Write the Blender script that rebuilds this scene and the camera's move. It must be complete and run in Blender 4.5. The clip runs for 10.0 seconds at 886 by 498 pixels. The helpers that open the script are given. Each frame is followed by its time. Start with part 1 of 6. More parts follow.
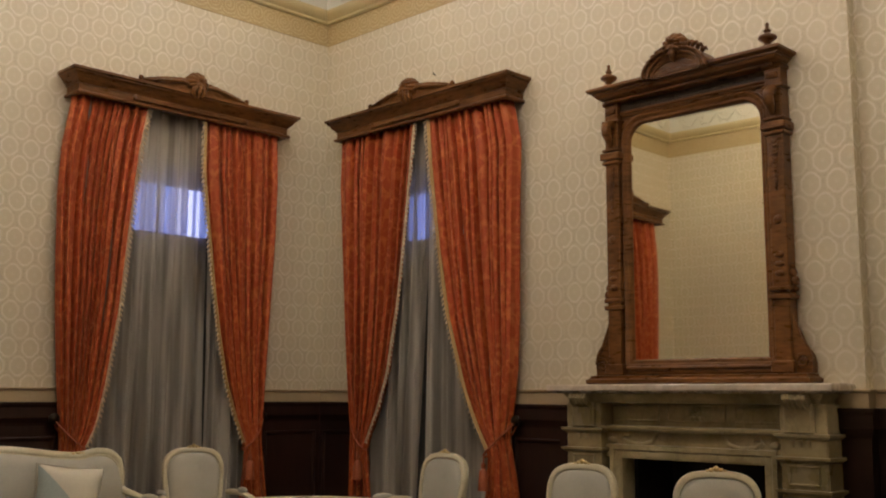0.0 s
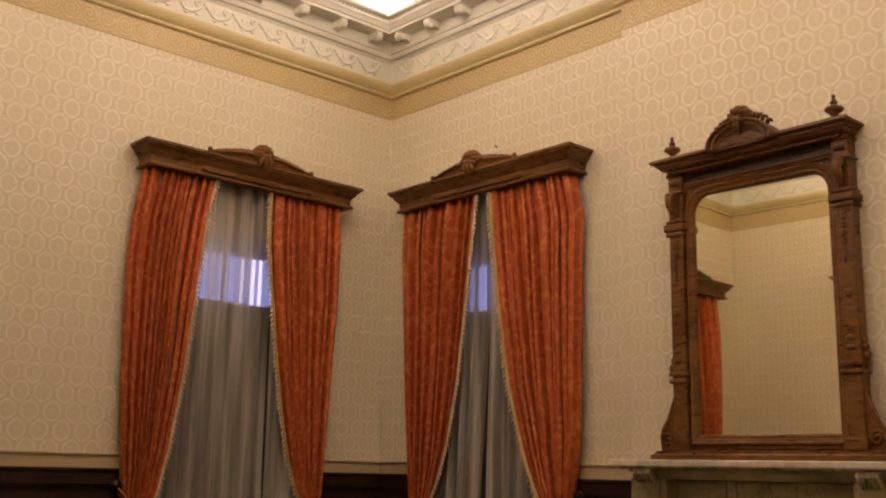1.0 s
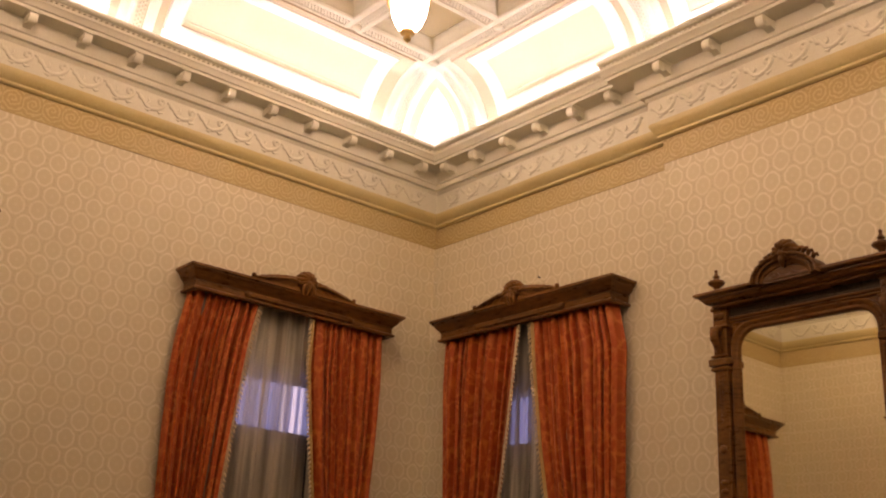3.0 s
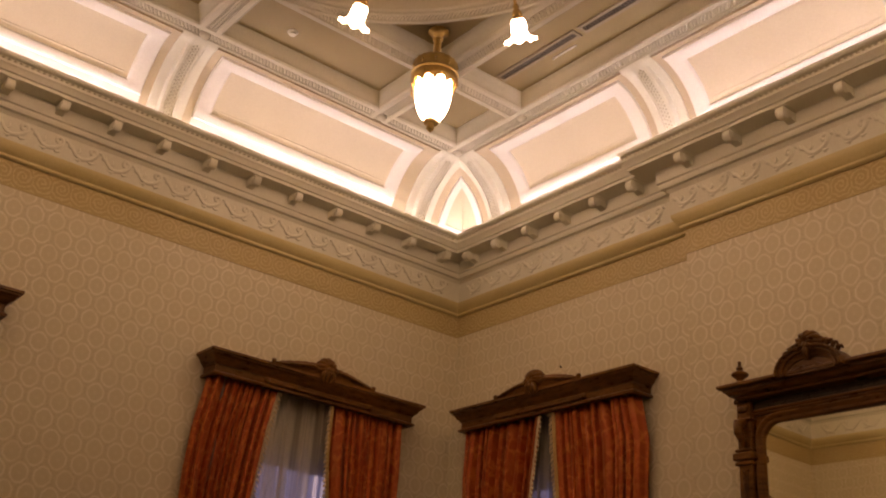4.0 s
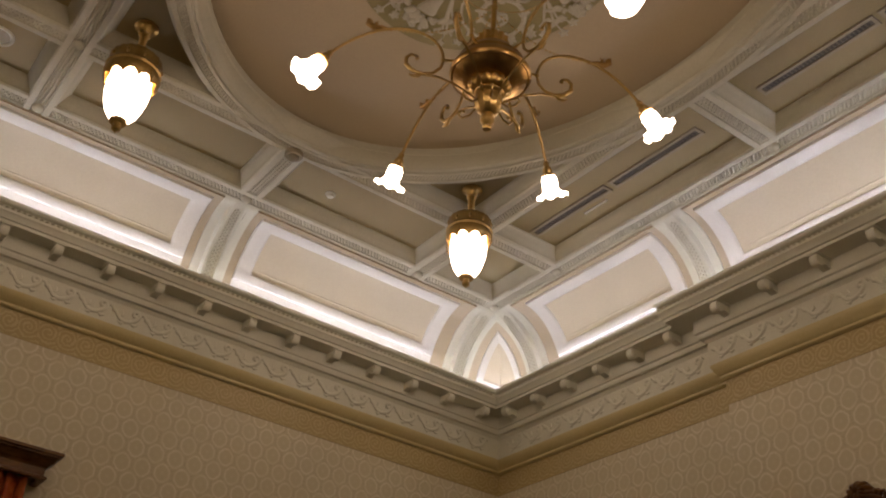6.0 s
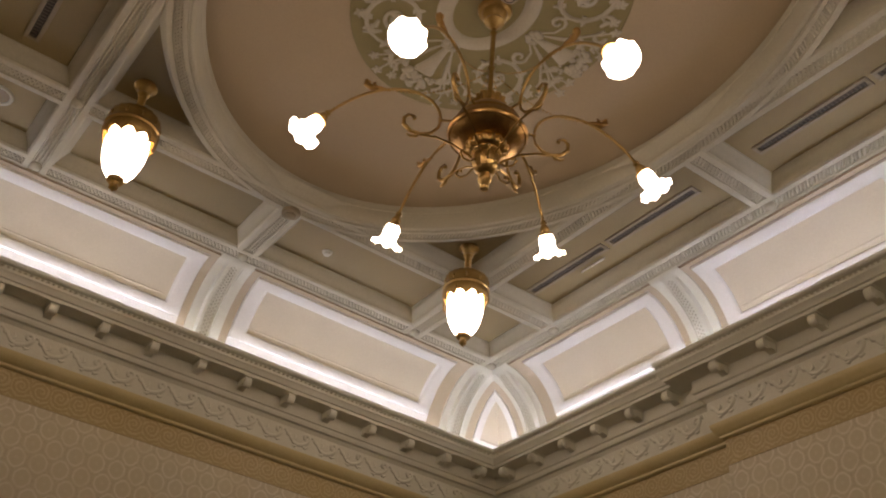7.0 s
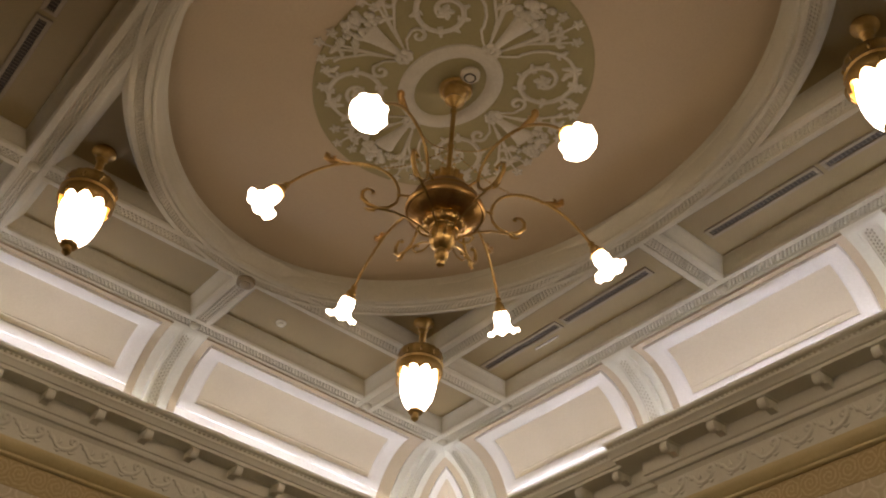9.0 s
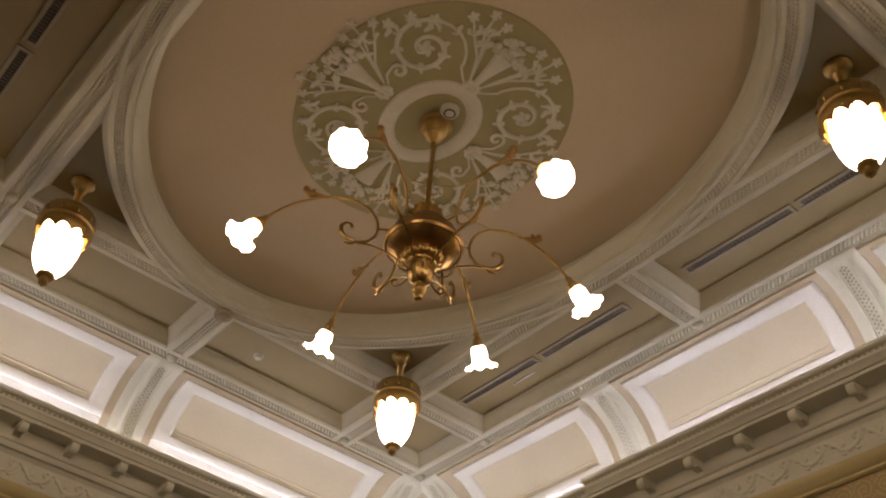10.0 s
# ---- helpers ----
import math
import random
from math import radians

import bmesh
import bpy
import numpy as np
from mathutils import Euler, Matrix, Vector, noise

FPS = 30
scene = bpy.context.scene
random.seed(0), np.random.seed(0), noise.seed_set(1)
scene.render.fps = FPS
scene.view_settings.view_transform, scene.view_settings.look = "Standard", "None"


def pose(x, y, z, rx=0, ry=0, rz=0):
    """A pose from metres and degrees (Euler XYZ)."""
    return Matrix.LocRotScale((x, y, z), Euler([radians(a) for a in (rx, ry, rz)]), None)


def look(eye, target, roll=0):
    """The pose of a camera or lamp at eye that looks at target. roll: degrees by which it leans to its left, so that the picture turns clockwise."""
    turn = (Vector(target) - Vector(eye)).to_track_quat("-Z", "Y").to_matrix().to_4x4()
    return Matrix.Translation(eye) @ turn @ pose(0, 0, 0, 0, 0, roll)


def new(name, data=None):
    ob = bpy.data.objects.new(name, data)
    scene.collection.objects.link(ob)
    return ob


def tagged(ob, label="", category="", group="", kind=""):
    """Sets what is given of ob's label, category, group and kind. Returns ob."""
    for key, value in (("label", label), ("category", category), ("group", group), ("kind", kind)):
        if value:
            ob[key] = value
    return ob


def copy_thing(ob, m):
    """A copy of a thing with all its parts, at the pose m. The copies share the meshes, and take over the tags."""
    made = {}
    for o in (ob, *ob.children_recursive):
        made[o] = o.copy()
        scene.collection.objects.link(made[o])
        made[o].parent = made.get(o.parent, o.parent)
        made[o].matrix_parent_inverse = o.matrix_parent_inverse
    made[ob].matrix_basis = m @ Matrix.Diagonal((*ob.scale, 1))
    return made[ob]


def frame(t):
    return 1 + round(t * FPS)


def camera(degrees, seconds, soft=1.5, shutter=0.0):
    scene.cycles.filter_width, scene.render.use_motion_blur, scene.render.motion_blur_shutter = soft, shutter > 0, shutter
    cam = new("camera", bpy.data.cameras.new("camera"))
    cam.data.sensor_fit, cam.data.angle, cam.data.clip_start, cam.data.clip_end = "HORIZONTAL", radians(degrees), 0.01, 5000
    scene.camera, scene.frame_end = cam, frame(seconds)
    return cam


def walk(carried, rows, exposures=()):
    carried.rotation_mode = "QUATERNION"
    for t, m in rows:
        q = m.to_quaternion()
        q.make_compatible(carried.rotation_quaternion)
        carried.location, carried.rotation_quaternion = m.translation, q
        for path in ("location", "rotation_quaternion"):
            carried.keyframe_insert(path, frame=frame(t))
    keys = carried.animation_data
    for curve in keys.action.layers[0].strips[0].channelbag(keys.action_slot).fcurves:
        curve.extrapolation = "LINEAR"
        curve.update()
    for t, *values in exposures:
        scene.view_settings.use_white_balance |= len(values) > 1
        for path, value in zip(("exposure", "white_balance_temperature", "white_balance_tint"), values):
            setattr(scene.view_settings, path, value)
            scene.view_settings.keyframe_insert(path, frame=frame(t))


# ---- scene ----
# ---- camera ----
cam = camera(46.3, 10.0, soft=2.1)
PATH = [
    (0, (7.821, -6.225, 1.441), (6.424, -4.821, 1.721), 0.27),
    (0.5, (7.799, -6.242, 1.433), (6.364, -4.890, 1.767), 0.86),
    (1, (7.793, -6.255, 1.413), (6.338, -4.949, 1.832), 1.31),
    (1.5, (7.783, -6.255, 1.408), (6.331, -4.965, 1.883), 1.91),
    (2, (7.784, -6.240, 1.417), (6.325, -4.977, 1.942), 2.22),
    (2.5, (7.789, -6.223, 1.420), (6.321, -4.997, 2.004), 2.64),
    (4, (7.814, -6.132, 1.397), (6.354, -5.036, 2.214), 4.55),
    (4.5, (7.837, -6.126, 1.378), (6.385, -5.078, 2.269), 5.27),
    (5, (7.844, -6.137, 1.364), (6.407, -5.126, 2.321), 5.12),
    (5.5, (7.854, -6.141, 1.351), (6.432, -5.173, 2.373), 4.90),
    (7, (7.840, -6.149, 1.386), (6.488, -5.248, 2.553), 4.94),
    (7.5, (7.850, -6.150, 1.395), (6.526, -5.262, 2.603), 4.98),
    (8, (7.856, -6.163, 1.387), (6.565, -5.278, 2.633), 5.23),
    (8.5, (7.855, -6.162, 1.390), (6.585, -5.266, 2.650), 5.07),
    (9, (7.860, -6.159, 1.390), (6.623, -5.251, 2.672), 4.96),
    (9.5, (7.868, -6.160, 1.387), (6.661, -5.245, 2.693), 4.64),
    (10, (7.882, -6.161, 1.382), (6.699, -5.253, 2.716), 4.66),
]
EXPOSURES = [(0.0, 0.34, 5570, 16), (0.5, 0.38, 6080, 19), (1.0, 0.41, 6720, 26), (1.5, 0.37, 6570, 21), (2.0, 0.37, 6130, 19), (2.5, 0.36, 6950, 28), (4.0, -0.95, 9050, 39), (4.5, -0.98, 8050, 29), (5.0, -1.19, 7120, 23), (5.5, -1.42, 6870, 20), (7.0, -1.48, 6600, 21), (8.5, -1.46, 6800, 19), (10.0, -1.44, 6880, 20)]
walk(cam, [(t, look(eye, target, roll)) for t, eye, target, roll in PATH], EXPOSURES)

# ---- plan of the room ----
RX, RY = 8.24, -6.91            # room reaches from (0, 0) to (RX, RY)
CX, CY = 4.11, -3.465           # middle of the ceiling
BX0, BX1, BD = 3.0, 5.25, 0.10  # chimney breast on the north wall
SOFFIT, PANEL = 6.45, 6.58      # beam undersides, sunk ceiling panels
RAIL_T, RAIL_B = 1.492, 1.378    # dado rail
BAND_B, BAND_T = 4.865, 5.08     # patterned border under the cornice
LIP, LIP_Z = 0.38, 5.78         # cornice lip

# ---- world and light ----
world = bpy.data.worlds.new("evening")
scene.world = world
world.use_nodes = True
world.node_tree.nodes["Background"].inputs[0].default_value = (0.10, 0.14, 0.30, 1)
world.node_tree.nodes["Background"].inputs[1].default_value = 0.3

LAMP_GLOW = 39.0
COVE_GLOW = 66.0


# ---- material helpers ----
def nodes_of(name):
    m = bpy.data.materials.new(name)
    m.use_nodes = True
    nt = m.node_tree
    return m, nt, nt.nodes["Principled BSDF"]


def add(nt, kind, **sets):
    n = nt.nodes.new(kind)
    for key, value in sets.items():
        if key in n.inputs:
            n.inputs[key].default_value = value
    return n


def mth(nt, op, a, b=None, c=None):
    n = nt.nodes.new("ShaderNodeMath")
    n.operation = op
    for i, v in enumerate((a, b, c)):
        if v is None:
            continue
        if isinstance(v, (int, float)):
            n.inputs[i].default_value = v
        else:
            nt.links.new(v, n.inputs[i])
    return n.outputs[0]


def ramp(nt, fac, lo, hi, t0=0.0, t1=1.0):
    n = nt.nodes.new("ShaderNodeMapRange")
    n.interpolation_type = "SMOOTHSTEP"
    nt.links.new(fac, n.inputs[0])
    for i, v in enumerate((t0, t1, lo, hi)):
        n.inputs[i + 1].default_value = v
    return n.outputs[0]


def blend(nt, fac, a, b):
    n = nt.nodes.new("ShaderNodeMix")
    n.data_type = "RGBA"
    if isinstance(fac, (int, float)):
        n.inputs[0].default_value = fac
    else:
        nt.links.new(fac, n.inputs[0])
    for i, v in ((6, a), (7, b)):
        if isinstance(v, tuple):
            n.inputs[i].default_value = (*v, 1) if len(v) == 3 else v
        else:
            nt.links.new(v, n.inputs[i])
    return n.outputs[2]


def where(nt):
    """World position, split."""
    g = nt.nodes.new("ShaderNodeNewGeometry")
    s = nt.nodes.new("ShaderNodeSeparateXYZ")
    nt.links.new(g.outputs["Position"], s.inputs[0])
    return g.outputs["Position"], s.outputs[0], s.outputs[1], s.outputs[2]


def noise_at(nt, vec, scale, detail=3.0, rough=0.55):
    n = add(nt, "ShaderNodeTexNoise", Scale=scale, Detail=detail, Roughness=rough)
    nt.links.new(vec, n.inputs["Vector"])
    return n.outputs["Fac"]


def bumped(nt, bsdf, height, strength, distance=0.01):
    b = add(nt, "ShaderNodeBump", Strength=strength, Distance=distance)
    nt.links.new(height, b.inputs["Height"])
    nt.links.new(b.outputs[0], bsdf.inputs["Normal"])


def surface(name, dark, light, rough=0.6, metal=0.0, big=1.5, fine=40.0, bump=0.15, stretch=(1, 1, 1), gloss_var=0.1):
    """A plain surface with stains at a large scale and grain at a fine one."""
    m, nt, b = nodes_of(name)
    tc = nt.nodes.new("ShaderNodeTexCoord")
    mp = nt.nodes.new("ShaderNodeMapping")
    mp.inputs["Scale"].default_value = stretch
    nt.links.new(tc.outputs["Object"], mp.inputs[0])
    n1 = noise_at(nt, mp.outputs[0], big, 4)
    n2 = noise_at(nt, mp.outputs[0], fine, 3)
    mixed = mth(nt, "ADD", mth(nt, "MULTIPLY", n1, 0.6), mth(nt, "MULTIPLY", n2, 0.4))
    nt.links.new(blend(nt, ramp(nt, mixed, 0, 1, 0.32, 0.68), dark, light), b.inputs["Base Color"])
    nt.links.new(ramp(nt, n2, rough - gloss_var, rough + gloss_var, 0.3, 0.7), b.inputs["Roughness"])
    b.inputs["Metallic"].default_value = metal
    bumped(nt, b, mixed, bump, 0.006)
    return m


def glow(name, color, strength):
    m, nt, b = nodes_of(name)
    b.inputs["Base Color"].default_value = (0.85, 0.83, 0.78, 1)
    b.inputs["Roughness"].default_value = 0.35
    b.inputs["Emission Color"].default_value = (*color, 1)
    b.inputs["Emission Strength"].default_value = strength
    return m


def lattice(nt, u, v, a, b, power, tall=1.0, scallop=0.0):
    """Distance, in cells, to the nearest of the middles of a staggered grid; scallop: lobes round each middle."""
    out = []
    for shift in (0.0, 0.5):
        fu = mth(nt, "SUBTRACT", mth(nt, "FRACT", mth(nt, "ADD", mth(nt, "DIVIDE", u, a), shift)), 0.5)
        fv = mth(nt, "MULTIPLY", mth(nt, "SUBTRACT", mth(nt, "FRACT", mth(nt, "ADD", mth(nt, "DIVIDE", v, b), shift)), 0.5), b / a / tall)
        pu = mth(nt, "POWER", mth(nt, "ABSOLUTE", fu), power)
        pv = mth(nt, "POWER", mth(nt, "ABSOLUTE", fv), power)
        d = mth(nt, "POWER", mth(nt, "ADD", pu, pv), 1.0 / power)
        if scallop:
            lobe = mth(nt, "ABSOLUTE", mth(nt, "SINE", mth(nt, "MULTIPLY", mth(nt, "ARCTAN2", fv, fu), 4.0)))
            tip = mth(nt, "MULTIPLY", mth(nt, "POWER", mth(nt, "DIVIDE", mth(nt, "ABSOLUTE", fv), mth(nt, "ADD", d, 0.001)), 24.0), 0.10)
            d = mth(nt, "DIVIDE", d, mth(nt, "ADD", tip, mth(nt, "ADD", 1.0 - scallop * 0.6, mth(nt, "MULTIPLY", lobe, scallop))))
        out.append(d)
    return mth(nt, "MINIMUM", out[0], out[1])


def wallpaper_material():
    """Satin damask paper: scalloped rings in staggered rows, small sprigs between them."""
    m, nt, b = nodes_of("wallpaper")
    pos, x, y, z = where(nt)
    u = mth(nt, "SUBTRACT", mth(nt, "ADD", x, y), 3.092)
    wob = noise_at(nt, pos, 60, 2)
    d = mth(nt, "ADD", lattice(nt, u, mth(nt, "SUBTRACT", z, 4.575), 0.169, 0.279, 2.0, 1.07, 0.06), mth(nt, "MULTIPLY", mth(nt, "SUBTRACT", wob, 0.5), 0.06))
    ring = mth(nt, "MULTIPLY", ramp(nt, d, 0, 1, 0.315, 0.35), ramp(nt, d, 1, 0, 0.385, 0.42))
    heart = ramp(nt, d, 1, 0, 0.27, 0.33)
    gap = ramp(nt, d, 0, 1, 0.42, 0.47)
    fine = noise_at(nt, pos, 150, 3)
    patchy = noise_at(nt, pos, 7, 3)
    stain = noise_at(nt, pos, 0.8, 4)
    ring = mth(nt, "MULTIPLY", ring, mth(nt, "MULTIPLY", ramp(nt, fine, 0.5, 1, 0.3, 0.6), ramp(nt, patchy, 0.45, 1, 0.35, 0.62)))
    sprig = mth(nt, "MULTIPLY", ramp(nt, d, 1, 0, 0.06, 0.11), ramp(nt, noise_at(nt, pos, 110, 2), 0.2, 1, 0.45, 0.6))
    speck = mth(nt, "MULTIPLY", gap, ramp(nt, noise_at(nt, pos, 80, 2), 0.15, 1, 0.46, 0.6))
    ground = blend(nt, stain, (0.64, 0.57, 0.405), (0.70, 0.635, 0.46))
    mottle = mth(nt, "MULTIPLY", ramp(nt, noise_at(nt, pos, 38, 3), 0, 1, 0.5, 0.66), 0.22)
    dark = mth(nt, "MAXIMUM", mth(nt, "MULTIPLY", speck, 0.55), mth(nt, "MAXIMUM", mottle, mth(nt, "MULTIPLY", heart, 0.10)))
    base = blend(nt, dark, ground, (0.475, 0.40, 0.262))
    figure = blend(nt, fine, (0.76, 0.69, 0.56), (0.85, 0.79, 0.67))
    f = mth(nt, "MAXIMUM", ring, mth(nt, "MULTIPLY", sprig, 0.4))
    nt.links.new(blend(nt, f, base, figure), b.inputs["Base Color"])
    nt.links.new(ramp(nt, f, 0.60, 0.33), b.inputs["Roughness"])
    bumped(nt, b, mth(nt, "ADD", f, mth(nt, "MULTIPLY", fine, 0.3)), 0.25, 0.003)
    return m


def border_material():
    """A running band of volutes."""
    m, nt, b = nodes_of("wallpaper_border")
    pos, x, y, z = where(nt)
    u = mth(nt, "ADD", x, y)
    fu = mth(nt, "SUBTRACT", mth(nt, "FRACT", mth(nt, "DIVIDE", u, 0.155)), 0.5)
    fv = mth(nt, "DIVIDE", mth(nt, "SUBTRACT", z, (BAND_B + BAND_T) / 2 + 0.015), 0.155)
    r = mth(nt, "POWER", mth(nt, "ADD", mth(nt, "MULTIPLY", fu, fu), mth(nt, "MULTIPLY", fv, fv)), 0.5)
    turn = mth(nt, "ARCTAN2", fv, fu)
    wave = mth(nt, "SINE", mth(nt, "ADD", mth(nt, "SUBTRACT", mth(nt, "MULTIPLY", r, 27.0), turn), mth(nt, "MULTIPLY", noise_at(nt, pos, 30, 3), 8.0)))
    fine = noise_at(nt, pos, 120, 3)
    f = mth(nt, "MULTIPLY", ramp(nt, wave, 0, 1, 0.0, 0.7), ramp(nt, fine, 0.5, 1, 0.3, 0.6))
    edge = ramp(nt, mth(nt, "ABSOLUTE", mth(nt, "SUBTRACT", z, (BAND_B + BAND_T) / 2)), 0, 1, 0.092, 0.102)
    f = mth(nt, "MULTIPLY", f, mth(nt, "SUBTRACT", 1.0, edge))
    nt.links.new(blend(nt, f, (0.455, 0.347, 0.155), (0.57, 0.46, 0.24)), b.inputs["Base Color"])
    nt.links.new(ramp(nt, f, 0.55, 0.38), b.inputs["Roughness"])
    bumped(nt, b, f, 0.25, 0.003)
    return m


M = {
    "paper": wallpaper_material(),
    "border": border_material(),
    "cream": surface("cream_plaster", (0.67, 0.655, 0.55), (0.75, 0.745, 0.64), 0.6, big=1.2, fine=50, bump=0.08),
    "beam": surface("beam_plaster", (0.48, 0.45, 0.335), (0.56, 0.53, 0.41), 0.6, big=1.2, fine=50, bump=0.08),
    "white": surface("white_plaster", (0.77, 0.75, 0.69), (0.86, 0.845, 0.79), 0.55, big=1.5, fine=60, bump=0.08),
    "peach": surface("peach_panel_paint", (0.595, 0.52, 0.38), (0.665, 0.59, 0.445), 0.65, big=0.9, fine=60, bump=0.05),
    # tan cove ground, coloured deeper to hold the shade of recesses beside the ribs
    "shaded_tan": surface("tan_cove_paint_shaded", (0.46, 0.38, 0.255), (0.53, 0.44, 0.305), 0.65, big=0.9, fine=60, bump=0.05),
    # bead plaster toned down, the shade between the scales put into its colour
    "bead": surface("bead_plaster_shaded", (0.51, 0.48, 0.375), (0.59, 0.56, 0.45), 0.6, big=1.2, fine=50, bump=0.08),
    "olive": surface("olive_panel_paint", (0.275, 0.212, 0.096), (0.335, 0.263, 0.126), 0.7, big=0.7, fine=60, bump=0.05),
    "tan": surface("tan_oval_paint", (0.425, 0.334, 0.208), (0.48, 0.385, 0.246), 0.6, big=0.5, fine=60, bump=0.04),
    "yellow": surface("ochre_paint", (0.56, 0.465, 0.225), (0.65, 0.55, 0.295), 0.45, big=1.5, fine=60, bump=0.06),
    "dado": surface("tan_rail_paint", (0.47, 0.375, 0.215), (0.55, 0.445, 0.27), 0.5, big=1.5, fine=60, bump=0.06),
    "wainscot": surface("dark_wainscot_wood", (0.020, 0.009, 0.006), (0.036, 0.016, 0.010), 0.4, big=2, fine=30, bump=0.06, stretch=(1, 1, 0.12)),
    "walnut": surface("carved_walnut", (0.068, 0.027, 0.006), (0.235, 0.102, 0.025), 0.36, big=3, fine=45, bump=0.2, stretch=(0.25, 0.25, 1)),
    "floor": surface("dark_carpet", (0.06, 0.045, 0.03), (0.11, 0.08, 0.05), 0.9, big=2, fine=120, bump=0.3),
    "lamp": glow("lit_glass", (1.0, 0.812, 0.60), LAMP_GLOW),
    "strip": glow("lit_cove_tube", (0.80, 0.84, 1.0), COVE_GLOW),
    "black": surface("soot", (0.008, 0.007, 0.006), (0.02, 0.018, 0.016), 0.8),
}
for dull in ("walnut", "wainscot"):
    M[dull].node_tree.nodes["Principled BSDF"].inputs["Specular IOR Level"].default_value = 0.32
M["ebony"] = surface("ebonised_wood", (0.03, 0.019, 0.013), (0.05, 0.033, 0.022), 0.35, big=3, fine=40, bump=0.05)
M["ebony"].node_tree.nodes["Principled BSDF"].inputs["Specular IOR Level"].default_value = 0.35
mm, mnt, mb = nodes_of("mirror_glass")
mb.inputs["Base Color"].default_value = (0.88, 0.84, 0.68, 1)
mb.inputs["Metallic"].default_value, mb.inputs["Roughness"].default_value = 1.0, 0.02
M["mirror"] = mm


# ---- mesh helpers ----
def finish(name, bm, material, smooth=None):
    me = bpy.data.meshes.new(name)
    bmesh.ops.recalc_face_normals(bm, faces=bm.faces)
    bm.to_mesh(me)
    bm.free()
    me.materials.append(material)
    if smooth is not None:
        me.polygons.foreach_set("use_smooth", [True] * len(me.polygons))
        me.set_sharp_from_angle(angle=radians(smooth))
    return me


def part(name, bm, material, parent, label="", smooth=None):
    ob = new(name, finish(name, bm, material, smooth))
    ob.parent = parent
    return tagged(ob, label)


def thing(name, m, label, category, group="", kind=""):
    ob = new(name)
    ob.empty_display_size = 0.1
    ob.matrix_basis = m
    return tagged(ob, label, category, group, kind)


def setting(name, bm, material, label="", smooth=None, category=""):
    return tagged(new(name, finish(name, bm, material, smooth)), label, category, "", "structure")


def box(bm, lo, hi, bevel=0.0):
    sz = [hi[i] - lo[i] for i in range(3)]
    mid = [(hi[i] + lo[i]) / 2 for i in range(3)]
    geo = bmesh.ops.create_cube(bm, size=1, matrix=Matrix.LocRotScale(mid, None, sz))
    if bevel:
        edges = list({e for v in geo["verts"] for e in v.link_edges})
        bmesh.ops.bevel(bm, geom=edges, offset=bevel, segments=1, affect="EDGES")
    return bm


def quad_grid(bm, rows, close_u=False, close_v=False):
    """Faces between rows of points; rows all the same length."""
    vs = [[bm.verts.new(p) for p in row] for row in rows]
    n, k = len(vs), len(vs[0])
    for i in range(n if close_u else n - 1):
        for j in range(k if close_v else k - 1):
            a, b, c, d = vs[i][j], vs[(i + 1) % n][j], vs[(i + 1) % n][(j + 1) % k], vs[i][(j + 1) % k]
            try:
                bm.faces.new((a, b, c, d))
            except ValueError:
                pass
    return vs


def sweep_plan(bm, profile, path, closed=True, cap=False):
    """A moulding: profile of (distance into the room, height) along a plan path whose room side lies to the right; mitred."""
    n = len(path)
    rows = []
    for i, p in enumerate(path):
        a, b = path[i - 1], path[(i + 1) % n]
        d1 = Vector((p[0] - a[0], p[1] - a[1])).normalized()
        d2 = Vector((b[0] - p[0], b[1] - p[1])).normalized()
        if not closed and i == 0:
            d1 = d2
        if not closed and i == n - 1:
            d2 = d1
        n1, n2 = Vector((d1.y, -d1.x)), Vector((d2.y, -d2.x))
        off = (n1 + n2) / (1 + n1.dot(n2))
        rows.append([(p[0] + off.x * d, p[1] + off.y * d, z) for d, z in profile])
    vs = quad_grid(bm, rows, close_u=closed)
    if cap:
        for end in (vs[0], vs[-1]):
            bm.faces.new(end)
    return vs


def lathe(bm, profile, seg=20, mid=(0, 0, 0), wave=None):
    """profile of (radius, height) turned round a vertical axis; wave(angle, row) may stretch a radius."""
    rows = []
    for i, (r, z) in enumerate(profile):
        row = []
        for k in range(seg):
            a = 2 * math.pi * k / seg
            s = wave(a, i) if wave else 1.0
            row.append((mid[0] + r * s * math.cos(a), mid[1] + r * s * math.sin(a), mid[2] + z))
        rows.append(row)
    return quad_grid(bm, rows, close_v=True)


def tube(bm, pts, radii, seg=8):
    """A round rod along points."""
    pts = [Vector(p) for p in pts]
    if isinstance(radii, (int, float)):
        radii = [radii] * len(pts)
    rows, side = [], None
    for i, p in enumerate(pts):
        t = (pts[min(i + 1, len(pts) - 1)] - pts[max(i - 1, 0)]).normalized()
        if side is None:
            side = t.orthogonal().normalized()
        side = (side - t * side.dot(t)).normalized()
        up = t.cross(side)
        rows.append([p + (side * math.cos(2 * math.pi * k / seg) + up * math.sin(2 * math.pi * k / seg)) * radii[i] for k in range(seg)])
    vs = quad_grid(bm, rows, close_v=True)
    for ring in (vs[0], vs[-1]):
        bm.faces.new(ring)
    return vs


def ball(bm, mid, r, seg=10, squash=(1, 1, 1)):
    bmesh.ops.create_uvsphere(bm, u_segments=seg, v_segments=max(5, seg // 2 + 1), radius=1,
                              matrix=Matrix.LocRotScale(mid, None, (r * squash[0], r * squash[1], r * squash[2])))


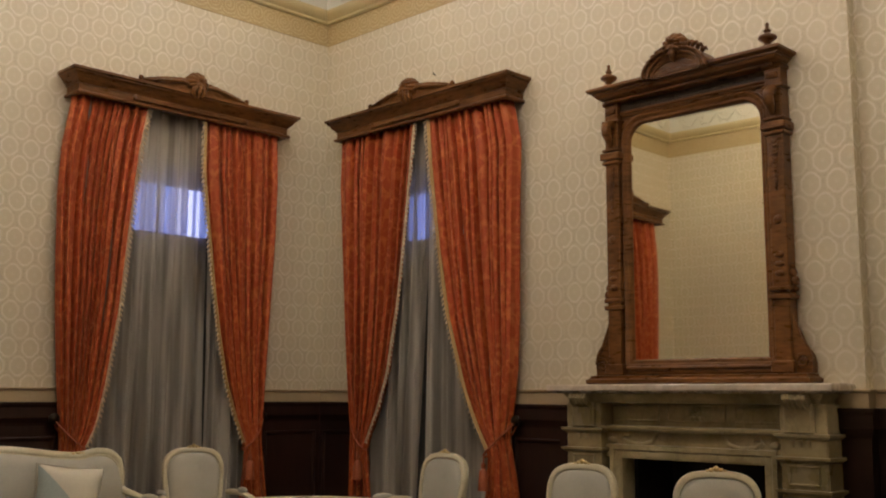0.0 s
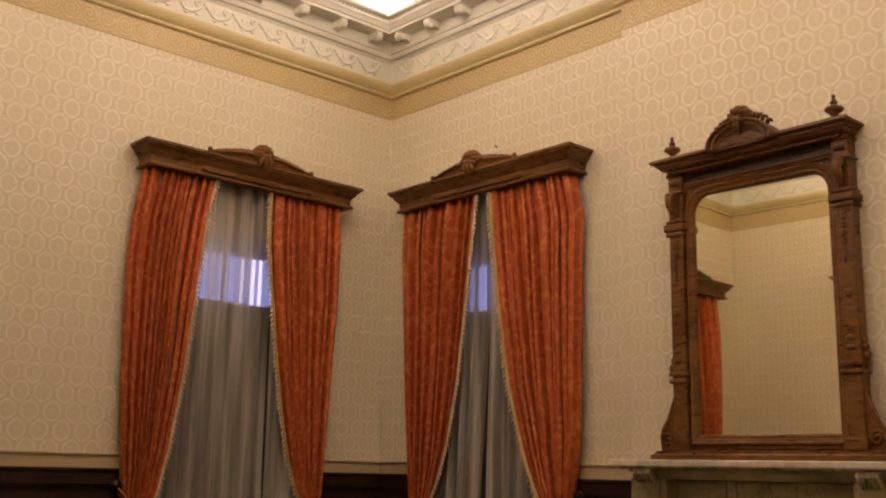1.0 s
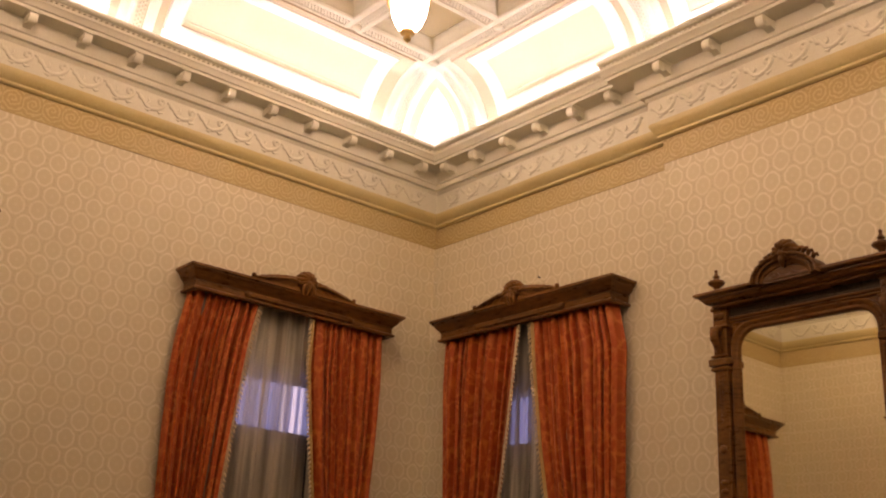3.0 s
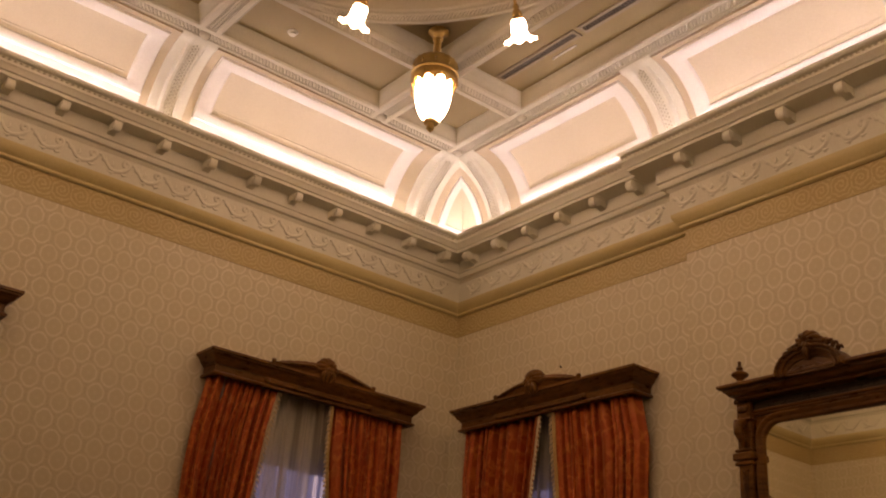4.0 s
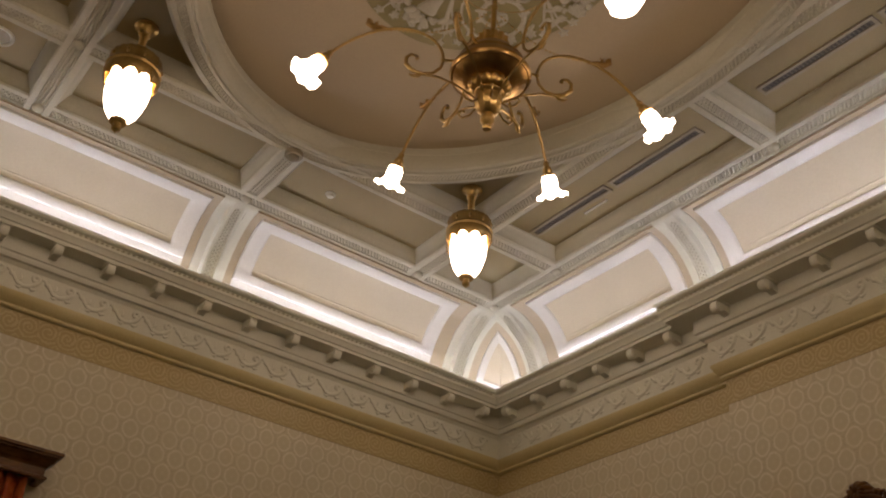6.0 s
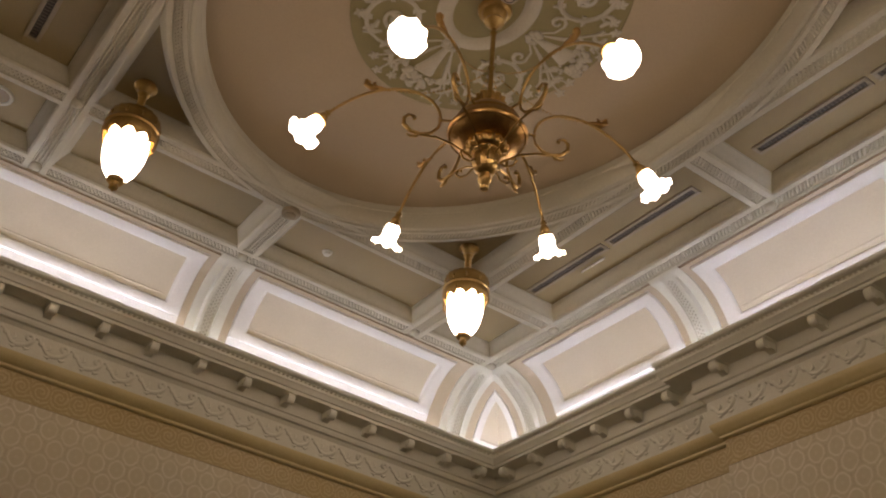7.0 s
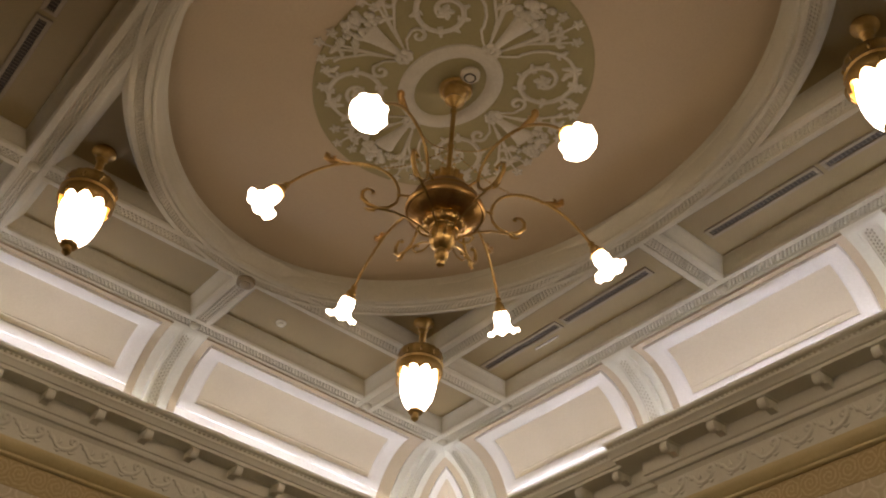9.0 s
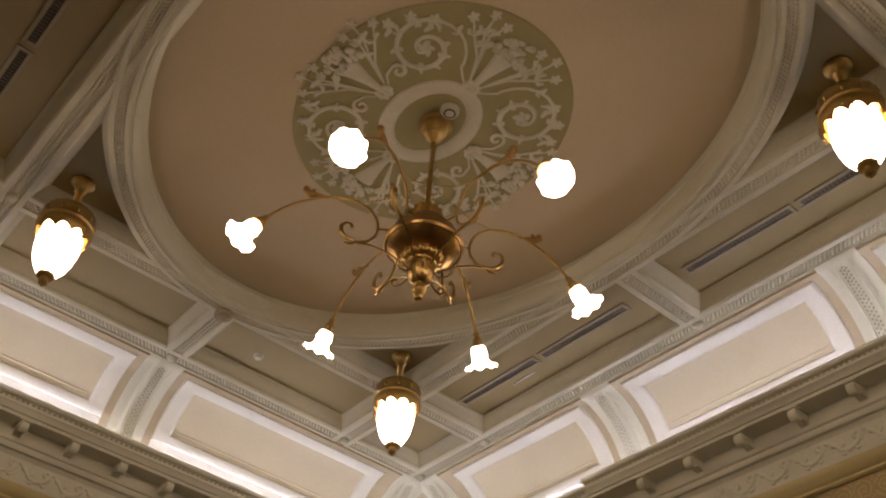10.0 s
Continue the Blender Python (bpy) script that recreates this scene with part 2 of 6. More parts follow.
def bez(p0, p1, p2, p3, n=10):
    out = []
    for i in range(n + 1):
        t = i / n
        out.append(tuple((1 - t) ** 3 * a + 3 * (1 - t) ** 2 * t * b + 3 * (1 - t) * t * t * c + t ** 3 * d for a, b, c, d in zip(p0, p1, p2, p3)))
    return out


# ---- shell: floor, walls, ceiling ----
WALL = [(0, 0), (BX0, 0), (BX0, -BD), (BX1, -BD), (BX1, 0), (RX, 0), (RX, RY), (0, RY)]
bm = bmesh.new()
box(bm, (-0.4, RY - 0.4, -0.12), (RX + 0.4, 0.4, 0))
setting("floor", bm, M["floor"], "dark patterned carpet over the whole floor", category="floor")

# windows: opening (centre along the wall, half width, sill, head)
WIN1, WIN2, WIN3 = -1.61, 1.49, -5.34
WIN_H, WIN_S, WIN_T = 0.72, 0.45, 3.36
FX, FIRE_H, FIRE_T = 4.14, 0.53, 1.05   # fireplace: middle, half width and head of its opening


def wall_with_openings(name, axis, inner, outer, lo, hi, holes, label):
    """A thick wall, built of butted blocks round its openings."""
    bm = bmesh.new()

    def block(a, b, z0, z1):
        if b - a > 1e-4:
            if axis == "x":
                box(bm, (min(inner, outer), a, z0), (max(inner, outer), b, z1))
            else:
                box(bm, (a, min(inner, outer), z0), (b, max(inner, outer), z1))
    at = lo
    for c, half, sill, head in sorted(holes):
        block(at, c - half, 0, 6.9)
        if sill > 0:
            block(c - half, c + half, 0, sill)
        block(c - half, c + half, head, 6.9)
        at = c + half
    block(at, hi, 0, 6.9)
    return setting(name, bm, M["paper"], label, category="wall")


wall_with_openings("wall_west", "x", 0, -0.4, RY, 0.0, [(WIN1, WIN_H, WIN_S, WIN_T), (WIN3, WIN_H, WIN_S, WIN_T)], "wall in cream ring-patterned wallpaper with two tall windows")
wall_with_openings("wall_north", "y", 0, 0.4, -0.4, RX + 0.4, [(WIN2, WIN_H, WIN_S, WIN_T), (FX, FIRE_H, 0, FIRE_T)], "wall in cream ring-patterned wallpaper with a chimney breast")
wall_with_openings("wall_east", "x", RX, RX + 0.4, RY, 0.0, [], "plain wall in cream patterned wallpaper")
wall_with_openings("wall_south", "y", RY, RY - 0.4, -0.4, RX + 0.4, [], "plain wall in cream patterned wallpaper")
bm = bmesh.new()
outline = [(BX0, 0), (BX0, 5.3), (BX1, 5.3), (BX1, 0), (FX + FIRE_H, 0), (FX + FIRE_H, FIRE_T), (FX - FIRE_H, FIRE_T), (FX - FIRE_H, 0)]
front, rear = [[bm.verts.new((x, y, z)) for x, z in outline] for y in (-BD, -0.001)]
bm.faces.new(front)
bm.faces.new(rear)
for k in range(8):
    bm.faces.new((front[k], front[(k + 1) % 8], rear[(k + 1) % 8], rear[k]))
setting("chimney_breast", bm, M["paper"], "shallow chimney breast in cream ring-patterned wallpaper", category="wall")

# wainscot, dado rail, border, cornice, all round
DADO = [[(0, WIN1 + 0.93), (0, 0), (WIN2 - 0.93, 0)],
        [(WIN2 + 0.93, 0), (BX0, 0), (BX0, -BD), (FX - 0.93, -BD)],
        [(FX + 0.93, -BD), (BX1, -BD), (BX1, 0), (RX, 0), (RX, RY), (0, RY), (0, WIN3 - 0.93)],
        [(0, WIN3 + 0.93), (0, WIN1 - 0.93)]]
bm = bmesh.new()
for run in DADO:
    sweep_plan(bm, [(0.0, 0.0), (0.05, 0.0), (0.05, 0.22), (0.035, 0.25), (0.025, 0.28), (0.025, 1.20), (0.03, 1.22), (0.05, 1.26), (0.05, 1.34), (0.06, 1.36), (0.06, RAIL_B), (0.0, RAIL_B)], run, False, True)
wains = setting("wainscot", bm, M["wainscot"], "dark stained wooden wainscot along the walls", category="wainscot")


def wainscot_panel(x0, x1, m):
    """A raised frame round one sunk field of the wainscot; local x along the wall, local -y into the room."""
    bm = bmesh.new()
    z0, z1, w = 0.36, 1.12, 0.035
    loops = []
    for g, y in ((0.0, 0.024), (0.0, 0.036), (0.010, 0.042), (0.025, 0.036), (w, 0.024)):
        loops.append([(x0 + g, -y, z0 + g), (x1 - g, -y, z0 + g), (x1 - g, -y, z1 - g), (x0 + g, -y, z1 - g)])
    quad_grid(bm, loops, close_v=True)
    bm.transform(m)
    part("panel_moulding", bm, M["wainscot"], wains)


WESTWARD = pose(0, 0, 0, 0, 0, 90)
for y0, y1 in ((-0.66, -0.08), (-4.30, -3.45), (-3.38, -2.60)):
    wainscot_panel(y0, y1, WESTWARD)
for x0, x1, y in ((0.08, 0.52, 0.0), (2.46, 2.94, 0.0), (5.32, 6.2, 0.0), (6.28, 7.2, 0.0), (7.28, 8.16, 0.0)):
    wainscot_panel(x0, x1, Matrix.Translation((0, y, 0)))
bm = bmesh.new()
for run in DADO:
    sweep_plan(bm, [(0.0, RAIL_B + 0.001), (0.016, RAIL_B + 0.001), (0.016, RAIL_T - 0.025), (0.03, RAIL_T - 0.02), (0.036, RAIL_T - 0.008), (0.03, RAIL_T), (0.0, RAIL_T)], run, False, True)
setting("dado_rail", bm, M["dado"], "tan painted dado rail above the wainscot", category="trim")
bm = bmesh.new()
sweep_plan(bm, [(0.0, BAND_B), (0.004, BAND_B), (0.004, BAND_T), (0.0, BAND_T)], WALL)
setting("wallpaper_border", bm, M["border"], "gold patterned wallpaper border under the cornice", category="trim")
bm = bmesh.new()
sweep_plan(bm, [(0.0, BAND_T), (0.02, BAND_T), (0.035, BAND_T + 0.012), (0.035, BAND_T + 0.03), (0.055, BAND_T + 0.045), (0.075, BAND_T + 0.08), (0.085, BAND_T + 0.10), (0.085, BAND_T + 0.125), (0.0, BAND_T + 0.125)], WALL)
setting("picture_mould", bm, M["yellow"], "ochre painted moulding under the plaster cornice", category="trim", smooth=35)
bm = bmesh.new()
sweep_plan(bm, [(0.0, 5.205), (0.085, 5.205), (0.088, 5.23), (0.088, 5.40), (0.112, 5.43), (0.14, 5.435), (0.15, 5.455), (0.15, 5.475), (0.165, 5.485), (0.165, 5.60), (0.33, 5.60), (0.33, 5.625), (0.345, 5.63), (0.36, 5.66), (0.38, 5.675), (0.38, 5.695), (0.372, 5.70), (0.348, 5.702), (0.348, 5.734), (0.376, 5.736), (0.388, 5.745), (0.392, 5.76), (0.386, 5.774), (0.37, LIP_Z), (0.35, LIP_Z), (0.34, 5.66), (0.0, 5.66)], WALL)
corn = setting("cornice", bm, M["cream"], "cream plaster cornice with scroll frieze and modillions", category="cornice", smooth=30)

# cove, beams and sunk panels
def cove(t):
    """Distance from the wall and height of the cove, t from 0 below to 1 above."""
    a = t * math.pi / 2
    return 0.06 + 0.56 * (1 - math.cos(a)), 5.66 + 0.77 * math.sin(a)


ROOM = [(0, 0), (RX, 0), (RX, RY), (0, RY)]


# ---- ceiling beams, ring, cove bays ----
XB = [0.70, 1.625, 2 * CX - 1.625, 2 * CX - 0.70]
YB = [-0.70, -1.63, 2 * CY + 1.63, 2 * CY + 0.70]
HALF = 0.095     # half width of a beam underside
BEAM = [(HALF + 0.082, PANEL), (HALF + 0.078, PANEL - 0.012), (HALF + 0.066, PANEL - 0.02), (HALF + 0.050, PANEL - 0.045), (HALF + 0.034, SOFFIT + 0.055),
        (HALF + 0.016, SOFFIT + 0.028), (HALF + 0.016, SOFFIT + 0.014), (HALF, SOFFIT), (HALF - 0.045, SOFFIT), (HALF - 0.052, SOFFIT + 0.012)]
SECTION = BEAM + [(-d, z) for d, z in reversed(BEAM)]
pyr_v, pyr_f = [], []


def bead(p, along, up, size, tall=0.62):
    """One small raised scale of the pattern on the beams."""
    side = along.cross(up).normalized()
    at, k = Vector(p), len(pyr_v)
    for s, c in ((1, 0), (0, 1), (-1, 0), (0, -1)):
        pyr_v.append(tuple(at + along * s * size * 0.62 + side * c * size * 0.5))
    pyr_v.append(tuple(at + up * size * tall))
    for j in range(4):
        pyr_f.append((k + j, k + (j + 1) % 4, k + 4))


def bead_run(a, b, up=Vector((0, 0, -1)), z=SOFFIT + 0.012):
    a, b = Vector((*a, z)), Vector((*b, z))
    t = (b - a).normalized()
    side = t.cross(up)
    n = int((b - a).length / 0.034)
    for i in range(n):
        p = a + t * (i + 0.5) * (b - a).length / n
        for j, off in enumerate((-0.028, 0.0, 0.028)):
            bead(p + side * off + t * (0.017 if j == 1 else 0), t, up, 0.026)


def beam_run(bm, a, b):
    t = Vector((b[0] - a[0], b[1] - a[1], 0)).normalized()
    s = Vector((t.y, -t.x, 0))
    quad_grid(bm, [[(p[0] + s.x * d, p[1] + s.y * d, z) for d, z in SECTION] for p in (a, b)])
    bead_run(a, b)


bm = bmesh.new()
for y in YB:
    beam_run(bm, (0.56, y), (RX - 0.56, y))
cuts = [(-0.56, YB[0] + HALF), (YB[0] - HALF, YB[1] + HALF), (YB[1] - HALF, YB[2] + HALF), (YB[2] - HALF, YB[3] + HALF), (YB[3] - HALF, RY + 0.56)]
for x in XB:
    for a, b in cuts:
        beam_run(bm, (x, a), (x, b))
for x in (CX,):
    beam_run(bm, (x, YB[0] - HALF), (x, YB[1] + HALF))
    beam_run(bm, (x, YB[3] + HALF), (x, YB[2] - HALF))
for x0, x1 in ((XB[0] + HALF, XB[1] - HALF), (XB[2] + HALF, XB[3] - HALF)):
    beam_run(bm, (x0, CY), (x1, CY))
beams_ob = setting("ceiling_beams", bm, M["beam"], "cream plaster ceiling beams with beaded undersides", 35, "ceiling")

bm = bmesh.new()
RINGP = [(-0.06, PANEL), (-0.055, PANEL - 0.03), (-0.02, SOFFIT + 0.05), (0.0, SOFFIT + 0.03), (0.0, SOFFIT + 0.01), (0.02, SOFFIT - 0.004), (0.065, SOFFIT - 0.004), (0.072, SOFFIT + 0.008), (0.158, SOFFIT + 0.008),
         (0.165, SOFFIT - 0.004), (0.20, SOFFIT - 0.004), (0.21, SOFFIT + 0.01), (0.225, SOFFIT + 0.012), (0.235, SOFFIT + 0.002), (0.262, SOFFIT + 0.008), (0.288, SOFFIT + 0.04), (0.30, SOFFIT + 0.085), (0.303, SOFFIT + 0.13), (0.312, SOFFIT + 0.135), (0.316, PANEL + 0.12)]
RINGP = [(d * 0.75 if d > 0 else d, z) for d, z in RINGP]
SEG = 160


def oval(d, k, n=SEG, a=2.595, b=1.94):
    t = 2 * math.pi * k / n
    return CX + (a - d) * math.cos(t), CY + (b - d) * math.sin(t)


quad_grid(bm, [[(*oval(d, k), z) for k in range(SEG)] for d, z in RINGP], close_v=True)
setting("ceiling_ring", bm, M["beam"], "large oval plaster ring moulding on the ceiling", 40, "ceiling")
N = 430
for k in range(N):
    p, q = Vector((*oval(0.086, k, N), SOFFIT + 0.008)), Vector((*oval(0.086, k + 1, N), SOFFIT + 0.008))
    t = (q - p).normalized()
    s = t.cross(Vector((0, 0, -1)))
    for j, off in enumerate((-0.021, 0.0, 0.021)):
        bead(p + s * off + t * (0.017 if j == 1 else 0), t, Vector((0, 0, -1)), 0.024)
# the raised middle of the ceiling, inside the ring
bm = bmesh.new()
rows = [[(CX + (oval(0.215, k)[0] - CX) * s, CY + (oval(0.215, k)[1] - CY) * s, PANEL + 0.065 + 0.02 * (1 - s * s)) for k in range(SEG)] for s in (1.03, 0.8, 0.5, 0.2, 0.01)]
quad_grid(bm, rows, close_v=True)
setting("ceiling_oval", bm, M["tan"], "smooth tan painted oval panel inside the ring", 40, "ceiling")
# sunk panels with the oval left open
bm = bmesh.new()
outer = []
for k in range(SEG):
    t = 2 * math.pi * k / SEG
    c, s = math.cos(t), math.sin(t)
    f = min((RX / 2 - 0.3) / max(abs(c), 1e-6), (-RY / 2 - 0.3) / max(abs(s), 1e-6))
    outer.append((CX + c * f, CY + s * f, PANEL))
quad_grid(bm, [[(*oval(0.02, k), PANEL) for k in range(SEG)], outer], close_v=True)
box(bm, (-0.4, RY - 0.4, 6.9), (RX + 0.4, 0.4, 7.1))
setting("ceiling", bm, M["olive"], "olive and tan painted sunk ceiling panels", category="ceiling")


# small bosses where the beams cross
bm = bmesh.new()
lathe(bm, [(0.001, -0.03), (0.03, -0.026), (0.045, -0.014), (0.05, 0.0), (0.05, 0.02)], 14)
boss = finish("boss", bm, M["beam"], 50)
for x in XB[:2] + XB[2:] + [CX]:
    for y in YB + [CY]:
        if (x == CX and y in (YB[1], YB[2], CY)) or (y == CY and x in (XB[1], XB[2])):
            continue
        ob = new("boss", boss)
        ob.parent, ob.matrix_basis = beams_ob, pose(x, y, SOFFIT + 0.004)


def on_cove(u, t, off=0.0):
    """A point of the west cove: u along the wall from the north corner, t up the cove, off out of its surface."""
    d, z = cove(t)
    a = t * math.pi / 2
    nd, nz = math.cos(a) * 0.77, -math.sin(a) * 0.56
    n = math.hypot(nd, nz)
    return d + nd / n * off, -u, z + nz / n * off


def on_north(u, t, off=0.0):
    x, y, z = on_cove(u, t, off)
    return -y, -x, z


ARC = 1.06
FRAME = [(0.0, 0.0), (0.008, 0.022), (0.03, 0.027), (0.12, 0.022), (0.142, 0.018), (0.156, 0.003)]


def bay(place, u0, u1):
    """White frame and inner panel of one cove bay."""
    t0, t1 = 0.295, 0.945
    low = 0.56      # the foot rail is narrower than the others

    def loop(w):
        a, b, c, d = u0 + w, u1 - w, t0 + low * w / ARC, t1 - w / ARC
        pts = [(a + (b - a) * i / 8, c) for i in range(8)]
        pts += [(b, c + (d - c) * i / 12) for i in range(12)]
        pts += [(b - (b - a) * i / 8, d) for i in range(8)]
        pts += [(a, d - (d - c) * i / 12) for i in range(12)]
        return pts
    bm = bmesh.new()
    quad_grid(bm, [[place(u, t, o) for u, t in loop(w)] for w, o in FRAME], close_v=True)
    frame_ob = part("bay_frame", bm, M["white"], cove_ob, smooth=40)
    bm = bmesh.new()
    w = FRAME[-1][0]
    a, b, c, d = u0 + w, u1 - w, t0 + low * w / ARC, t1 - w / ARC
    quad_grid(bm, [[place(a + (b - a) * i / 4, c + (d - c) * j / 14, 0.003) for i in range(5)] for j in range(15)])
    # a thin fillet just inside the lower frame
    rows = [[place(a + (b - a) * (0.02 + 0.96 * i / 6), c + q, o) for i in range(7)] for q, o in ((0.035, 0.003), (0.037, 0.008), (0.047, 0.008), (0.049, 0.003))]
    quad_grid(bm, rows)
    part("bay_panel", bm, M["peach"], cove_ob, smooth=40)
    # plain white band between the frame and the tray
    bm = bmesh.new()
    quad_grid(bm, [[place(u0 + (u1 - u0) * i / 4, 0.06 + (t0 - 0.06) * j / 5, 0.004) for i in range(5)] for j in range(6)])
    part("foot_band", bm, M["white"], cove_ob, smooth=40)


def fade(t):
    """How far a rib stands out of the cove: it dies into the beam above."""
    return 1.0 if t < 0.72 else 0.12 + 0.88 * (0.5 + 0.5 * math.cos(math.pi * (t - 0.72) / 0.28))


def rib(place, u):
    prof = [(-0.165, 0.0), (-0.162, 0.012), (-0.13, 0.016), (-0.085, 0.018), (-0.072, 0.07), (-0.046, 0.078), (-0.040, 0.066), (0.040, 0.066), (0.046, 0.078), (0.072, 0.07), (0.085, 0.018), (0.13, 0.016), (0.162, 0.012), (0.165, 0.0)]
    bm = bmesh.new()
    rows = [[place(u + w, j / 20, o * fade(j / 20)) for w, o in prof] for j in range(21)]
    inward = Vector((1, 0, 0)) if place is on_cove else Vector((0, -1, 0))
    rows.append([tuple(Vector(place(u + w, 1.0, 0.0)) + inward * 0.03 + Vector((0, 0, 0.024))) for w, o in prof])
    quad_grid(bm, rows)
    part("rib", bm, M["cream"], cove_ob, smooth=40)
    n = 26
    for j in range(n):
        t = (j + 0.5) / n * 0.93
        p, q, r = Vector(place(u, t, 0.066 * fade(t))), Vector(place(u, t + 0.01, 0.066 * fade(t + 0.01))), Vector(place(u, t, 0.2))
        tan, up = (q - p).normalized(), (r - p).normalized()
        side = tan.cross(up)
        for k, off in enumerate((-0.024, 0.0, 0.024)):
            bead(p + side * off + tan * (0.018 if k == 1 else 0), tan, up, 0.022)


bm = bmesh.new()
sweep_plan(bm, [cove(k / 14) for k in range(15)], ROOM)
sweep_plan(bm, [(0.62, 6.43), (0.62, 6.9)], ROOM)
cove_ob = setting("cove", bm, M["shaded_tan"], "peach and white plaster cove lit from below", 40, "ceiling")
for place, ends in ((on_cove, (0.70, -CY, 2 * -CY - 0.70)), (on_north, (0.70, 2.935, 2 * CX - 2.935, 2 * CX - 0.70))):
    for u in ends:
        rib(place, u)
    for u0, u1 in zip(ends, ends[1:]):
        bay(place, u0 + (0.32 if u0 == ends[0] else 0.24), u1 - (0.32 if u1 == ends[-1] else 0.24))
# the lit corner between the first two ribs: a white pointed frame round a peach inlay
EDGE, STRIP, BAND_W = 0.545, 0.105, 0.09
for place in (on_cove, on_north):
    def span(t, lo, hi, out, cut=False):
        """Two points across the corner at t, counted from the rib edge; none beyond the corner line."""
        d = cove(t)[0]
        return place(max(d, EDGE - hi), t, out), place(max(d, EDGE - lo), t, out)
    bm = bmesh.new()
    quad_grid(bm, [span(0.06 + 0.21 * j / 5, STRIP, 1.0, 0.014) for j in range(6)])
    for lo, hi, t0, t1 in ((STRIP, STRIP + BAND_W, 0.265, 0.80),):
        rows = []
        for j in range(15):
            t = t0 + (t1 - t0) * j / 14
            (a, b), (c, d) = span(t, lo + 0.006, hi - 0.006, 0.016), span(t, lo, hi, 0.003)
            rows.append([c, a, b, d])
        quad_grid(bm, rows)
    part("corner_frame", bm, M["white"], cove_ob, smooth=50)
    bm = bmesh.new()
    quad_grid(bm, [span(0.285 + 0.40 * j / 12, STRIP + BAND_W, 1.0, 0.006) for j in range(13)])
    part("corner_inlay", bm, M["peach"], cove_ob, smooth=50)
# small beads along the top edge of the cornice lip
for a, b, out in (((0.384, -0.40), (0.384, RY + 0.40), (1, 0)), ((0.40, -0.384), (BX0 - 0.40, -0.384), (0, -1)), ((BX0 - 0.38, -0.484), (BX1 + 0.38, -0.484), (0, -1)), ((BX1 + 0.40, -0.384), (RX - 0.40, -0.384), (0, -1))):
    a, b, up = Vector((*a, 5.718)), Vector((*b, 5.718)), Vector((*out, 0))
    n = int((b - a).length / 0.045)
    for i in range(n):
        bead(a.lerp(b, (i + 0.5) / n) - up * 0.034, (b - a).normalized(), up, 0.031, 0.95)
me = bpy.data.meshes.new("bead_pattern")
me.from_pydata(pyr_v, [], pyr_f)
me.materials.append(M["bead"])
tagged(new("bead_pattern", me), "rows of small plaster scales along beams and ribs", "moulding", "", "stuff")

# ---- lit tubes in the cornice tray ----
bm = bmesh.new()
# on the window wall and the chimney wall, where the cove is seen lit
sweep_plan(bm, [(0.105, 5.742), (0.12, 5.757), (0.135, 5.742), (0.12, 5.732), (0.105, 5.742)], [(0, RY + 0.4), (0, 0), (BX0, 0), (BX0, -BD), (BX1, -BD), (BX1, 0), (RX - 0.4, 0)], False, True)
tagged(new("cove_tube", finish("cove_tube", bm, M["strip"])), "lit tube hidden in the cornice tray", "light", "", "structure")


# ---- cornice ornament ----
def modillion_mesh():
    bm = bmesh.new()
    # bracket: block under the lip with a rolled front
    prof = [(-0.06, 0.0), (0.14, 0.0), (0.155, -0.018), (0.158, -0.045), (0.148, -0.07), (0.125, -0.084), (0.10, -0.082), (0.082, -0.066), (0.06, -0.058), (0.025, -0.07), (-0.06, -0.088)]
    left = [bm.verts.new((-0.038, -d, z)) for d, z in prof]
    right = [bm.verts.new((0.038, -d, z)) for d, z in prof]
    bm.faces.new(left)
    bm.faces.new(right)
    for i in range(len(prof)):
        j = (i + 1) % len(prof)
        bm.faces.new((left[i], left[j], right[j], right[i]))
    box(bm, (-0.058, -0.162, -0.004), (0.058, 0.06, 0.018), 0.004)
    for s in (-1, 1):
        ball(bm, (s * 0.036, -0.118, -0.045), 0.032, 8, (0.45, 1, 1))
    return finish("modillion", bm, M["cream"], 40)


def scroll_mesh():
    """One wave of the running scroll: a curl, its stem and leaves, in low relief."""
    bm = bmesh.new()
    curl = [(0.055 + (0.036 - 0.0022 * k) * math.cos(radians(-60 + 38 * k)), 0.028 + (0.036 - 0.0022 * k) * math.sin(radians(-60 + 38 * k))) for k in range(13)]
    stem = bez((-0.125, 0.03), (-0.10, -0.02), (-0.06, -0.075), (0.0, -0.055), 7) + bez((0.0, -0.055), (0.05, -0.04), (0.06, -0.02), curl[0], 4)[1:]
    pts = stem + curl[1:]
    n = len(pts)
    tube(bm, [(x, 0, z) for x, z in pts], [0.007 + 0.012 * math.sin(math.pi * (0.12 + 0.8 * i / (n - 1))) for i in range(n)], 6)
    for a, b, c, w in (((-0.10, -0.01), (-0.135, 0.012), (-0.15, 0.05), 0.011), ((-0.085, -0.03), (-0.05, 0.0), (-0.06, 0.035), 0.009), ((-0.02, -0.06), (-0.05, -0.08), (-0.085, -0.072), 0.010), ((0.02, -0.05), (0.05, -0.072), (0.085, -0.06), 0.009), ((0.085, 0.045), (0.115, 0.05), (0.13, 0.03), 0.010)):
        tube(bm, [(a[0], 0, a[1]), (b[0], 0, b[1]), (c[0], 0, c[1])], [0.006, w * 1.6, 0.004], 6)
    bm.transform(Matrix.Diagonal((1, 0.75, 1, 1)))
    return finish("scroll", bm, M["cream"], 60)


modillion, scroll = modillion_mesh(), scroll_mesh()


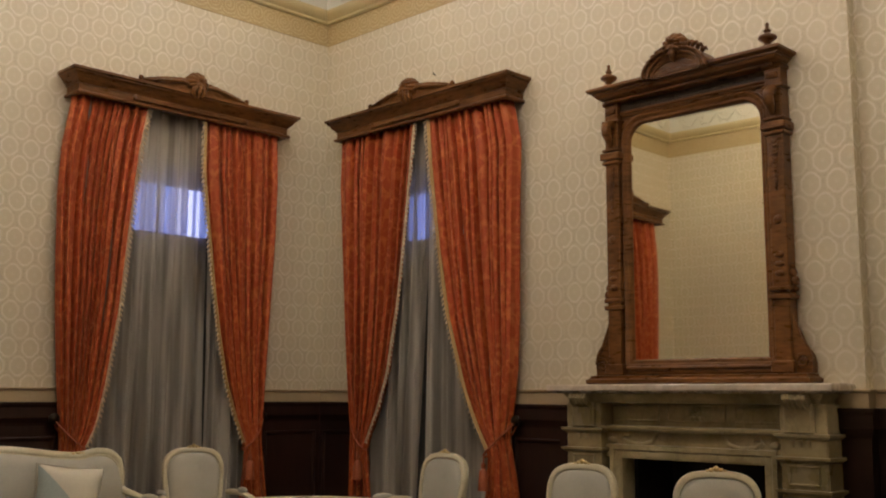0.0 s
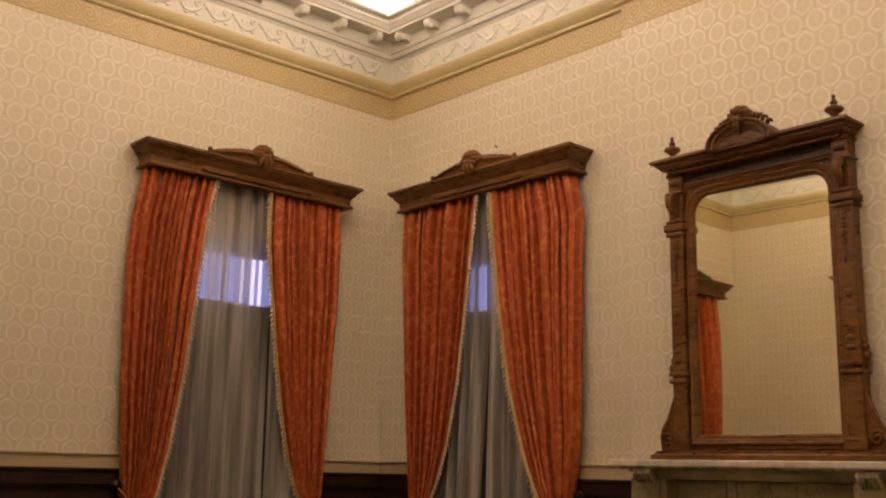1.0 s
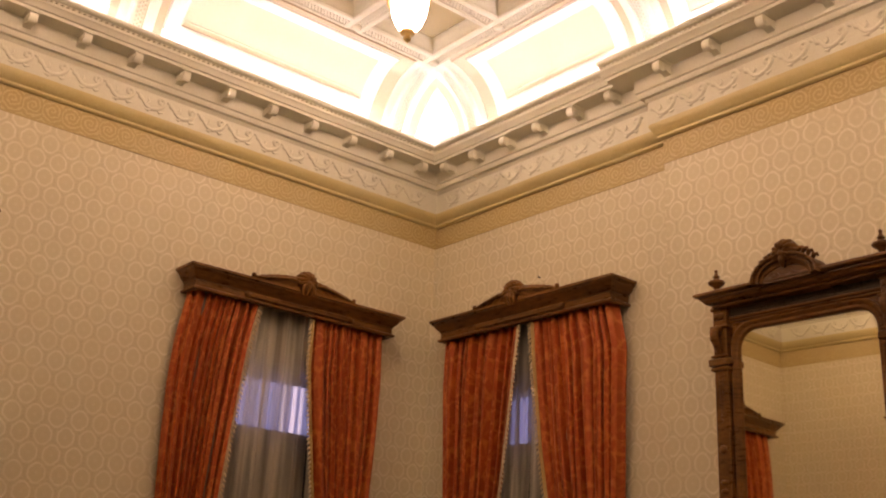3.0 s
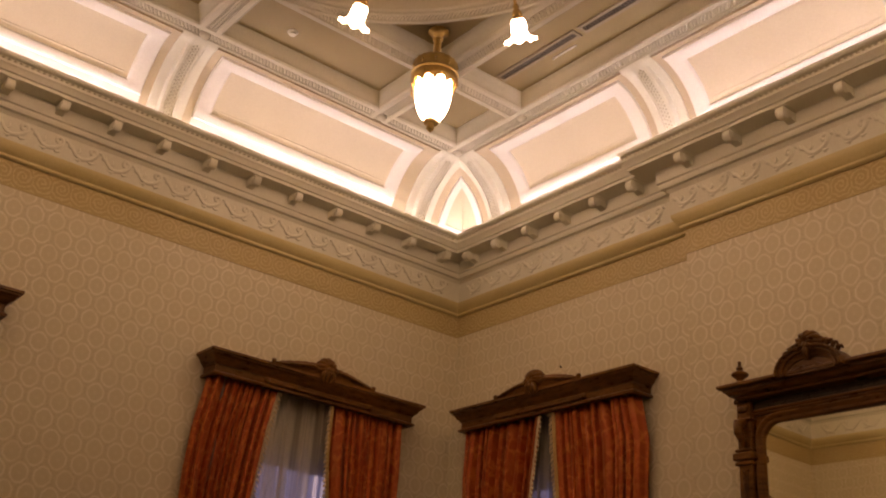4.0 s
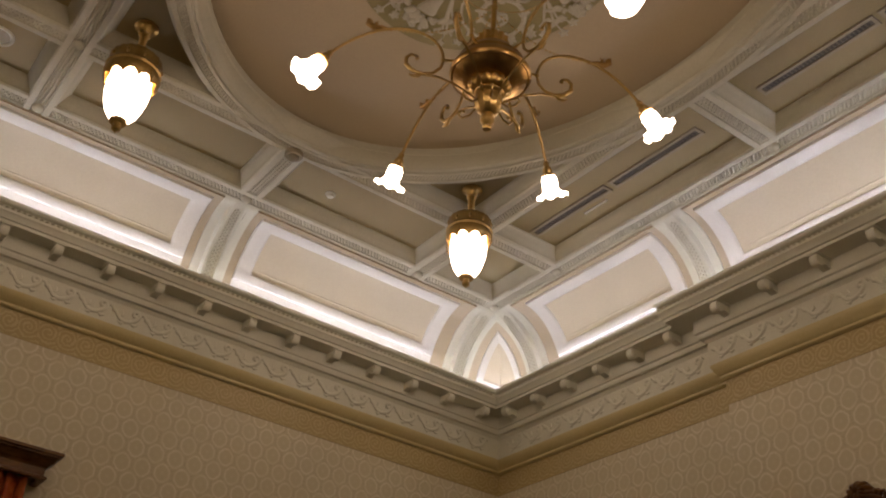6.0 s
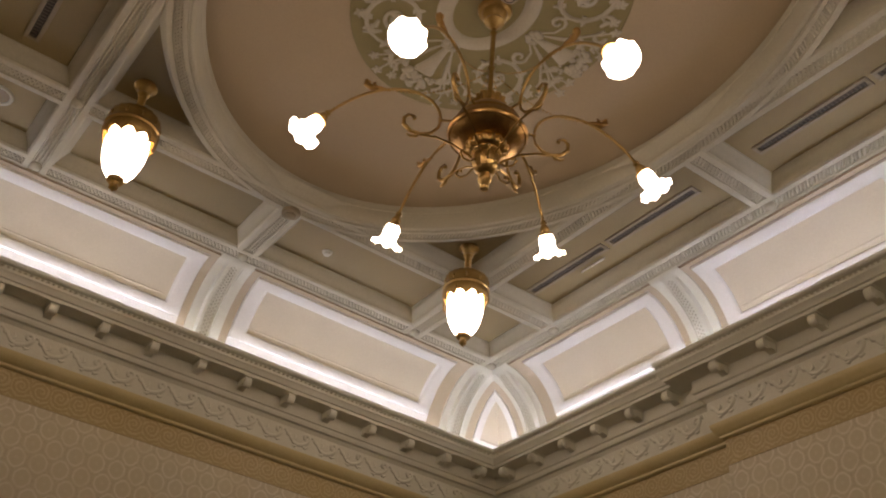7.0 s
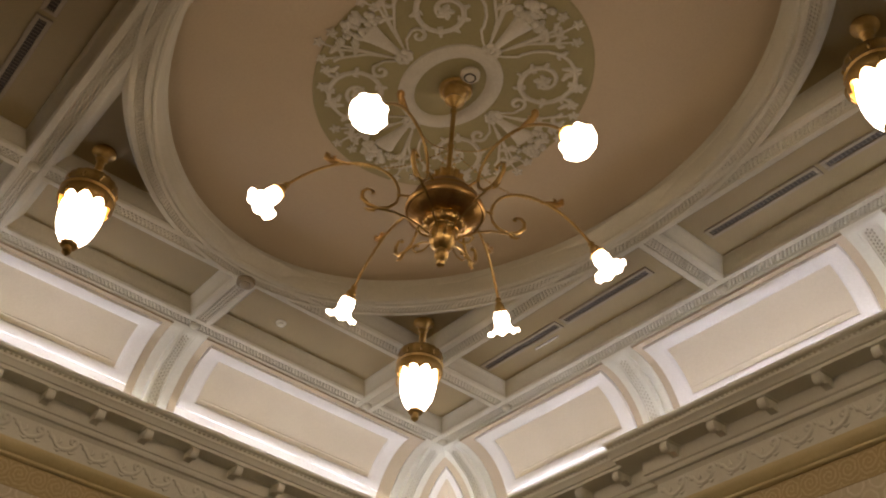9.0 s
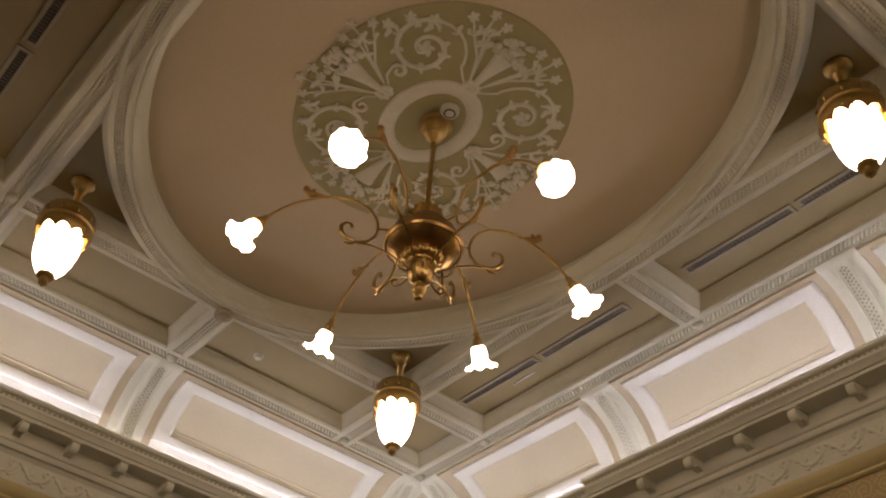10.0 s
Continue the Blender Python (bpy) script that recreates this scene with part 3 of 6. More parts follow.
def ornament(a, b, turn, n_mod, n_scr, ends=True):
    """Modillions and scrolls along one stretch of the cornice, from a to b on the wall line."""
    a, b = Vector(a), Vector(b)
    along = b - a
    t = along.normalized()
    out = Vector((t.y, -t.x))
    for k in range(n_mod):
        p = a + along * (k + 0.5) / n_mod + out * 0.165
        ob = new("modillion", modillion)
        ob.parent, ob.matrix_basis = corn, pose(p.x, p.y, 5.598, 0, 0, turn) @ Matrix.Diagonal((0.86, 1.0, 1.06, 1))
    for k in range(n_scr):
        p = a + along * (k + 0.5) / n_scr + out * 0.091
        ob = new("scroll", scroll)
        ob.parent, ob.matrix_basis = corn, pose(p.x, p.y, 5.318, 0, 0, turn) @ Matrix.Scale(1.0, 4)


ornament((0.0, RY + 0.22), (0.0, -0.22), 90, 15, 23)
ornament((0.22, 0.0), (BX0 - 0.2, 0.0), 0, 6, 9)
ornament((BX0 - 0.05, -BD), (BX1 + 0.05, -BD), 0, 5, 8)
ornament((BX1 + 0.2, 0.0), (RX - 0.22, 0.0), 0, 6, 9)
ornament((RX - 0.22, RY), (0.22, RY), 180, 17, 27)
ornament((RX, -0.22), (RX, RY + 0.22), -90, 15, 23)


# ---- cloth and wood materials ----
def damask_material():
    m, nt, b = nodes_of("rust_damask")
    pos, x, y, z = where(nt)
    tc = nt.nodes.new("ShaderNodeUVMap")
    s = nt.nodes.new("ShaderNodeSeparateXYZ")
    nt.links.new(tc.outputs[0], s.inputs[0])
    cell = nt.nodes.new("ShaderNodeTexVoronoi")
    cell.feature = "DISTANCE_TO_EDGE"
    cell.inputs["Scale"].default_value = 9.5
    warp = nt.nodes.new("ShaderNodeVectorMath")
    warp.operation = "MULTIPLY_ADD"
    wn = add(nt, "ShaderNodeTexNoise", Scale=14.0, Detail=3.0)
    nt.links.new(tc.outputs[0], wn.inputs["Vector"])
    nt.links.new(wn.outputs["Color"], warp.inputs[0])
    warp.inputs[1].default_value = (0.09, 0.09, 0.0)
    nt.links.new(tc.outputs[0], warp.inputs[2])
    nt.links.new(warp.outputs[0], cell.inputs["Vector"])
    vine = ramp(nt, cell.outputs["Distance"], 1, 0, 0.05, 0.14)
    f = mth(nt, "MULTIPLY", vine, ramp(nt, noise_at(nt, tc.outputs[0], 6, 2), 0.3, 1, 0.4, 0.6))
    fine = noise_at(nt, pos, 220, 2)
    c = blend(nt, mth(nt, "MULTIPLY", f, ramp(nt, fine, 0.6, 1, 0.3, 0.65)), (0.40, 0.069, 0.009), (0.58, 0.16, 0.029))
    nt.links.new(c, b.inputs["Base Color"])
    nt.links.new(ramp(nt, f, 0.68, 0.52), b.inputs["Roughness"])
    b.inputs["Sheen Weight"].default_value = 0.22
    b.inputs["Sheen Roughness"].default_value = 0.4
    b.inputs["Sheen Tint"].default_value = (1.0, 0.55, 0.35, 1)
    bumped(nt, b, mth(nt, "ADD", mth(nt, "MULTIPLY", f, 0.4), fine), 0.15, 0.003)
    return m


def sheer_material():
    m, nt, b = nodes_of("grey_sheer")
    pos, x, y, z = where(nt)
    out = nt.nodes["Material Output"]
    fine = noise_at(nt, pos, 300, 2)
    sq = nt.nodes.new("ShaderNodeCombineXYZ")
    nt.links.new(mth(nt, "ADD", x, y), sq.inputs[0])
    nt.links.new(mth(nt, "MULTIPLY", z, 0.05), sq.inputs[2])
    # upright bands: light and shade of folds in the colour, layering in the transparency
    fold_bands = noise_at(nt, sq.outputs[0], 9, 2)
    fac = mth(nt, "ADD", mth(nt, "MULTIPLY", fine, 0.3), mth(nt, "MULTIPLY", ramp(nt, fold_bands, 0, 1, 0.35, 0.68), 0.7))
    nt.links.new(blend(nt, fac, (0.34, 0.31, 0.25), (0.80, 0.76, 0.66)), b.inputs["Base Color"])
    b.inputs["Roughness"].default_value = 0.8
    tr = nt.nodes.new("ShaderNodeBsdfTranslucent")
    tr.inputs[0].default_value = (0.58, 0.56, 0.51, 1)
    tp = nt.nodes.new("ShaderNodeBsdfTransparent")
    tp.inputs[0].default_value = (0.9, 0.9, 0.92, 1)
    m1, m2 = nt.nodes.new("ShaderNodeMixShader"), nt.nodes.new("ShaderNodeMixShader")
    m1.inputs[0].default_value = 0.35
    nt.links.new(b.outputs[0], m1.inputs[1])
    nt.links.new(tr.outputs[0], m1.inputs[2])
    nt.links.new(ramp(nt, fold_bands, 0.30, 0.08, 0.35, 0.68), m2.inputs[0])
    nt.links.new(m1.outputs[0], m2.inputs[1])
    nt.links.new(tp.outputs[0], m2.inputs[2])
    nt.links.new(m2.outputs[0], out.inputs[0])
    return m


M["damask"] = damask_material()
M["sheer"] = sheer_material()
M["cord"] = surface("rust_silk_cord", (0.34, 0.085, 0.028), (0.46, 0.135, 0.05), 0.5, big=40, fine=200, bump=0.3)
M["fringe"] = surface("cream_gold_fringe", (0.54, 0.42, 0.25), (0.76, 0.65, 0.46), 0.7, big=30, fine=200, bump=0.3)
M["lining"] = surface("gold_lining", (0.42, 0.27, 0.09), (0.52, 0.36, 0.14), 0.6, big=6, fine=120, bump=0.15)
M["blind"] = surface("grey_blind_cloth", (0.045, 0.045, 0.042), (0.07, 0.07, 0.066), 0.85, big=2, fine=150, bump=0.1)
M["sash"] = surface("white_sash_paint", (0.42, 0.41, 0.38), (0.55, 0.54, 0.50), 0.5, big=2, fine=60)
M["iron"] = surface("dark_bronze", (0.02, 0.015, 0.010), (0.05, 0.035, 0.02), 0.4, 0.8, big=10, fine=60)
gm, gnt, gb = nodes_of("window_glass")
gb.inputs["Base Color"].default_value = (0.95, 0.97, 1, 1)
gb.inputs["Transmission Weight"].default_value, gb.inputs["Roughness"].default_value, gb.inputs["IOR"].default_value = 1.0, 0.0, 1.45
M["glass"] = gm
dm, dnt, db = nodes_of("evening_sky")
dpos, dx, dy, dz = where(dnt)
dcol = blend(dnt, ramp(dnt, noise_at(dnt, dpos, 0.6, 2), 0, 1, 0.35, 0.65), (0.26, 0.33, 1.0), (0.42, 0.50, 1.0))
dnt.links.new(dcol, db.inputs["Emission Color"])
db.inputs["Base Color"].default_value = (0, 0, 0, 1)
db.inputs["Emission Strength"].default_value = 1.3
M["dusk"] = dm


def lerp_keys(keys, z):
    """keys of (height, value), falling heights."""
    if z >= keys[0][0]:
        return keys[0][1]
    for (z0, v0), (z1, v1) in zip(keys, keys[1:]):
        if z >= z1:
            f = (z0 - z) / (z0 - z1)
            return v0 + (v1 - v0) * f
    return keys[-1][1]


def cloth(name, keys_a, keys_b, parent, material, folds, deep, base, top, bottom, seed, label="", rows=60, cols=110, pinch=None, thick=0.006, soft=False, wrap=0.0, slant=1):
    """A hanging cloth between two edges given by height; local -y is into the room."""
    rng = random.Random(seed)
    ph = [rng.uniform(0, 6.28) for _ in range(6)]
    bm = bmesh.new()
    uv = bm.loops.layers.uv.new("UVMap")
    grid, coords = [], {}
    for i in range(rows + 1):
        z = top + (bottom - top) * i / rows
        a, b = lerp_keys(keys_a, z), lerp_keys(keys_b, z)
        row = []
        for j in range(cols + 1):
            s = j / cols
            w = s + 0.034 * math.sin(9 * s + ph[0]) + 0.016 * math.sin(23 * s + ph[1] + 0.6 * z)
            k = 2 * math.pi * folds * w
            drift = 0.35 * math.sin(1.3 * z + ph[2] + 4 * s)
            squeeze = 1.0
            if pinch:
                squeeze = 0.55 + 0.45 * min(1.0, abs(z - pinch) / 0.7)
            head = min(1.0, 0.8 + (top - z) * 1.2)
            crease = abs(math.sin(k / 2 + drift / 2)) ** 0.5     # narrow deep valleys between round pleats
            d = deep * head * squeeze * (1.9 * crease - 1.45 + 0.16 * math.sin(2.1 * k + ph[3] + 0.8 * z) + 0.20 * math.sin(0.37 * k + ph[4] + 0.5 * z))
            if soft:
                d = deep * (math.sin(k + drift) + 0.45 * math.sin(2.3 * k + ph[3]) + 0.3 * math.sin(0.41 * k + ph[4]))
            else:
                d = max(-0.10, min(d, 0.052 + 0.03 * min(1.0, max(0.0, top - z - 0.1))))
            edge = min(1.0, 14 * s, 14 * (1 - s))
            if not soft:
                d = d * edge + 0.03 * (1 - edge)
            x = a + (b - a) * s + slant * 0.3 * deep * head * edge * math.cos(k + drift)
            turn = wrap * max(0.0, 1 - s / 0.10) ** 2     # the outer edge turns back to the wall
            p = (x, -(base + d - turn), z)
            v = bm.verts.new(p)
            coords[v] = (s * 1.5 + seed * 0.37, z)
            row.append(v)
        grid.append(row)
    for i in range(rows):
        for j in range(cols):
            f = bm.faces.new((grid[i][j], grid[i + 1][j], grid[i + 1][j + 1], grid[i][j + 1]))
            f.smooth = True
            for lp in f.loops:
                lp[uv].uv = coords[lp.vert]
    me = bpy.data.meshes.new(name)
    bm.to_mesh(me)
    bm.free()
    me.materials.append(material)
    ob = new(name, me)
    ob.parent = parent
    if thick:
        so = ob.modifiers.new("thickness", "SOLIDIFY")
        so.thickness = thick
    return tagged(ob, label)


def shell_fan(bm, c, radius, depth, ribs, sweep=125, n=54):
    """A ribbed carved shell that opens upwards from its hinge c and swells towards local -y."""
    rows = []
    for k in range(n + 1):
        a = radians(-sweep + 2 * sweep * k / n)
        rib = abs(math.cos(ribs * math.pi / 2 * (2 * k / n - 1)))
        edge = radius * (0.88 + 0.12 * rib)
        row = []
        for i in range(9):
            f = i / 8
            swell = depth * math.sin(math.pi * (0.12 + 0.88 * f)) ** 0.8 * (0.72 + 0.28 * rib * f + 0.28 * (1 - f))
            row.append((c[0] + edge * f * math.sin(a), c[1] - swell, c[2] + edge * f * math.cos(a)))
        row.append((c[0] + edge * 0.97 * math.sin(a), c[1] + 0.05, c[2] + edge * 0.97 * math.cos(a)))
        row.append((c[0], c[1] + 0.05, c[2]))
        rows.append(row)
    quad_grid(bm, rows)


def pelmet(m, label, hw=1.03, group="window pelmets"):
    th = thing("curtain_pelmet", m, label, "pelmet", group)
    dp = 0.215
    path = [(-hw, 0.0), (-hw, -dp), (hw, -dp), (hw, 0.0)]
    bm = bmesh.new()
    sweep_plan(bm, [(-0.03, 3.80), (-0.03, 3.788), (0.012, 3.784), (0.022, 3.790), (0.022, 3.803), (0.012, 3.812), (0.0, 3.818), (0.0, 3.875), (-0.03, 3.875)], path, closed=False)
    part("fascia", bm, M["walnut"], th, smooth=35)
    bm = bmesh.new()
    sweep_plan(bm, [(-0.03, 3.872), (0.008, 3.872), (0.012, 3.885), (0.02, 3.892), (0.038, 3.908), (0.048, 3.93), (0.062, 3.942), (0.07, 3.946), (0.07, 3.956), (0.086, 3.962), (0.086, 3.985), (-0.03, 3.985)], path, closed=False)
    box(bm, (-hw - 0.01, -dp - 0.01, 3.955), (hw + 0.01, -0.002, 3.983))
    part("crown", bm, M["walnut"], th, smooth=35)
    # raised tablet on the fascia
    bm = bmesh.new()
    box(bm, (-0.52, -dp - 0.026, 3.822), (0.52, -dp + 0.01, 3.868), 0.008)
    for s in (-1, 1):
        ball(bm, (s * 0.53, -dp - 0.018, 3.845), 0.03, 10, (1.0, 0.7, 0.9))
    part("tablet", bm, M["walnut"], th)
    # low carved pediment: a swollen leaf on each side of the shell
    bm = bmesh.new()
    rows, n = [], 72
    for k in range(n + 1):
        x = -0.52 + 1.04 * k / n
        ax = abs(x) / 0.52
        h = 0.016 + 0.098 * math.cos(math.pi / 2 * ax) ** 0.85
        flute = 0.5 + 0.5 * math.cos(2 * math.pi * (ax * 7 + 0.1))
        row = [(x, -dp + 0.02, 3.984), (x, -dp - 0.07, 3.984)]
        for i in range(1, 8):
            v = i / 8
            ridge = 0.5 + 0.5 * math.cos(2 * math.pi * (ax * 6 + v * 1.6))
            row.append((x, -dp - 0.066 - (0.012 + 0.02 * ridge) * math.sin(math.pi * v) * (1 - 0.5 * ax), 3.984 + h * v))
        row += [(x, -dp - 0.062, 3.984 + h + 0.004 * flute), (x, -dp - 0.03, 3.984 + h + 0.004 * flute), (x, -dp + 0.02, 3.984 + h)]
        rows.append(row)
    quad_grid(bm, rows, close_v=True)
    for s in (-1, 1):
        tube(bm, [(s * 0.49, -dp - 0.072, 4.0), (s * 0.40, -dp - 0.086, 4.006), (s * 0.28, -dp - 0.094, 4.03), (s * 0.17, -dp - 0.10, 4.048), (s * 0.08, -dp - 0.10, 4.04)], [0.006, 0.010, 0.013, 0.014, 0.010], 6)
    part("pediment", bm, M["walnut"], th, smooth=60)
    for s in (-1, 1):
        bm = bmesh.new()
        ball(bm, (s * 0.515, -dp - 0.06, 4.012), 0.022, 8)
        tube(bm, [(s * 0.49, -dp - 0.06, 3.995), (s * 0.515, -dp - 0.06, 3.992), (s * 0.53, -dp - 0.06, 4.008)], 0.010, 6)
        part("scroll_end", bm, M["walnut"], th, smooth=50)
    bm = bmesh.new()
    shell_fan(bm, (0, -dp - 0.08, 4.06), 0.106, 0.066, 9)
    ball(bm, (0, -dp - 0.115, 4.045), 0.026, 9, (1.1, 0.8, 1.0))
    for s in (-1, 0, 1):
        tube(bm, [(s * 0.018, -dp - 0.105, 4.045), (s * 0.045, -dp - 0.118, 4.01), (s * 0.055, -dp - 0.105, 3.97), (s * 0.03, -dp - 0.085, 3.935)], [0.016, 0.024, 0.020, 0.008], 8)
    tagged(part("shell", bm, M["walnut"], th, "carved walnut shell and leaves", smooth=55), kind="stuff")
    return th


def curtain(m, outer, inner, side, label, seed, gold=False, wrap=0.0, folds=10, deep=0.060, slant=1):
    """A tied-back curtain; side +1 where its free edge faces local +x. Edge keys are (height, local x)."""
    th = thing("curtain", m, label, "curtain", "rust damask curtains")
    cloth("cloth", outer, inner, th, M["damask"], folds, deep, 0.15, 3.80, 0.02, seed, pinch=1.0, wrap=wrap, slant=slant, cols=130)
    rng = random.Random(seed)
    # bobble fringe down the free edge to the tie
    bm, drops = bmesh.new(), 70
    for k in range(drops):
        z = 3.77 - (3.77 - 1.04) * k / (drops - 1)
        x = lerp_keys(inner, z) - side * 0.002
        y = -0.185 - 0.004 * rng.random()
        grow = 0.62 + 0.38 * (z - 1.04) / 2.73      # the fringe is gathered towards the tie
        out = (0.028 + 0.010 * rng.random()) * grow
        tube(bm, [(x, y, z + 0.016), (x + side * out * 0.5, y - 0.008, z + 0.006 * rng.uniform(-1, 1)), (x + side * out, y - 0.008, z - 0.018)], [0.007 * grow, 0.012 * grow, 0.008 * grow], 6)
    part("fringe", bm, M["fringe"], th, "cream and gold bobble fringe", smooth=60)
    bm = bmesh.new()
    zs = [3.78 - (3.78 - 1.03) * k / 40 for k in range(41)]
    w = 0.028 if gold else 0.008
    quad_grid(bm, [[(lerp_keys(inner, z) - side * w, -0.190, z), (lerp_keys(inner, z) - side * w * 0.4, -0.206, z), (lerp_keys(inner, z) + side * 0.006, -0.192, z), (lerp_keys(inner, z) - side * w, -0.182, z)] for z in zs], close_v=True)
    part("edge_band", bm, M["lining"] if gold else M["fringe"], th, "gold edge band")
    # tie: cord round the waist, knob on the wainscot, tassel
    xo, xi = lerp_keys(outer, 1.0), lerp_keys(inner, 1.0)
    bm = bmesh.new()
    pts = bez((xo - side * 0.06, -0.10, 1.25), (xo, -0.20, 1.12), (xi, -0.27, 1.0), (xi + side * 0.02, -0.20, 0.97), 10) + bez((xi + side * 0.02, -0.20, 0.97), (xi + side * 0.03, -0.12, 0.96), (xo, -0.06, 1.1), (xo - side * 0.06, -0.08, 1.24), 6)[1:]
    tube(bm, pts, 0.008, 8)
    part("tie_cord", bm, M["cord"], th, "rust silk tie cord")
    bm = bmesh.new()
    lathe(bm, [(0.001, 0.0), (0.012, 0.0), (0.012, 0.05), (0.04, 0.06), (0.045, 0.075), (0.03, 0.09), (0.001, 0.095)], 12)
    bm.transform(Matrix.Translation((xo - side * 0.06, -0.03, 1.25)) @ Matrix.Rotation(radians(90), 4, "X"))
    part("tie_knob", bm, M["iron"], th, "dark bronze knob", smooth=50)
    bm = bmesh.new()
    tx = xi - side * 0.02
    lathe(bm, [(0.001, 0.0), (0.012, 0.0), (0.02, -0.02), (0.012, -0.045), (0.030, -0.06), (0.036, -0.10), (0.044, -0.21), (0.001, -0.21)], 14, (tx, -0.25, 0.93), wave=lambda a, i: 1 + 0.08 * math.sin(7 * a) * (i > 4))
    tube(bm, [(tx, -0.25, 0.925), (tx, -0.245, 0.98)], 0.006, 6)
    part("tassel", bm, M["cord"], th, "hanging rust silk tassel", smooth=60)
    return th


def window_unit(name, m, label):
    """Sash window in the wall opening, with a blind that covers its lower part, and the evening outside."""
    th = thing(name, m, label, "window", "", "structure")
    h = WIN_H
    bm = bmesh.new()
    for lo, hi in (((-h, 0.10, WIN_S), (-h + 0.09, 0.22, WIN_T)), ((h - 0.09, 0.10, WIN_S), (h, 0.22, WIN_T)), ((-h + 0.09, 0.10, WIN_T - 0.11), (h - 0.09, 0.22, WIN_T)), ((-h + 0.09, 0.10, WIN_S), (h - 0.09, 0.22, WIN_S + 0.12))):
        box(bm, lo, hi, 0.006)
    part("window_frame", bm, M["sash"], th)
    bm = bmesh.new()
    box(bm, (-h + 0.09, 0.13, 2.0), (h - 0.09, 0.18, 2.06), 0.005)
    part("meeting_rail", bm, M["sash"], th)
    for x0, x1 in ((-h + 0.09, h - 0.09),):
        bm = bmesh.new()
        box(bm, (x0, 0.148, 2.06), (x1, 0.154, WIN_T - 0.11))
        pane = part("pane", bm, M["glass"], th, "clear glass pane")
        pane.visible_shadow = False
    bm = bmesh.new()
    box(bm, (-h, -0.02, WIN_S - 0.04), (h, 0.10, WIN_S), 0.008)
    part("window_sill", bm, M["sash"], th)
    bm = bmesh.new()
    n = 26
    quad_grid(bm, [[(x, 0.075 + 0.004 * (k % 2), WIN_S + 0.02 + (2.79 - WIN_S - 0.02) * k / n) for x in (-h + 0.01, h - 0.01)] for k in range(n + 1)])
    box(bm, (-h + 0.01, 0.06, 2.775), (h - 0.01, 0.095, 2.805), 0.004)
    part("blind", bm, M["blind"], th, "grey cloth blind drawn over the lower panes")
    return th


def sheers(m, half, gap_keys, label, seed):
    """A pair of sheer curtains; gap_keys give the edges at which they meet."""
    th = thing("sheer_curtain", m, label, "curtain", "grey sheer curtains")
    lo, hi = gap_keys
    cloth("cloth", [(3.8, -half), (0, -half)], lo, th, M["sheer"], 6, 0.042, 0.06, 3.82, 0.03, seed, rows=30, cols=110, thick=0, soft=True)
    cloth("cloth", hi, [(3.8, half), (0, half)], th, M["sheer"], 6, 0.042, 0.06, 3.82, 0.03, seed + 1, rows=30, cols=110, thick=0, soft=True)
    return th


W1, W2, W3 = pose(0, WIN1, 0, 0, 0, 90), pose(WIN2, 0, 0, 0, 0, 0), pose(0, WIN3, 0, 0, 0, 90)
window_unit("window_1", W1, "tall sash window with dusk sky above a blind")
window_unit("window_2", W2, "tall sash window with dusk sky above a blind")
window_unit("window_3", W3, "tall sash window with dusk sky above a blind")
for m, hw, what in ((pose(0, -1.64, 0, 0, 0, 90), 1.009, "wooden pelmet with carved shell crest above the west window"), (pose(1.484, 0, 0), 1.05, "wooden pelmet with carved shell crest beside the chimney breast"), (W3, 0.99, "wooden pelmet with carved crest on the west wall"), (pose(2.67, RY, 0, 0, 0, 180), 1.03, "wooden pelmet with carved crest on the south wall")):
    pelmet(m, "dark carved " + what, hw)


def keys(c, *pairs):
    return [(z, v - c) for v, z in pairs]


OUT_A = keys(WIN1, (-2.64, 3.78), (-2.70, 3.38), (-2.715, 3.02), (-2.70, 2.5), (-2.675, 2.02), (-2.645, 1.64), (-2.61, 1.26), (-2.585, 1.05), (-2.62, 0.6), (-2.65, 0.0))
IN_A = keys(WIN1, (-2.025, 3.78), (-2.082, 3.45), (-2.144, 2.79), (-2.195, 2.14), (-2.282, 1.52), (-2.349, 1.2), (-2.423, 1.03), (-2.36, 0.6), (-2.3, 0.0))
IN_B = keys(WIN1, (-1.488, 3.78), (-1.484, 3.36), (-1.449, 3.07), (-1.338, 2.29), (-1.271, 1.91), (-1.188, 1.53), (-1.085, 1.24), (-0.965, 0.97), (-1.0, 0.6), (-1.03, 0.0))
OUT_B = keys(WIN1, (-0.715, 3.78), (-0.696, 3.33), (-0.706, 2.85), (-0.744, 2.13), (-0.783, 1.34), (-0.798, 1.07), (-0.73, 0.56), (-0.68, 0.0))
OUT_C = keys(WIN2, (0.468, 3.78), (0.456, 3.36), (0.494, 2.88), (0.558, 2.05), (0.604, 1.54), (0.655, 1.09), (0.64, 0.56), (0.62, 0.0))
IN_C = keys(WIN2, (1.46, 3.78), (1.425, 3.48), (1.342, 2.79), (1.265, 2.21), (1.145, 1.63), (1.034, 1.34), (0.913, 1.1), (0.849, 0.97), (0.90, 0.6), (0.95, 0.0))
IN_D = keys(WIN2, (1.612, 3.78), (1.649, 3.39), (1.743, 2.7), (1.86, 2.08), (2.035, 1.53), (2.14, 1.29), (2.309, 0.99), (2.28, 0.6), (2.25, 0.0))
OUT_D = keys(WIN2, (2.50, 3.78), (2.575, 3.44), (2.56, 3.06), (2.545, 2.04), (2.53, 1.66), (2.49, 1.36), (2.44, 1.12), (2.53, 0.7), (2.60, 0.0))
curtain(W1, OUT_A, IN_A, 1, "rust damask curtain tied back beside the sofa", 3, wrap=0.11)
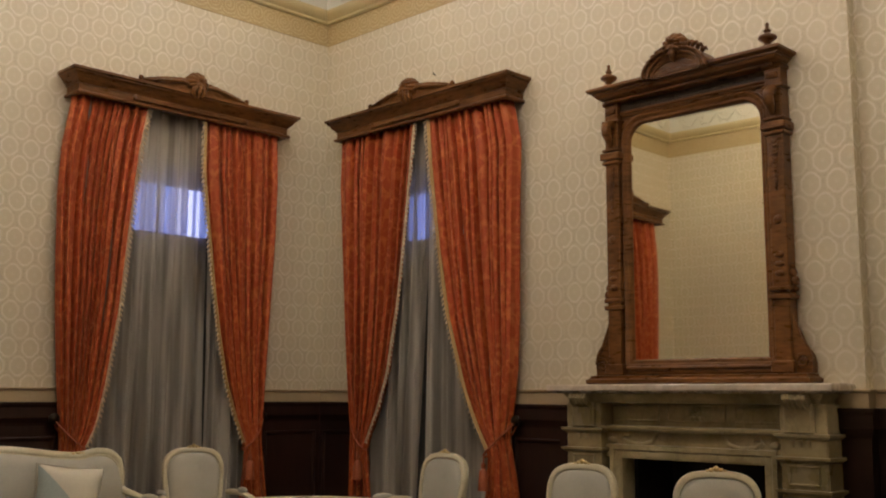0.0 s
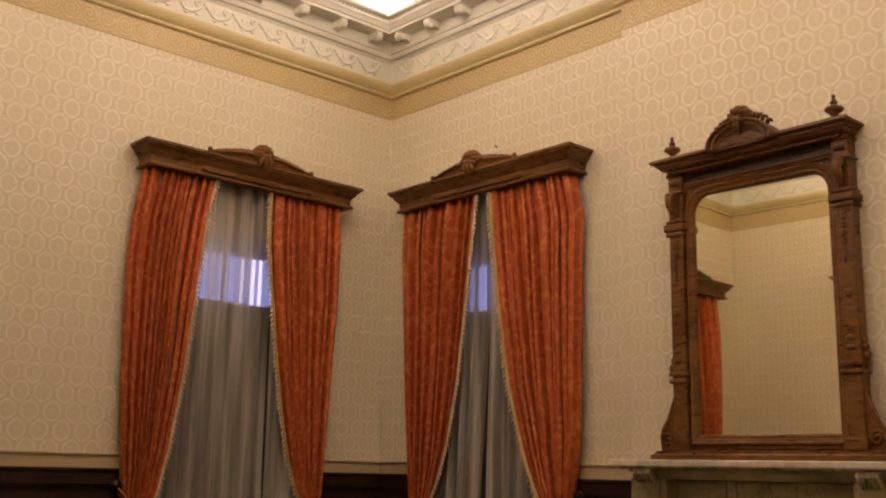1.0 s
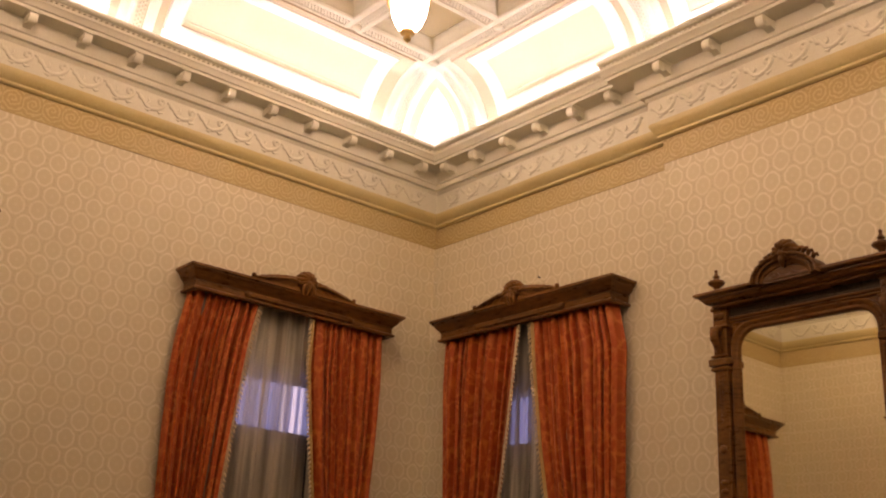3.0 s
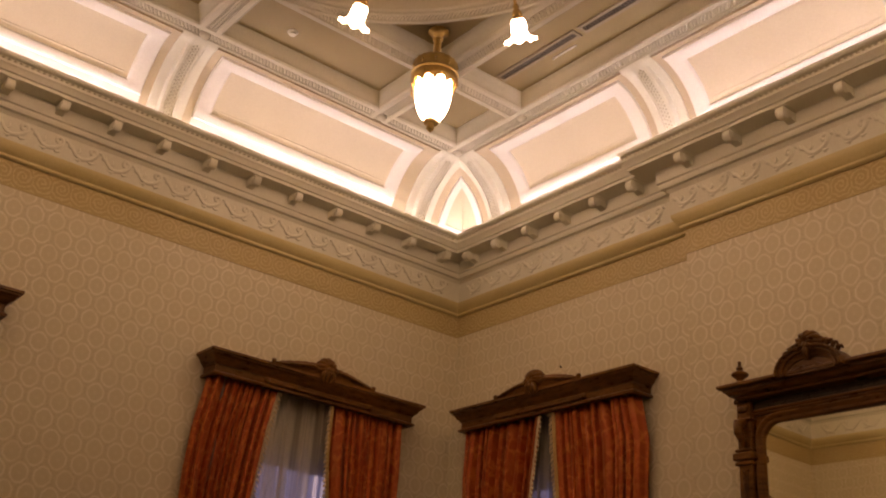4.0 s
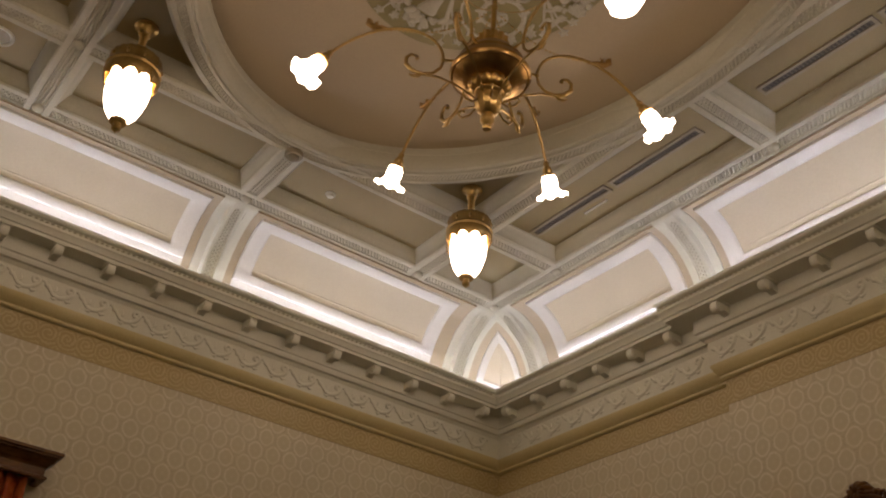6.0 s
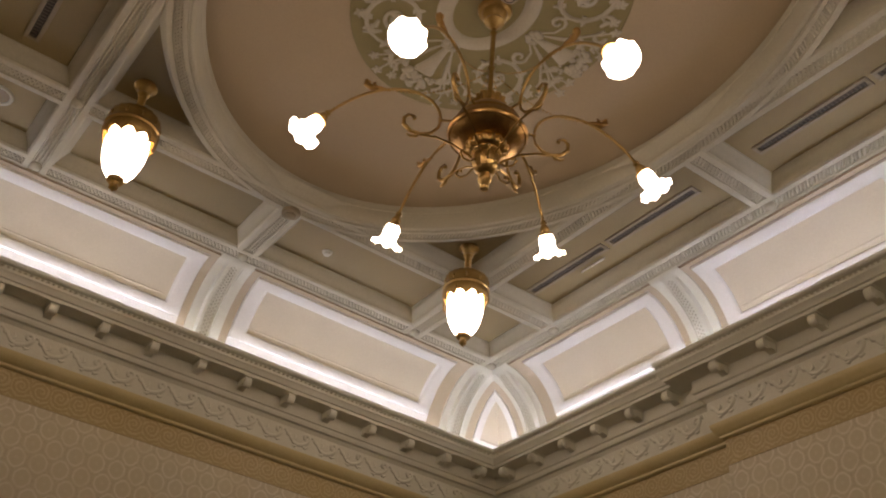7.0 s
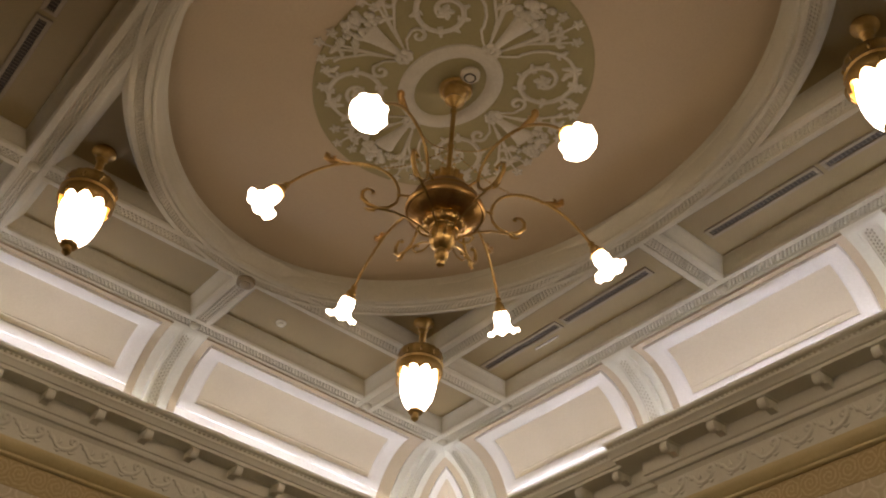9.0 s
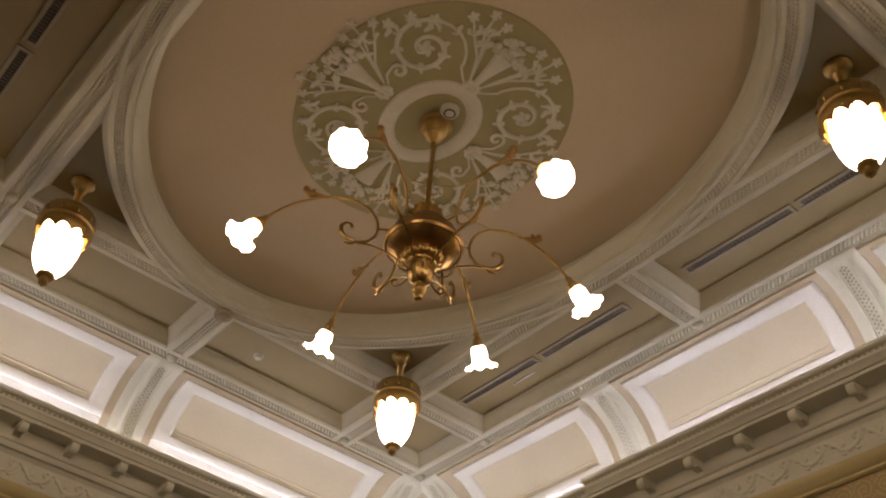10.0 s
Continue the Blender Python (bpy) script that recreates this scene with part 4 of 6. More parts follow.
curtain(W1, OUT_B, IN_B, -1, "rust damask curtain with gold edge near the room corner", 4, gold=True)
curtain(W2, OUT_C, IN_C, 1, "rust damask curtain with fringe near the room corner", 5, folds=9, deep=0.072, slant=-1.2)
curtain(W2, OUT_D, IN_D, -1, "wide rust damask curtain tied back by the fireplace", 6, gold=True, wrap=0.11, folds=11, deep=0.060, slant=-1.1)
curtain(W3, [(z, v + 0.20) for z, v in OUT_A], [(z, v + 0.40) for z, v in IN_A], 1, "rust damask curtain at the far west window", 7, folds=7, slant=-1.2)
curtain(W3, OUT_B, IN_B, -1, "rust damask curtain at the far west window", 8, gold=True)
sheers(W1, 0.9, ([(3.8, 0.30), (0, 0.30)], [(3.8, 0.27), (0, 0.27)]), "pair of closed grey sheer curtains", 21)
sheers(W2, 0.9, ([(3.8, 0.05), (2.8, 0.03), (2.3, -0.01), (1.0, -0.10), (0, -0.15)], [(3.8, 0.02), (2.8, 0.04), (2.3, 0.03), (1.0, 0.02), (0, 0.03)]), "pair of grey sheer curtains parted by a slit", 23)
sheers(W3, 0.9, ([(3.8, 0.10), (0, 0.10)], [(3.8, 0.08), (0, 0.08)]), "pair of closed grey sheer curtains", 25)
# evening outside, far behind the panes
bm = bmesh.new()
box(bm, (-6.2, -14, -3), (-6.0, 8.0, 9))
box(bm, (-6.0, 6.0, -3), (12, 6.2, 9))
tagged(new("backdrop", finish("backdrop", bm, M["dusk"])), "pale blue evening sky outside the windows", "backdrop", "", "structure")
# self-lit bars added outside, they give the bright streaks behind the sheer
M["streak_glow"] = glow("bright_streak_glow", (0.86, 0.82, 1.0), 2.6)
bm = bmesh.new()
for y, w in ((1.77, 0.05), (1.943, 0.07), (2.086, 0.055)):
    box(bm, (-5.72, y, 3.0), (-5.70, y + w, 4.6), 0.004)
tagged(new("streak_bars", finish("streak_bars", bm, M["streak_glow"])), "glowing pale bars added outside the window for bright streaks", "backdrop", "", "structure")


# ---- fireplace ----
def marble_material():
    m, nt, b = nodes_of("veined_marble")
    pos, x, y, z = where(nt)
    n1 = noise_at(nt, pos, 2.2, 6, 0.62)
    warp = nt.nodes.new("ShaderNodeVectorMath")
    warp.operation = "MULTIPLY_ADD"
    sep = add(nt, "ShaderNodeTexNoise", Scale=3.0, Detail=4.0)
    nt.links.new(pos, sep.inputs["Vector"])
    nt.links.new(sep.outputs["Color"], warp.inputs[0])
    warp.inputs[1].default_value = (0.6, 0.6, 0.6)
    nt.links.new(pos, warp.inputs[2])
    n2 = noise_at(nt, warp.outputs[0], 5.0, 4)
    vein = ramp(nt, mth(nt, "ABSOLUTE", mth(nt, "SUBTRACT", n2, 0.5)), 1, 0, 0.0, 0.035)
    base = blend(nt, ramp(nt, n1, 0, 1, 0.3, 0.7), (0.25, 0.205, 0.095), (0.58, 0.50, 0.29))
    nt.links.new(blend(nt, mth(nt, "MULTIPLY", vein, 0.25), base, (0.16, 0.14, 0.10)), b.inputs["Base Color"])
    nt.links.new(ramp(nt, n1, 0.22, 0.4), b.inputs["Roughness"])
    bumped(nt, b, n1, 0.05, 0.003)
    return m


M["marble"] = marble_material()
fire = thing("fireplace", pose(FX, -BD, 0), "carved grey marble fireplace on the chimney breast", "fireplace")


def fp(name, build, label="", mat_key="marble", smooth=None):
    bm = bmesh.new()
    build(bm)
    return part(name, bm, M[mat_key], fire, label, smooth)


def moulded(bm, x0, x1, depth, prof):
    """A moulding round a block that stands against the wall: front and both returns."""
    sweep_plan(bm, prof, [(x0, 0.0), (x0, -depth), (x1, -depth), (x1, 0.0)], closed=False)


def shelf(bm):
    moulded(bm, -1.01, 1.01, 0.29, [(-0.29, 1.462), (0.0, 1.462), (0.012, 1.468), (0.03, 1.474), (0.036, 1.482), (0.036, 1.512), (0.030, 1.522), (-0.29, 1.522)])
    box(bm, (-1.0, -0.29, 1.465), (1.0, -0.001, 1.519))


M["pale_marble"] = surface("pale_marble", (0.56, 0.485, 0.385), (0.69, 0.61, 0.50), 0.25, big=3, fine=16, bump=0.03)
shelf_ob = fp("shelf", shelf, "pale polished marble shelf", "pale_marble", 30)
fp("bed_mould", lambda bm: moulded(bm, -0.90, 0.90, 0.19, [(0.0, 1.395), (0.012, 1.40), (0.02, 1.42), (0.045, 1.44), (0.055, 1.461), (-0.1, 1.461)]), smooth=35)
fp("frieze", lambda bm: box(bm, (-0.74, -0.06, 1.22), (0.74, -0.001, 1.40)))
for x0, x1 in ((-0.68, -0.28), (-0.22, 0.22), (0.28, 0.68)):
    fp("frieze_panel", lambda bm: (box(bm, (x0, -0.072, 1.27), (x1, -0.057, 1.285), 0.004), box(bm, (x0, -0.072, 1.375), (x1, -0.057, 1.39), 0.004), box(bm, (x0, -0.072, 1.285), (x0 + 0.014, -0.057, 1.375), 0.004), box(bm, (x1 - 0.014, -0.072, 1.285), (x1, -0.057, 1.375), 0.004)))
fp("rosette", lambda bm: [ball(bm, (0.035 * math.cos(k * 1.0472), -0.066, 1.33 + 0.035 * math.sin(k * 1.0472)), 0.02, 8) for k in range(6)] + [ball(bm, (0, -0.070, 1.33), 0.018, 8)], smooth=60)


def band(bm):
    for x0, x1, dp in ((-0.74, -0.26, 0.18), (-0.26, 0.26, 0.205), (0.26, 0.74, 0.18)):
        moulded(bm, x0, x1, dp, [(-0.1, 1.205), (0.0, 1.205), (0.008, 1.212), (0.026, 1.222), (0.03, 1.236), (0.02, 1.244), (-0.1, 1.244)])


fp("frieze_band", band, smooth=35)


def lintel(bm):
    # spandrel slab with a drooping, bracketed lower edge over the firebox
    lo = []
    for k in range(49):
        x = -0.74 + 1.48 * k / 48
        ax = abs(x)
        z = 1.03 if ax > 0.60 else (1.085 + 0.03 * math.cos(ax / 0.60 * math.pi) if ax > 0.26 else 1.12)
        lo.append((x, z))
    fr = [bm.verts.new((x, -0.15, z)) for x, z in lo] + [bm.verts.new((0.74, -0.15, 1.206)), bm.verts.new((-0.74, -0.15, 1.206))]
    bk = [bm.verts.new((v.co.x, -0.02, v.co.z)) for v in fr]
    bm.faces.new(fr)
    bm.faces.new(bk)
    for i in range(len(fr)):
        j = (i + 1) % len(fr)
        bm.faces.new((fr[i], fr[j], bk[j], bk[i]))
    box(bm, (-0.74, -0.135, 1.03), (0.74, -0.02, 1.14))


fp("lintel", lintel)


def spandrel_carving(bm):
    for s in (-1, 1):
        tube(bm, [(s * x, -0.149, z) for x, z in ((0.24, 1.20), (0.28, 1.14), (0.36, 1.115), (0.46, 1.125), (0.52, 1.155), (0.50, 1.18), (0.46, 1.175))], [0.012, 0.018, 0.02, 0.018, 0.015, 0.012, 0.015], 7)
        tube(bm, [(s * x, -0.147, z) for x, z in ((0.44, 1.12), (0.55, 1.10), (0.64, 1.10), (0.69, 1.07))], [0.012, 0.02, 0.018, 0.008], 7)
        ball(bm, (s * 0.60, -0.155, 1.145), 0.03, 9, (1.3, 0.5, 0.8))


tagged(fp("spandrel_carving", spandrel_carving, smooth=55), kind="stuff")


def surround(bm):
    moulded_path = [(-0.545, 0.0), (-0.545, 1.045), (0.545, 1.045), (0.545, 0.0)]
    rows = []
    for i, (x, z) in enumerate(moulded_path):
        sx = -1 if x < 0 else 1
        top = 1 if z > 0.5 else 0
        rows.append([(x + sx * w, -y, z + top * w) for w, y in ((-0.02, 0.02), (-0.02, 0.155), (0.0, 0.165), (0.03, 0.165), (0.04, 0.175), (0.07, 0.175), (0.075, 0.15), (0.075, 0.02))])
    quad_grid(bm, rows)


fp("opening_surround", surround, smooth=30)
for s in (-1, 1):
    def jamb(bm):
        a, b = sorted((s * 0.66, s * 0.955))
        box(bm, (a, -0.21, 0.16), (b, -0.001, 1.40), 0.008)
    jamb_ob = fp("jamb", jamb, smooth=30)
    lo, hi = sorted((s * 0.66, s * 0.955))
    bm = bmesh.new()
    box(bm, (lo - 0.03, -0.25, 0), (hi + 0.03, -0.001, 0.16), 0.01)
    part("plinth", bm, M["marble"], jamb_ob, "", 30)
    for z0 in (1.19, 1.055, 0.865):
        bm = bmesh.new()
        moulded(bm, lo, hi, 0.21, [(-0.02, z0), (0.0, z0), (0.012, z0 + 0.008), (0.028, z0 + 0.018), (0.03, z0 + 0.034), (-0.02, z0 + 0.036)])
        part("moulding", bm, M["marble"], jamb_ob, "", 30)

    def console(bm):
        a, b = sorted((s * 0.70, s * 0.89))
        box(bm, (a, -0.235, 1.23), (b, -0.2, 1.40), 0.006)
        prof = [(0.0, 1.462), (0.080, 1.462), (0.085, 1.445), (0.082, 1.415), (0.066, 1.398), (0.048, 1.385), (0.036, 1.35), (0.030, 1.29), (0.028, 1.235), (0.0, 1.235)]
        rows = [[(x, -0.21 - d, z) for d, z in prof] for x in (a + 0.02, b - 0.02)]
        vs = quad_grid(bm, rows, close_v=True)
        for r in vs:
            bm.faces.new(r)
        for k in range(3):
            x = a + 0.045 + (b - a - 0.09) * k / 2
            tube(bm, [(x, -0.222, 1.186), (x, -0.218, 1.148)], [0.014, 0.009], 6)
        for k in range(5):
            x = a + 0.035 + (b - a - 0.07) * k / 4
            tube(bm, [(x, -0.245, 1.37), (x, -0.285, 1.40), (x, -0.298, 1.43), (x, -0.29, 1.452)], [0.008, 0.014, 0.015, 0.010], 6)
    c = part("console", (lambda b: (console(b), b)[1])(bmesh.new()), M["marble"], jamb_ob, "carved console bracket", 35)

    def tablet(bm):
        a, b = sorted((s * 0.71, s * 0.905))
        for lo, hi in (((a, 0.92), (b, 0.935)), ((a, 1.03), (b, 1.045)), ((a, 0.935), (a + 0.014, 1.03)), ((b - 0.014, 0.935), (b, 1.03))):
            box(bm, (lo[0], -0.222, lo[1]), (hi[0], -0.205, hi[1]), 0.004)
        lathe(bm, [(0.10, 0.0), (0.105, 0.012), (0.085, 0.018), (0.075, 0.006), (0.001, 0.012)], 28)
        for v in bm.verts:
            if abs(v.co.z) < 0.05 and v.co.y > -0.15:
                v.co = Vector(((a + b) / 2 + v.co.x, -0.208 - v.co.z, 0.74 + v.co.y))
    part("jamb_carving", (lambda b: (tablet(b), b)[1])(bmesh.new()), M["marble"], jamb_ob, "", 40)


def firebox(bm):
    for lo, hi in (((-0.527, -0.01, 0.0), (-0.50, 0.46, 1.045)), ((0.50, -0.01, 0.0), (0.527, 0.46, 1.045)), ((-0.50, 0.43, 0.0), (0.50, 0.46, 1.045)), ((-0.50, -0.01, 1.02), (0.50, 0.43, 1.045)), ((-0.50, -0.01, 0.0), (0.50, 0.43, 0.03))):
        box(bm, lo, hi)


fp("firebox", firebox, "black sooty firebox", "black")

# ---- mirror over the mantel ----
MX, MZ = 4.165, 1.524
mir = thing("overmantel_mirror", pose(MX, -BD - 0.002, MZ), "tall mirror in carved walnut frame standing on the mantel", "mirror")


def mp_(name, bm, label="", smooth=35, mat_key="walnut"):
    return part(name, bm, M[mat_key], mir, label, smooth)


GW, GB, GT, GR = 0.503, 0.17, 1.84, 0.13   # glass half width, foot, top, shoulder


def arch_loop(w, n=7):
    """Outline of the glass grown by w: foot left, up, rounded shoulders, down."""
    hw, t, b, r = GW + w, GT + w, GB - w, GR + w * 0.7
    pts = [(-hw, b), (-hw, (b + t) / 2)]
    for k in range(n + 1):
        a = math.pi - k * math.pi / 2 / n
        pts.append((-hw + r + r * math.cos(a), t - r + r * math.sin(a)))
    for k in range(n + 1):
        a = math.pi / 2 - k * math.pi / 2 / n
        pts.append((hw - r + r * math.cos(a), t - r + r * math.sin(a)))
    return pts + [(hw, (b + t) / 2), (hw, b)]


bm = bmesh.new()
vs = [bm.verts.new((x, -0.03, z)) for x, z in arch_loop(0.02)]
bm.faces.new(vs)
bk = [bm.verts.new((v.co.x, -0.022, v.co.z)) for v in vs]
bm.faces.new(bk)
quad_pairs = list(zip(vs, vs[1:] + vs[:1], bk[1:] + bk[:1], bk))
for q4 in quad_pairs:
    bm.faces.new(q4)
bm.transform(Matrix.Rotation(radians(0.98), 4, "Z"))
mp_("mirror_plate", bm, "large aged mirror plate", None, "mirror")
bm = bmesh.new()
quad_grid(bm, [[(x, -y, z) for x, z in arch_loop(w)] for w, y in ((0.0, 0.025), (0.0, 0.045), (0.012, 0.06), (0.03, 0.062), (0.038, 0.072), (0.052, 0.078), (0.064, 0.07), (0.068, 0.05), (0.075, 0.0))], close_v=True)
mp_("inner_frame", bm, "moulded walnut inner frame", 40)
# boards that fill between inner frame and pilasters
bm = bmesh.new()
for s in (-1, 1):
    a, b = sorted((s * (GW + 0.03), s * 0.60))
    box(bm, (a, -0.05, 0.10), (b, -0.001, 2.03))
    tri = [(s * (GW + 0.04), GT + 0.03), (s * (GW + 0.04), GT - GR + 0.0), (s * (GW + 0.015), GT - GR * 0.55), (s * (GW - GR * 0.35), GT - 0.005), (s * (GW - GR * 0.9), GT + 0.03)]
    fr = [bm.verts.new((x, -0.048, z)) for x, z in tri]
    bk = [bm.verts.new((x, -0.002, z)) for x, z in tri]
    bm.faces.new(fr)
    bm.faces.new(bk)
    for i in range(5):
        bm.faces.new((fr[i], fr[(i + 1) % 5], bk[(i + 1) % 5], bk[i]))
box(bm, (-0.62, -0.045, GT + 0.02), (0.62, -0.001, 2.03))
mp_("backboard", bm, "", None)
bm = bmesh.new()
sweep_plan(bm, [(-0.2, 0.0), (0.0, 0.0), (0.012, 0.008), (0.012, 0.03), (0.0, 0.036), (-0.02, 0.05), (-0.04, 0.062), (-0.2, 0.062)], [(-0.815, 0.0), (-0.815, -0.17), (0.815, -0.17), (0.815, 0.0)], closed=False)
box(bm, (-0.80, -0.16, 0.002), (0.80, -0.001, 0.058))
mp_("base_plinth", bm)
bm = bmesh.new()
box(bm, (-0.62, -0.075, 0.062), (0.62, -0.001, 0.10), 0.008)
tube(bm, [(-0.60, -0.072, 0.108), (0.60, -0.072, 0.108)], 0.016, 8)
mp_("bottom_rail", bm, "", 50)
for s in (-1, 1):
    bm = bmesh.new()
    a, b = sorted((s * 0.572, s * 0.682))
    box(bm, (a, -0.105, 0.062), (b, -0.001, 2.03), 0.006)
    for z0, z1, g in ((0.062, 0.14, 0.022), (0.52, 0.55, 0.02), (0.57, 0.60, 0.02), (1.565, 1.59, 0.02), (1.60, 1.65, 0.03), (1.66, 1.68, 0.018), (1.87, 1.89, 0.018), (2.0, 2.03, 0.014)):
        box(bm, (a - g, -0.105 - g, z0), (b + g, -0.001, z1), 0.007)
    pil = mp_("pilaster", bm, "", 35)
    mid = s * 0.627
    bm = bmesh.new()
    # drop of carved husks under the capital, knop, carved block above the waist
    for k in range(12):
        z = 1.52 - 0.028 * k
        w = 0.026 * (1 - k / 14)
        for e in (-1, 1):
            tube(bm, [(mid, -0.105, z), (mid + e * w * 0.7, -0.111, z + 0.006), (mid + e * w, -0.106, z + 0.022)], [0.006, 0.008, 0.003], 5)
        ball(bm, (mid, -0.108, z), 0.008, 6)
    ball(bm, (mid, -0.108, 1.02), 0.030, 12, (1, 0.55, 1))
    for k in range(3):
        ball(bm, (mid, -0.106, 0.80 - 0.06 * k), 0.027, 10, (1.3, 0.5, 0.7))
    for z in (1.955,):
        box(bm, (mid - 0.038, -0.122, z - 0.022), (mid + 0.038, -0.1, z + 0.022), 0.006)
    tube(bm, [(mid, -0.115, 1.86), (mid, -0.165, 1.83), (mid, -0.165, 1.78), (mid, -0.135, 1.74), (mid, -0.12, 1.69)], [0.034, 0.036, 0.034, 0.028, 0.014], 9)
    tagged(part("pilaster_carving", bm, M["walnut"], pil, "", 60), kind="stuff")
    # side scroll at the foot, and a smaller one half way up
    bm = bmesh.new()
    prof = [(0.0, 0.062), (0.125, 0.062), (0.13, 0.12), (0.12, 0.17), (0.09, 0.21), (0.07, 0.24), (0.05, 0.29), (0.02, 0.35), (0.0, 0.42)]
    fr = [bm.verts.new((s * (0.675 + x), -0.085, z)) for x, z in prof]
    bk = [bm.verts.new((s * (0.675 + x), -0.02, z)) for x, z in prof]
    bm.faces.new(fr)
    bm.faces.new(bk)
    for i in range(len(prof)):
        j = (i + 1) % len(prof)
        bm.faces.new((fr[i], fr[j], bk[j], bk[i]))
    spiral = [(s * (0.745 + (0.052 - 0.0032 * k) * math.cos(0.7 * k)), -0.09, 0.135 + (0.052 - 0.0032 * k) * math.sin(0.7 * k)) for k in range(14)]
    tube(bm, spiral, 0.011, 6)
    tube(bm, [(s * 0.80, -0.085, 0.15), (s * 0.775, -0.09, 0.215), (s * 0.735, -0.09, 0.27), (s * 0.70, -0.085, 0.37), (s * 0.685, -0.08, 0.43)], [0.012, 0.014, 0.014, 0.012, 0.006], 6)
    for x, z, r in ((0.695, 0.68, 0.026), (0.705, 0.63, 0.030), (0.695, 0.585, 0.020), (0.69, 0.725, 0.015)):
        ball(bm, (s * x, -0.06, z), r, 9, (0.9, 1.1, 1.1))
    mp_("side_scroll", bm, "carved scroll bracket", 50)
# entablature
bm = bmesh.new()
path = [(-0.635, 0.0), (-0.635, -0.13), (0.635, -0.13), (0.635, 0.0)]
sweep_plan(bm, [(-0.1, 2.012), (0.012, 2.012), (0.018, 2.02), (0.018, 2.028), (0.03, 2.032), (0.045, 2.036), (0.062, 2.05), (0.068, 2.062), (0.08, 2.066), (0.08, 2.078), (0.098, 2.082), (0.112, 2.092), (0.112, 2.106), (0.10, 2.115), (-0.1, 2.115)], path, closed=False)
box(bm, (-0.66, -0.15, 2.05), (0.66, -0.001, 2.11))
mp_("cornice_shelf", bm, "", 30)
bm = bmesh.new()
box(bm, (-0.575, -0.062, 1.950), (0.575, -0.04, 2.022), 0.004)
for s in (-1, 0, 1):
    box(bm, (s * 0.3 - 0.12, -0.068, 1.975), (s * 0.3 + 0.12, -0.058, 1.988), 0.002)
mp_("dark_frieze", bm, "ebonised frieze panel", None, "ebony")
bm = bmesh.new()
for z, y, rr in ((1.938, -0.066, 0.013), (1.918, -0.058, 0.008)):
    tube(bm, [(-0.57, y, z), (0.57, y, z)], rr, 8)
box(bm, (-0.572, -0.060, 1.908), (0.572, -0.040, 1.95), 0.003)
mp_("head_moulding", bm, "", 50)
# arched crest
bm = bmesh.new()
outer, inner = [], []
for k in range(25):
    a = math.pi * k / 24
    outer.append((0.235 * math.cos(a), 2.115 + 0.135 * math.sin(a) ** 0.9 if 0 < k < 24 else 2.115))
    inner.append((0.165 * math.cos(a), 2.115 + 0.075 * math.sin(a)))
rows = []
for (xo, zo), (xi, zi) in zip(outer, inner):
    rows.append([(xo, -0.05, zo), (xo, -0.205, zo), (xo * 0.96, -0.225, zo - 0.012 * (zo > 2.12)), (xo * 0.86 + xi * 0.14, -0.22, zo * 0.8 + zi * 0.2), (xi, -0.20, zi), (xi, -0.18, zi)])
quad_grid(bm, rows)
fr = [bm.verts.new((x, -0.19, z)) for x, z in inner]
bm.faces.new(fr)
bk = [bm.verts.new((x, -0.05, z)) for x, z in outer]
bm.faces.new(bk)
RISE = Matrix.Translation((0, -0.045, 2.075)) @ Matrix.Diagonal((1.06, 1, 1.28, 1)) @ Matrix.Translation((0, 0, -2.115))
bm.transform(RISE)
for rr, y in ((0.225, -0.275), (0.19, -0.262)):
    arc = [(rr * 1.06 * math.cos(math.pi * k / 24), y, 2.078 + (rr * 0.725) * math.sin(math.pi * k / 24) ** 0.95) for k in range(25)]
    tube(bm, arc, 0.012, 8)
crest = mp_("arched_crest", bm, "arched pediment", 35)
bm = bmesh.new()
for k in range(6):
    s = -1 if k % 2 else 1
    r = k // 2
    tube(bm, [(s * 0.02, -0.17, 2.11), (s * (0.06 + 0.03 * r), -0.182, 2.135 - 0.012 * r), (s * (0.10 + 0.025 * r), -0.18, 2.115 - 0.006 * r), (s * (0.09 + 0.03 * r), -0.17, 2.095)], [0.012, 0.016, 0.013, 0.007], 6)
ball(bm, (0, -0.175, 2.12), 0.03, 9, (1, 0.6, 1))
bm.transform(RISE @ Matrix.Translation((0, -0.020, 0.022)) @ Matrix.Translation((0, 0, 2.11)) @ Matrix.Diagonal((0.86, 0.9, 0.72, 1)) @ Matrix.Translation((0, 0, -2.11)))
tagged(part("crest_carving", bm, M["walnut"], crest, "", 60), kind="stuff")
bm = bmesh.new()
shell_fan(bm, (0, -0.24, 2.262), 0.098, 0.06, 9, 140)
ball(bm, (0, -0.275, 2.245), 0.026, 9, (1.1, 0.8, 1.0))
tube(bm, [(0, -0.262, 2.25), (0, -0.272, 2.21), (0, -0.262, 2.175), (0, -0.25, 2.15)], [0.020, 0.026, 0.020, 0.008], 8)
for s in (-1, 1):
    # a curled leaf on each shoulder of the arch
    for q in range(4):
        x0, z0 = 0.085 + 0.034 * q, 2.268 - 0.008 * q - 0.010 * q * q / 2
        tube(bm, [(s * x0, -0.215, z0 - 0.03), (s * (x0 + 0.026), -0.232, z0 + 0.004), (s * (x0 + 0.042), -0.222, z0 + 0.008), (s * (x0 + 0.048), -0.21, z0 - 0.008)], [0.012, 0.019, 0.013, 0.006], 7)
tagged(mp_("shell_crest", bm, "carved walnut shell", 60), kind="stuff")
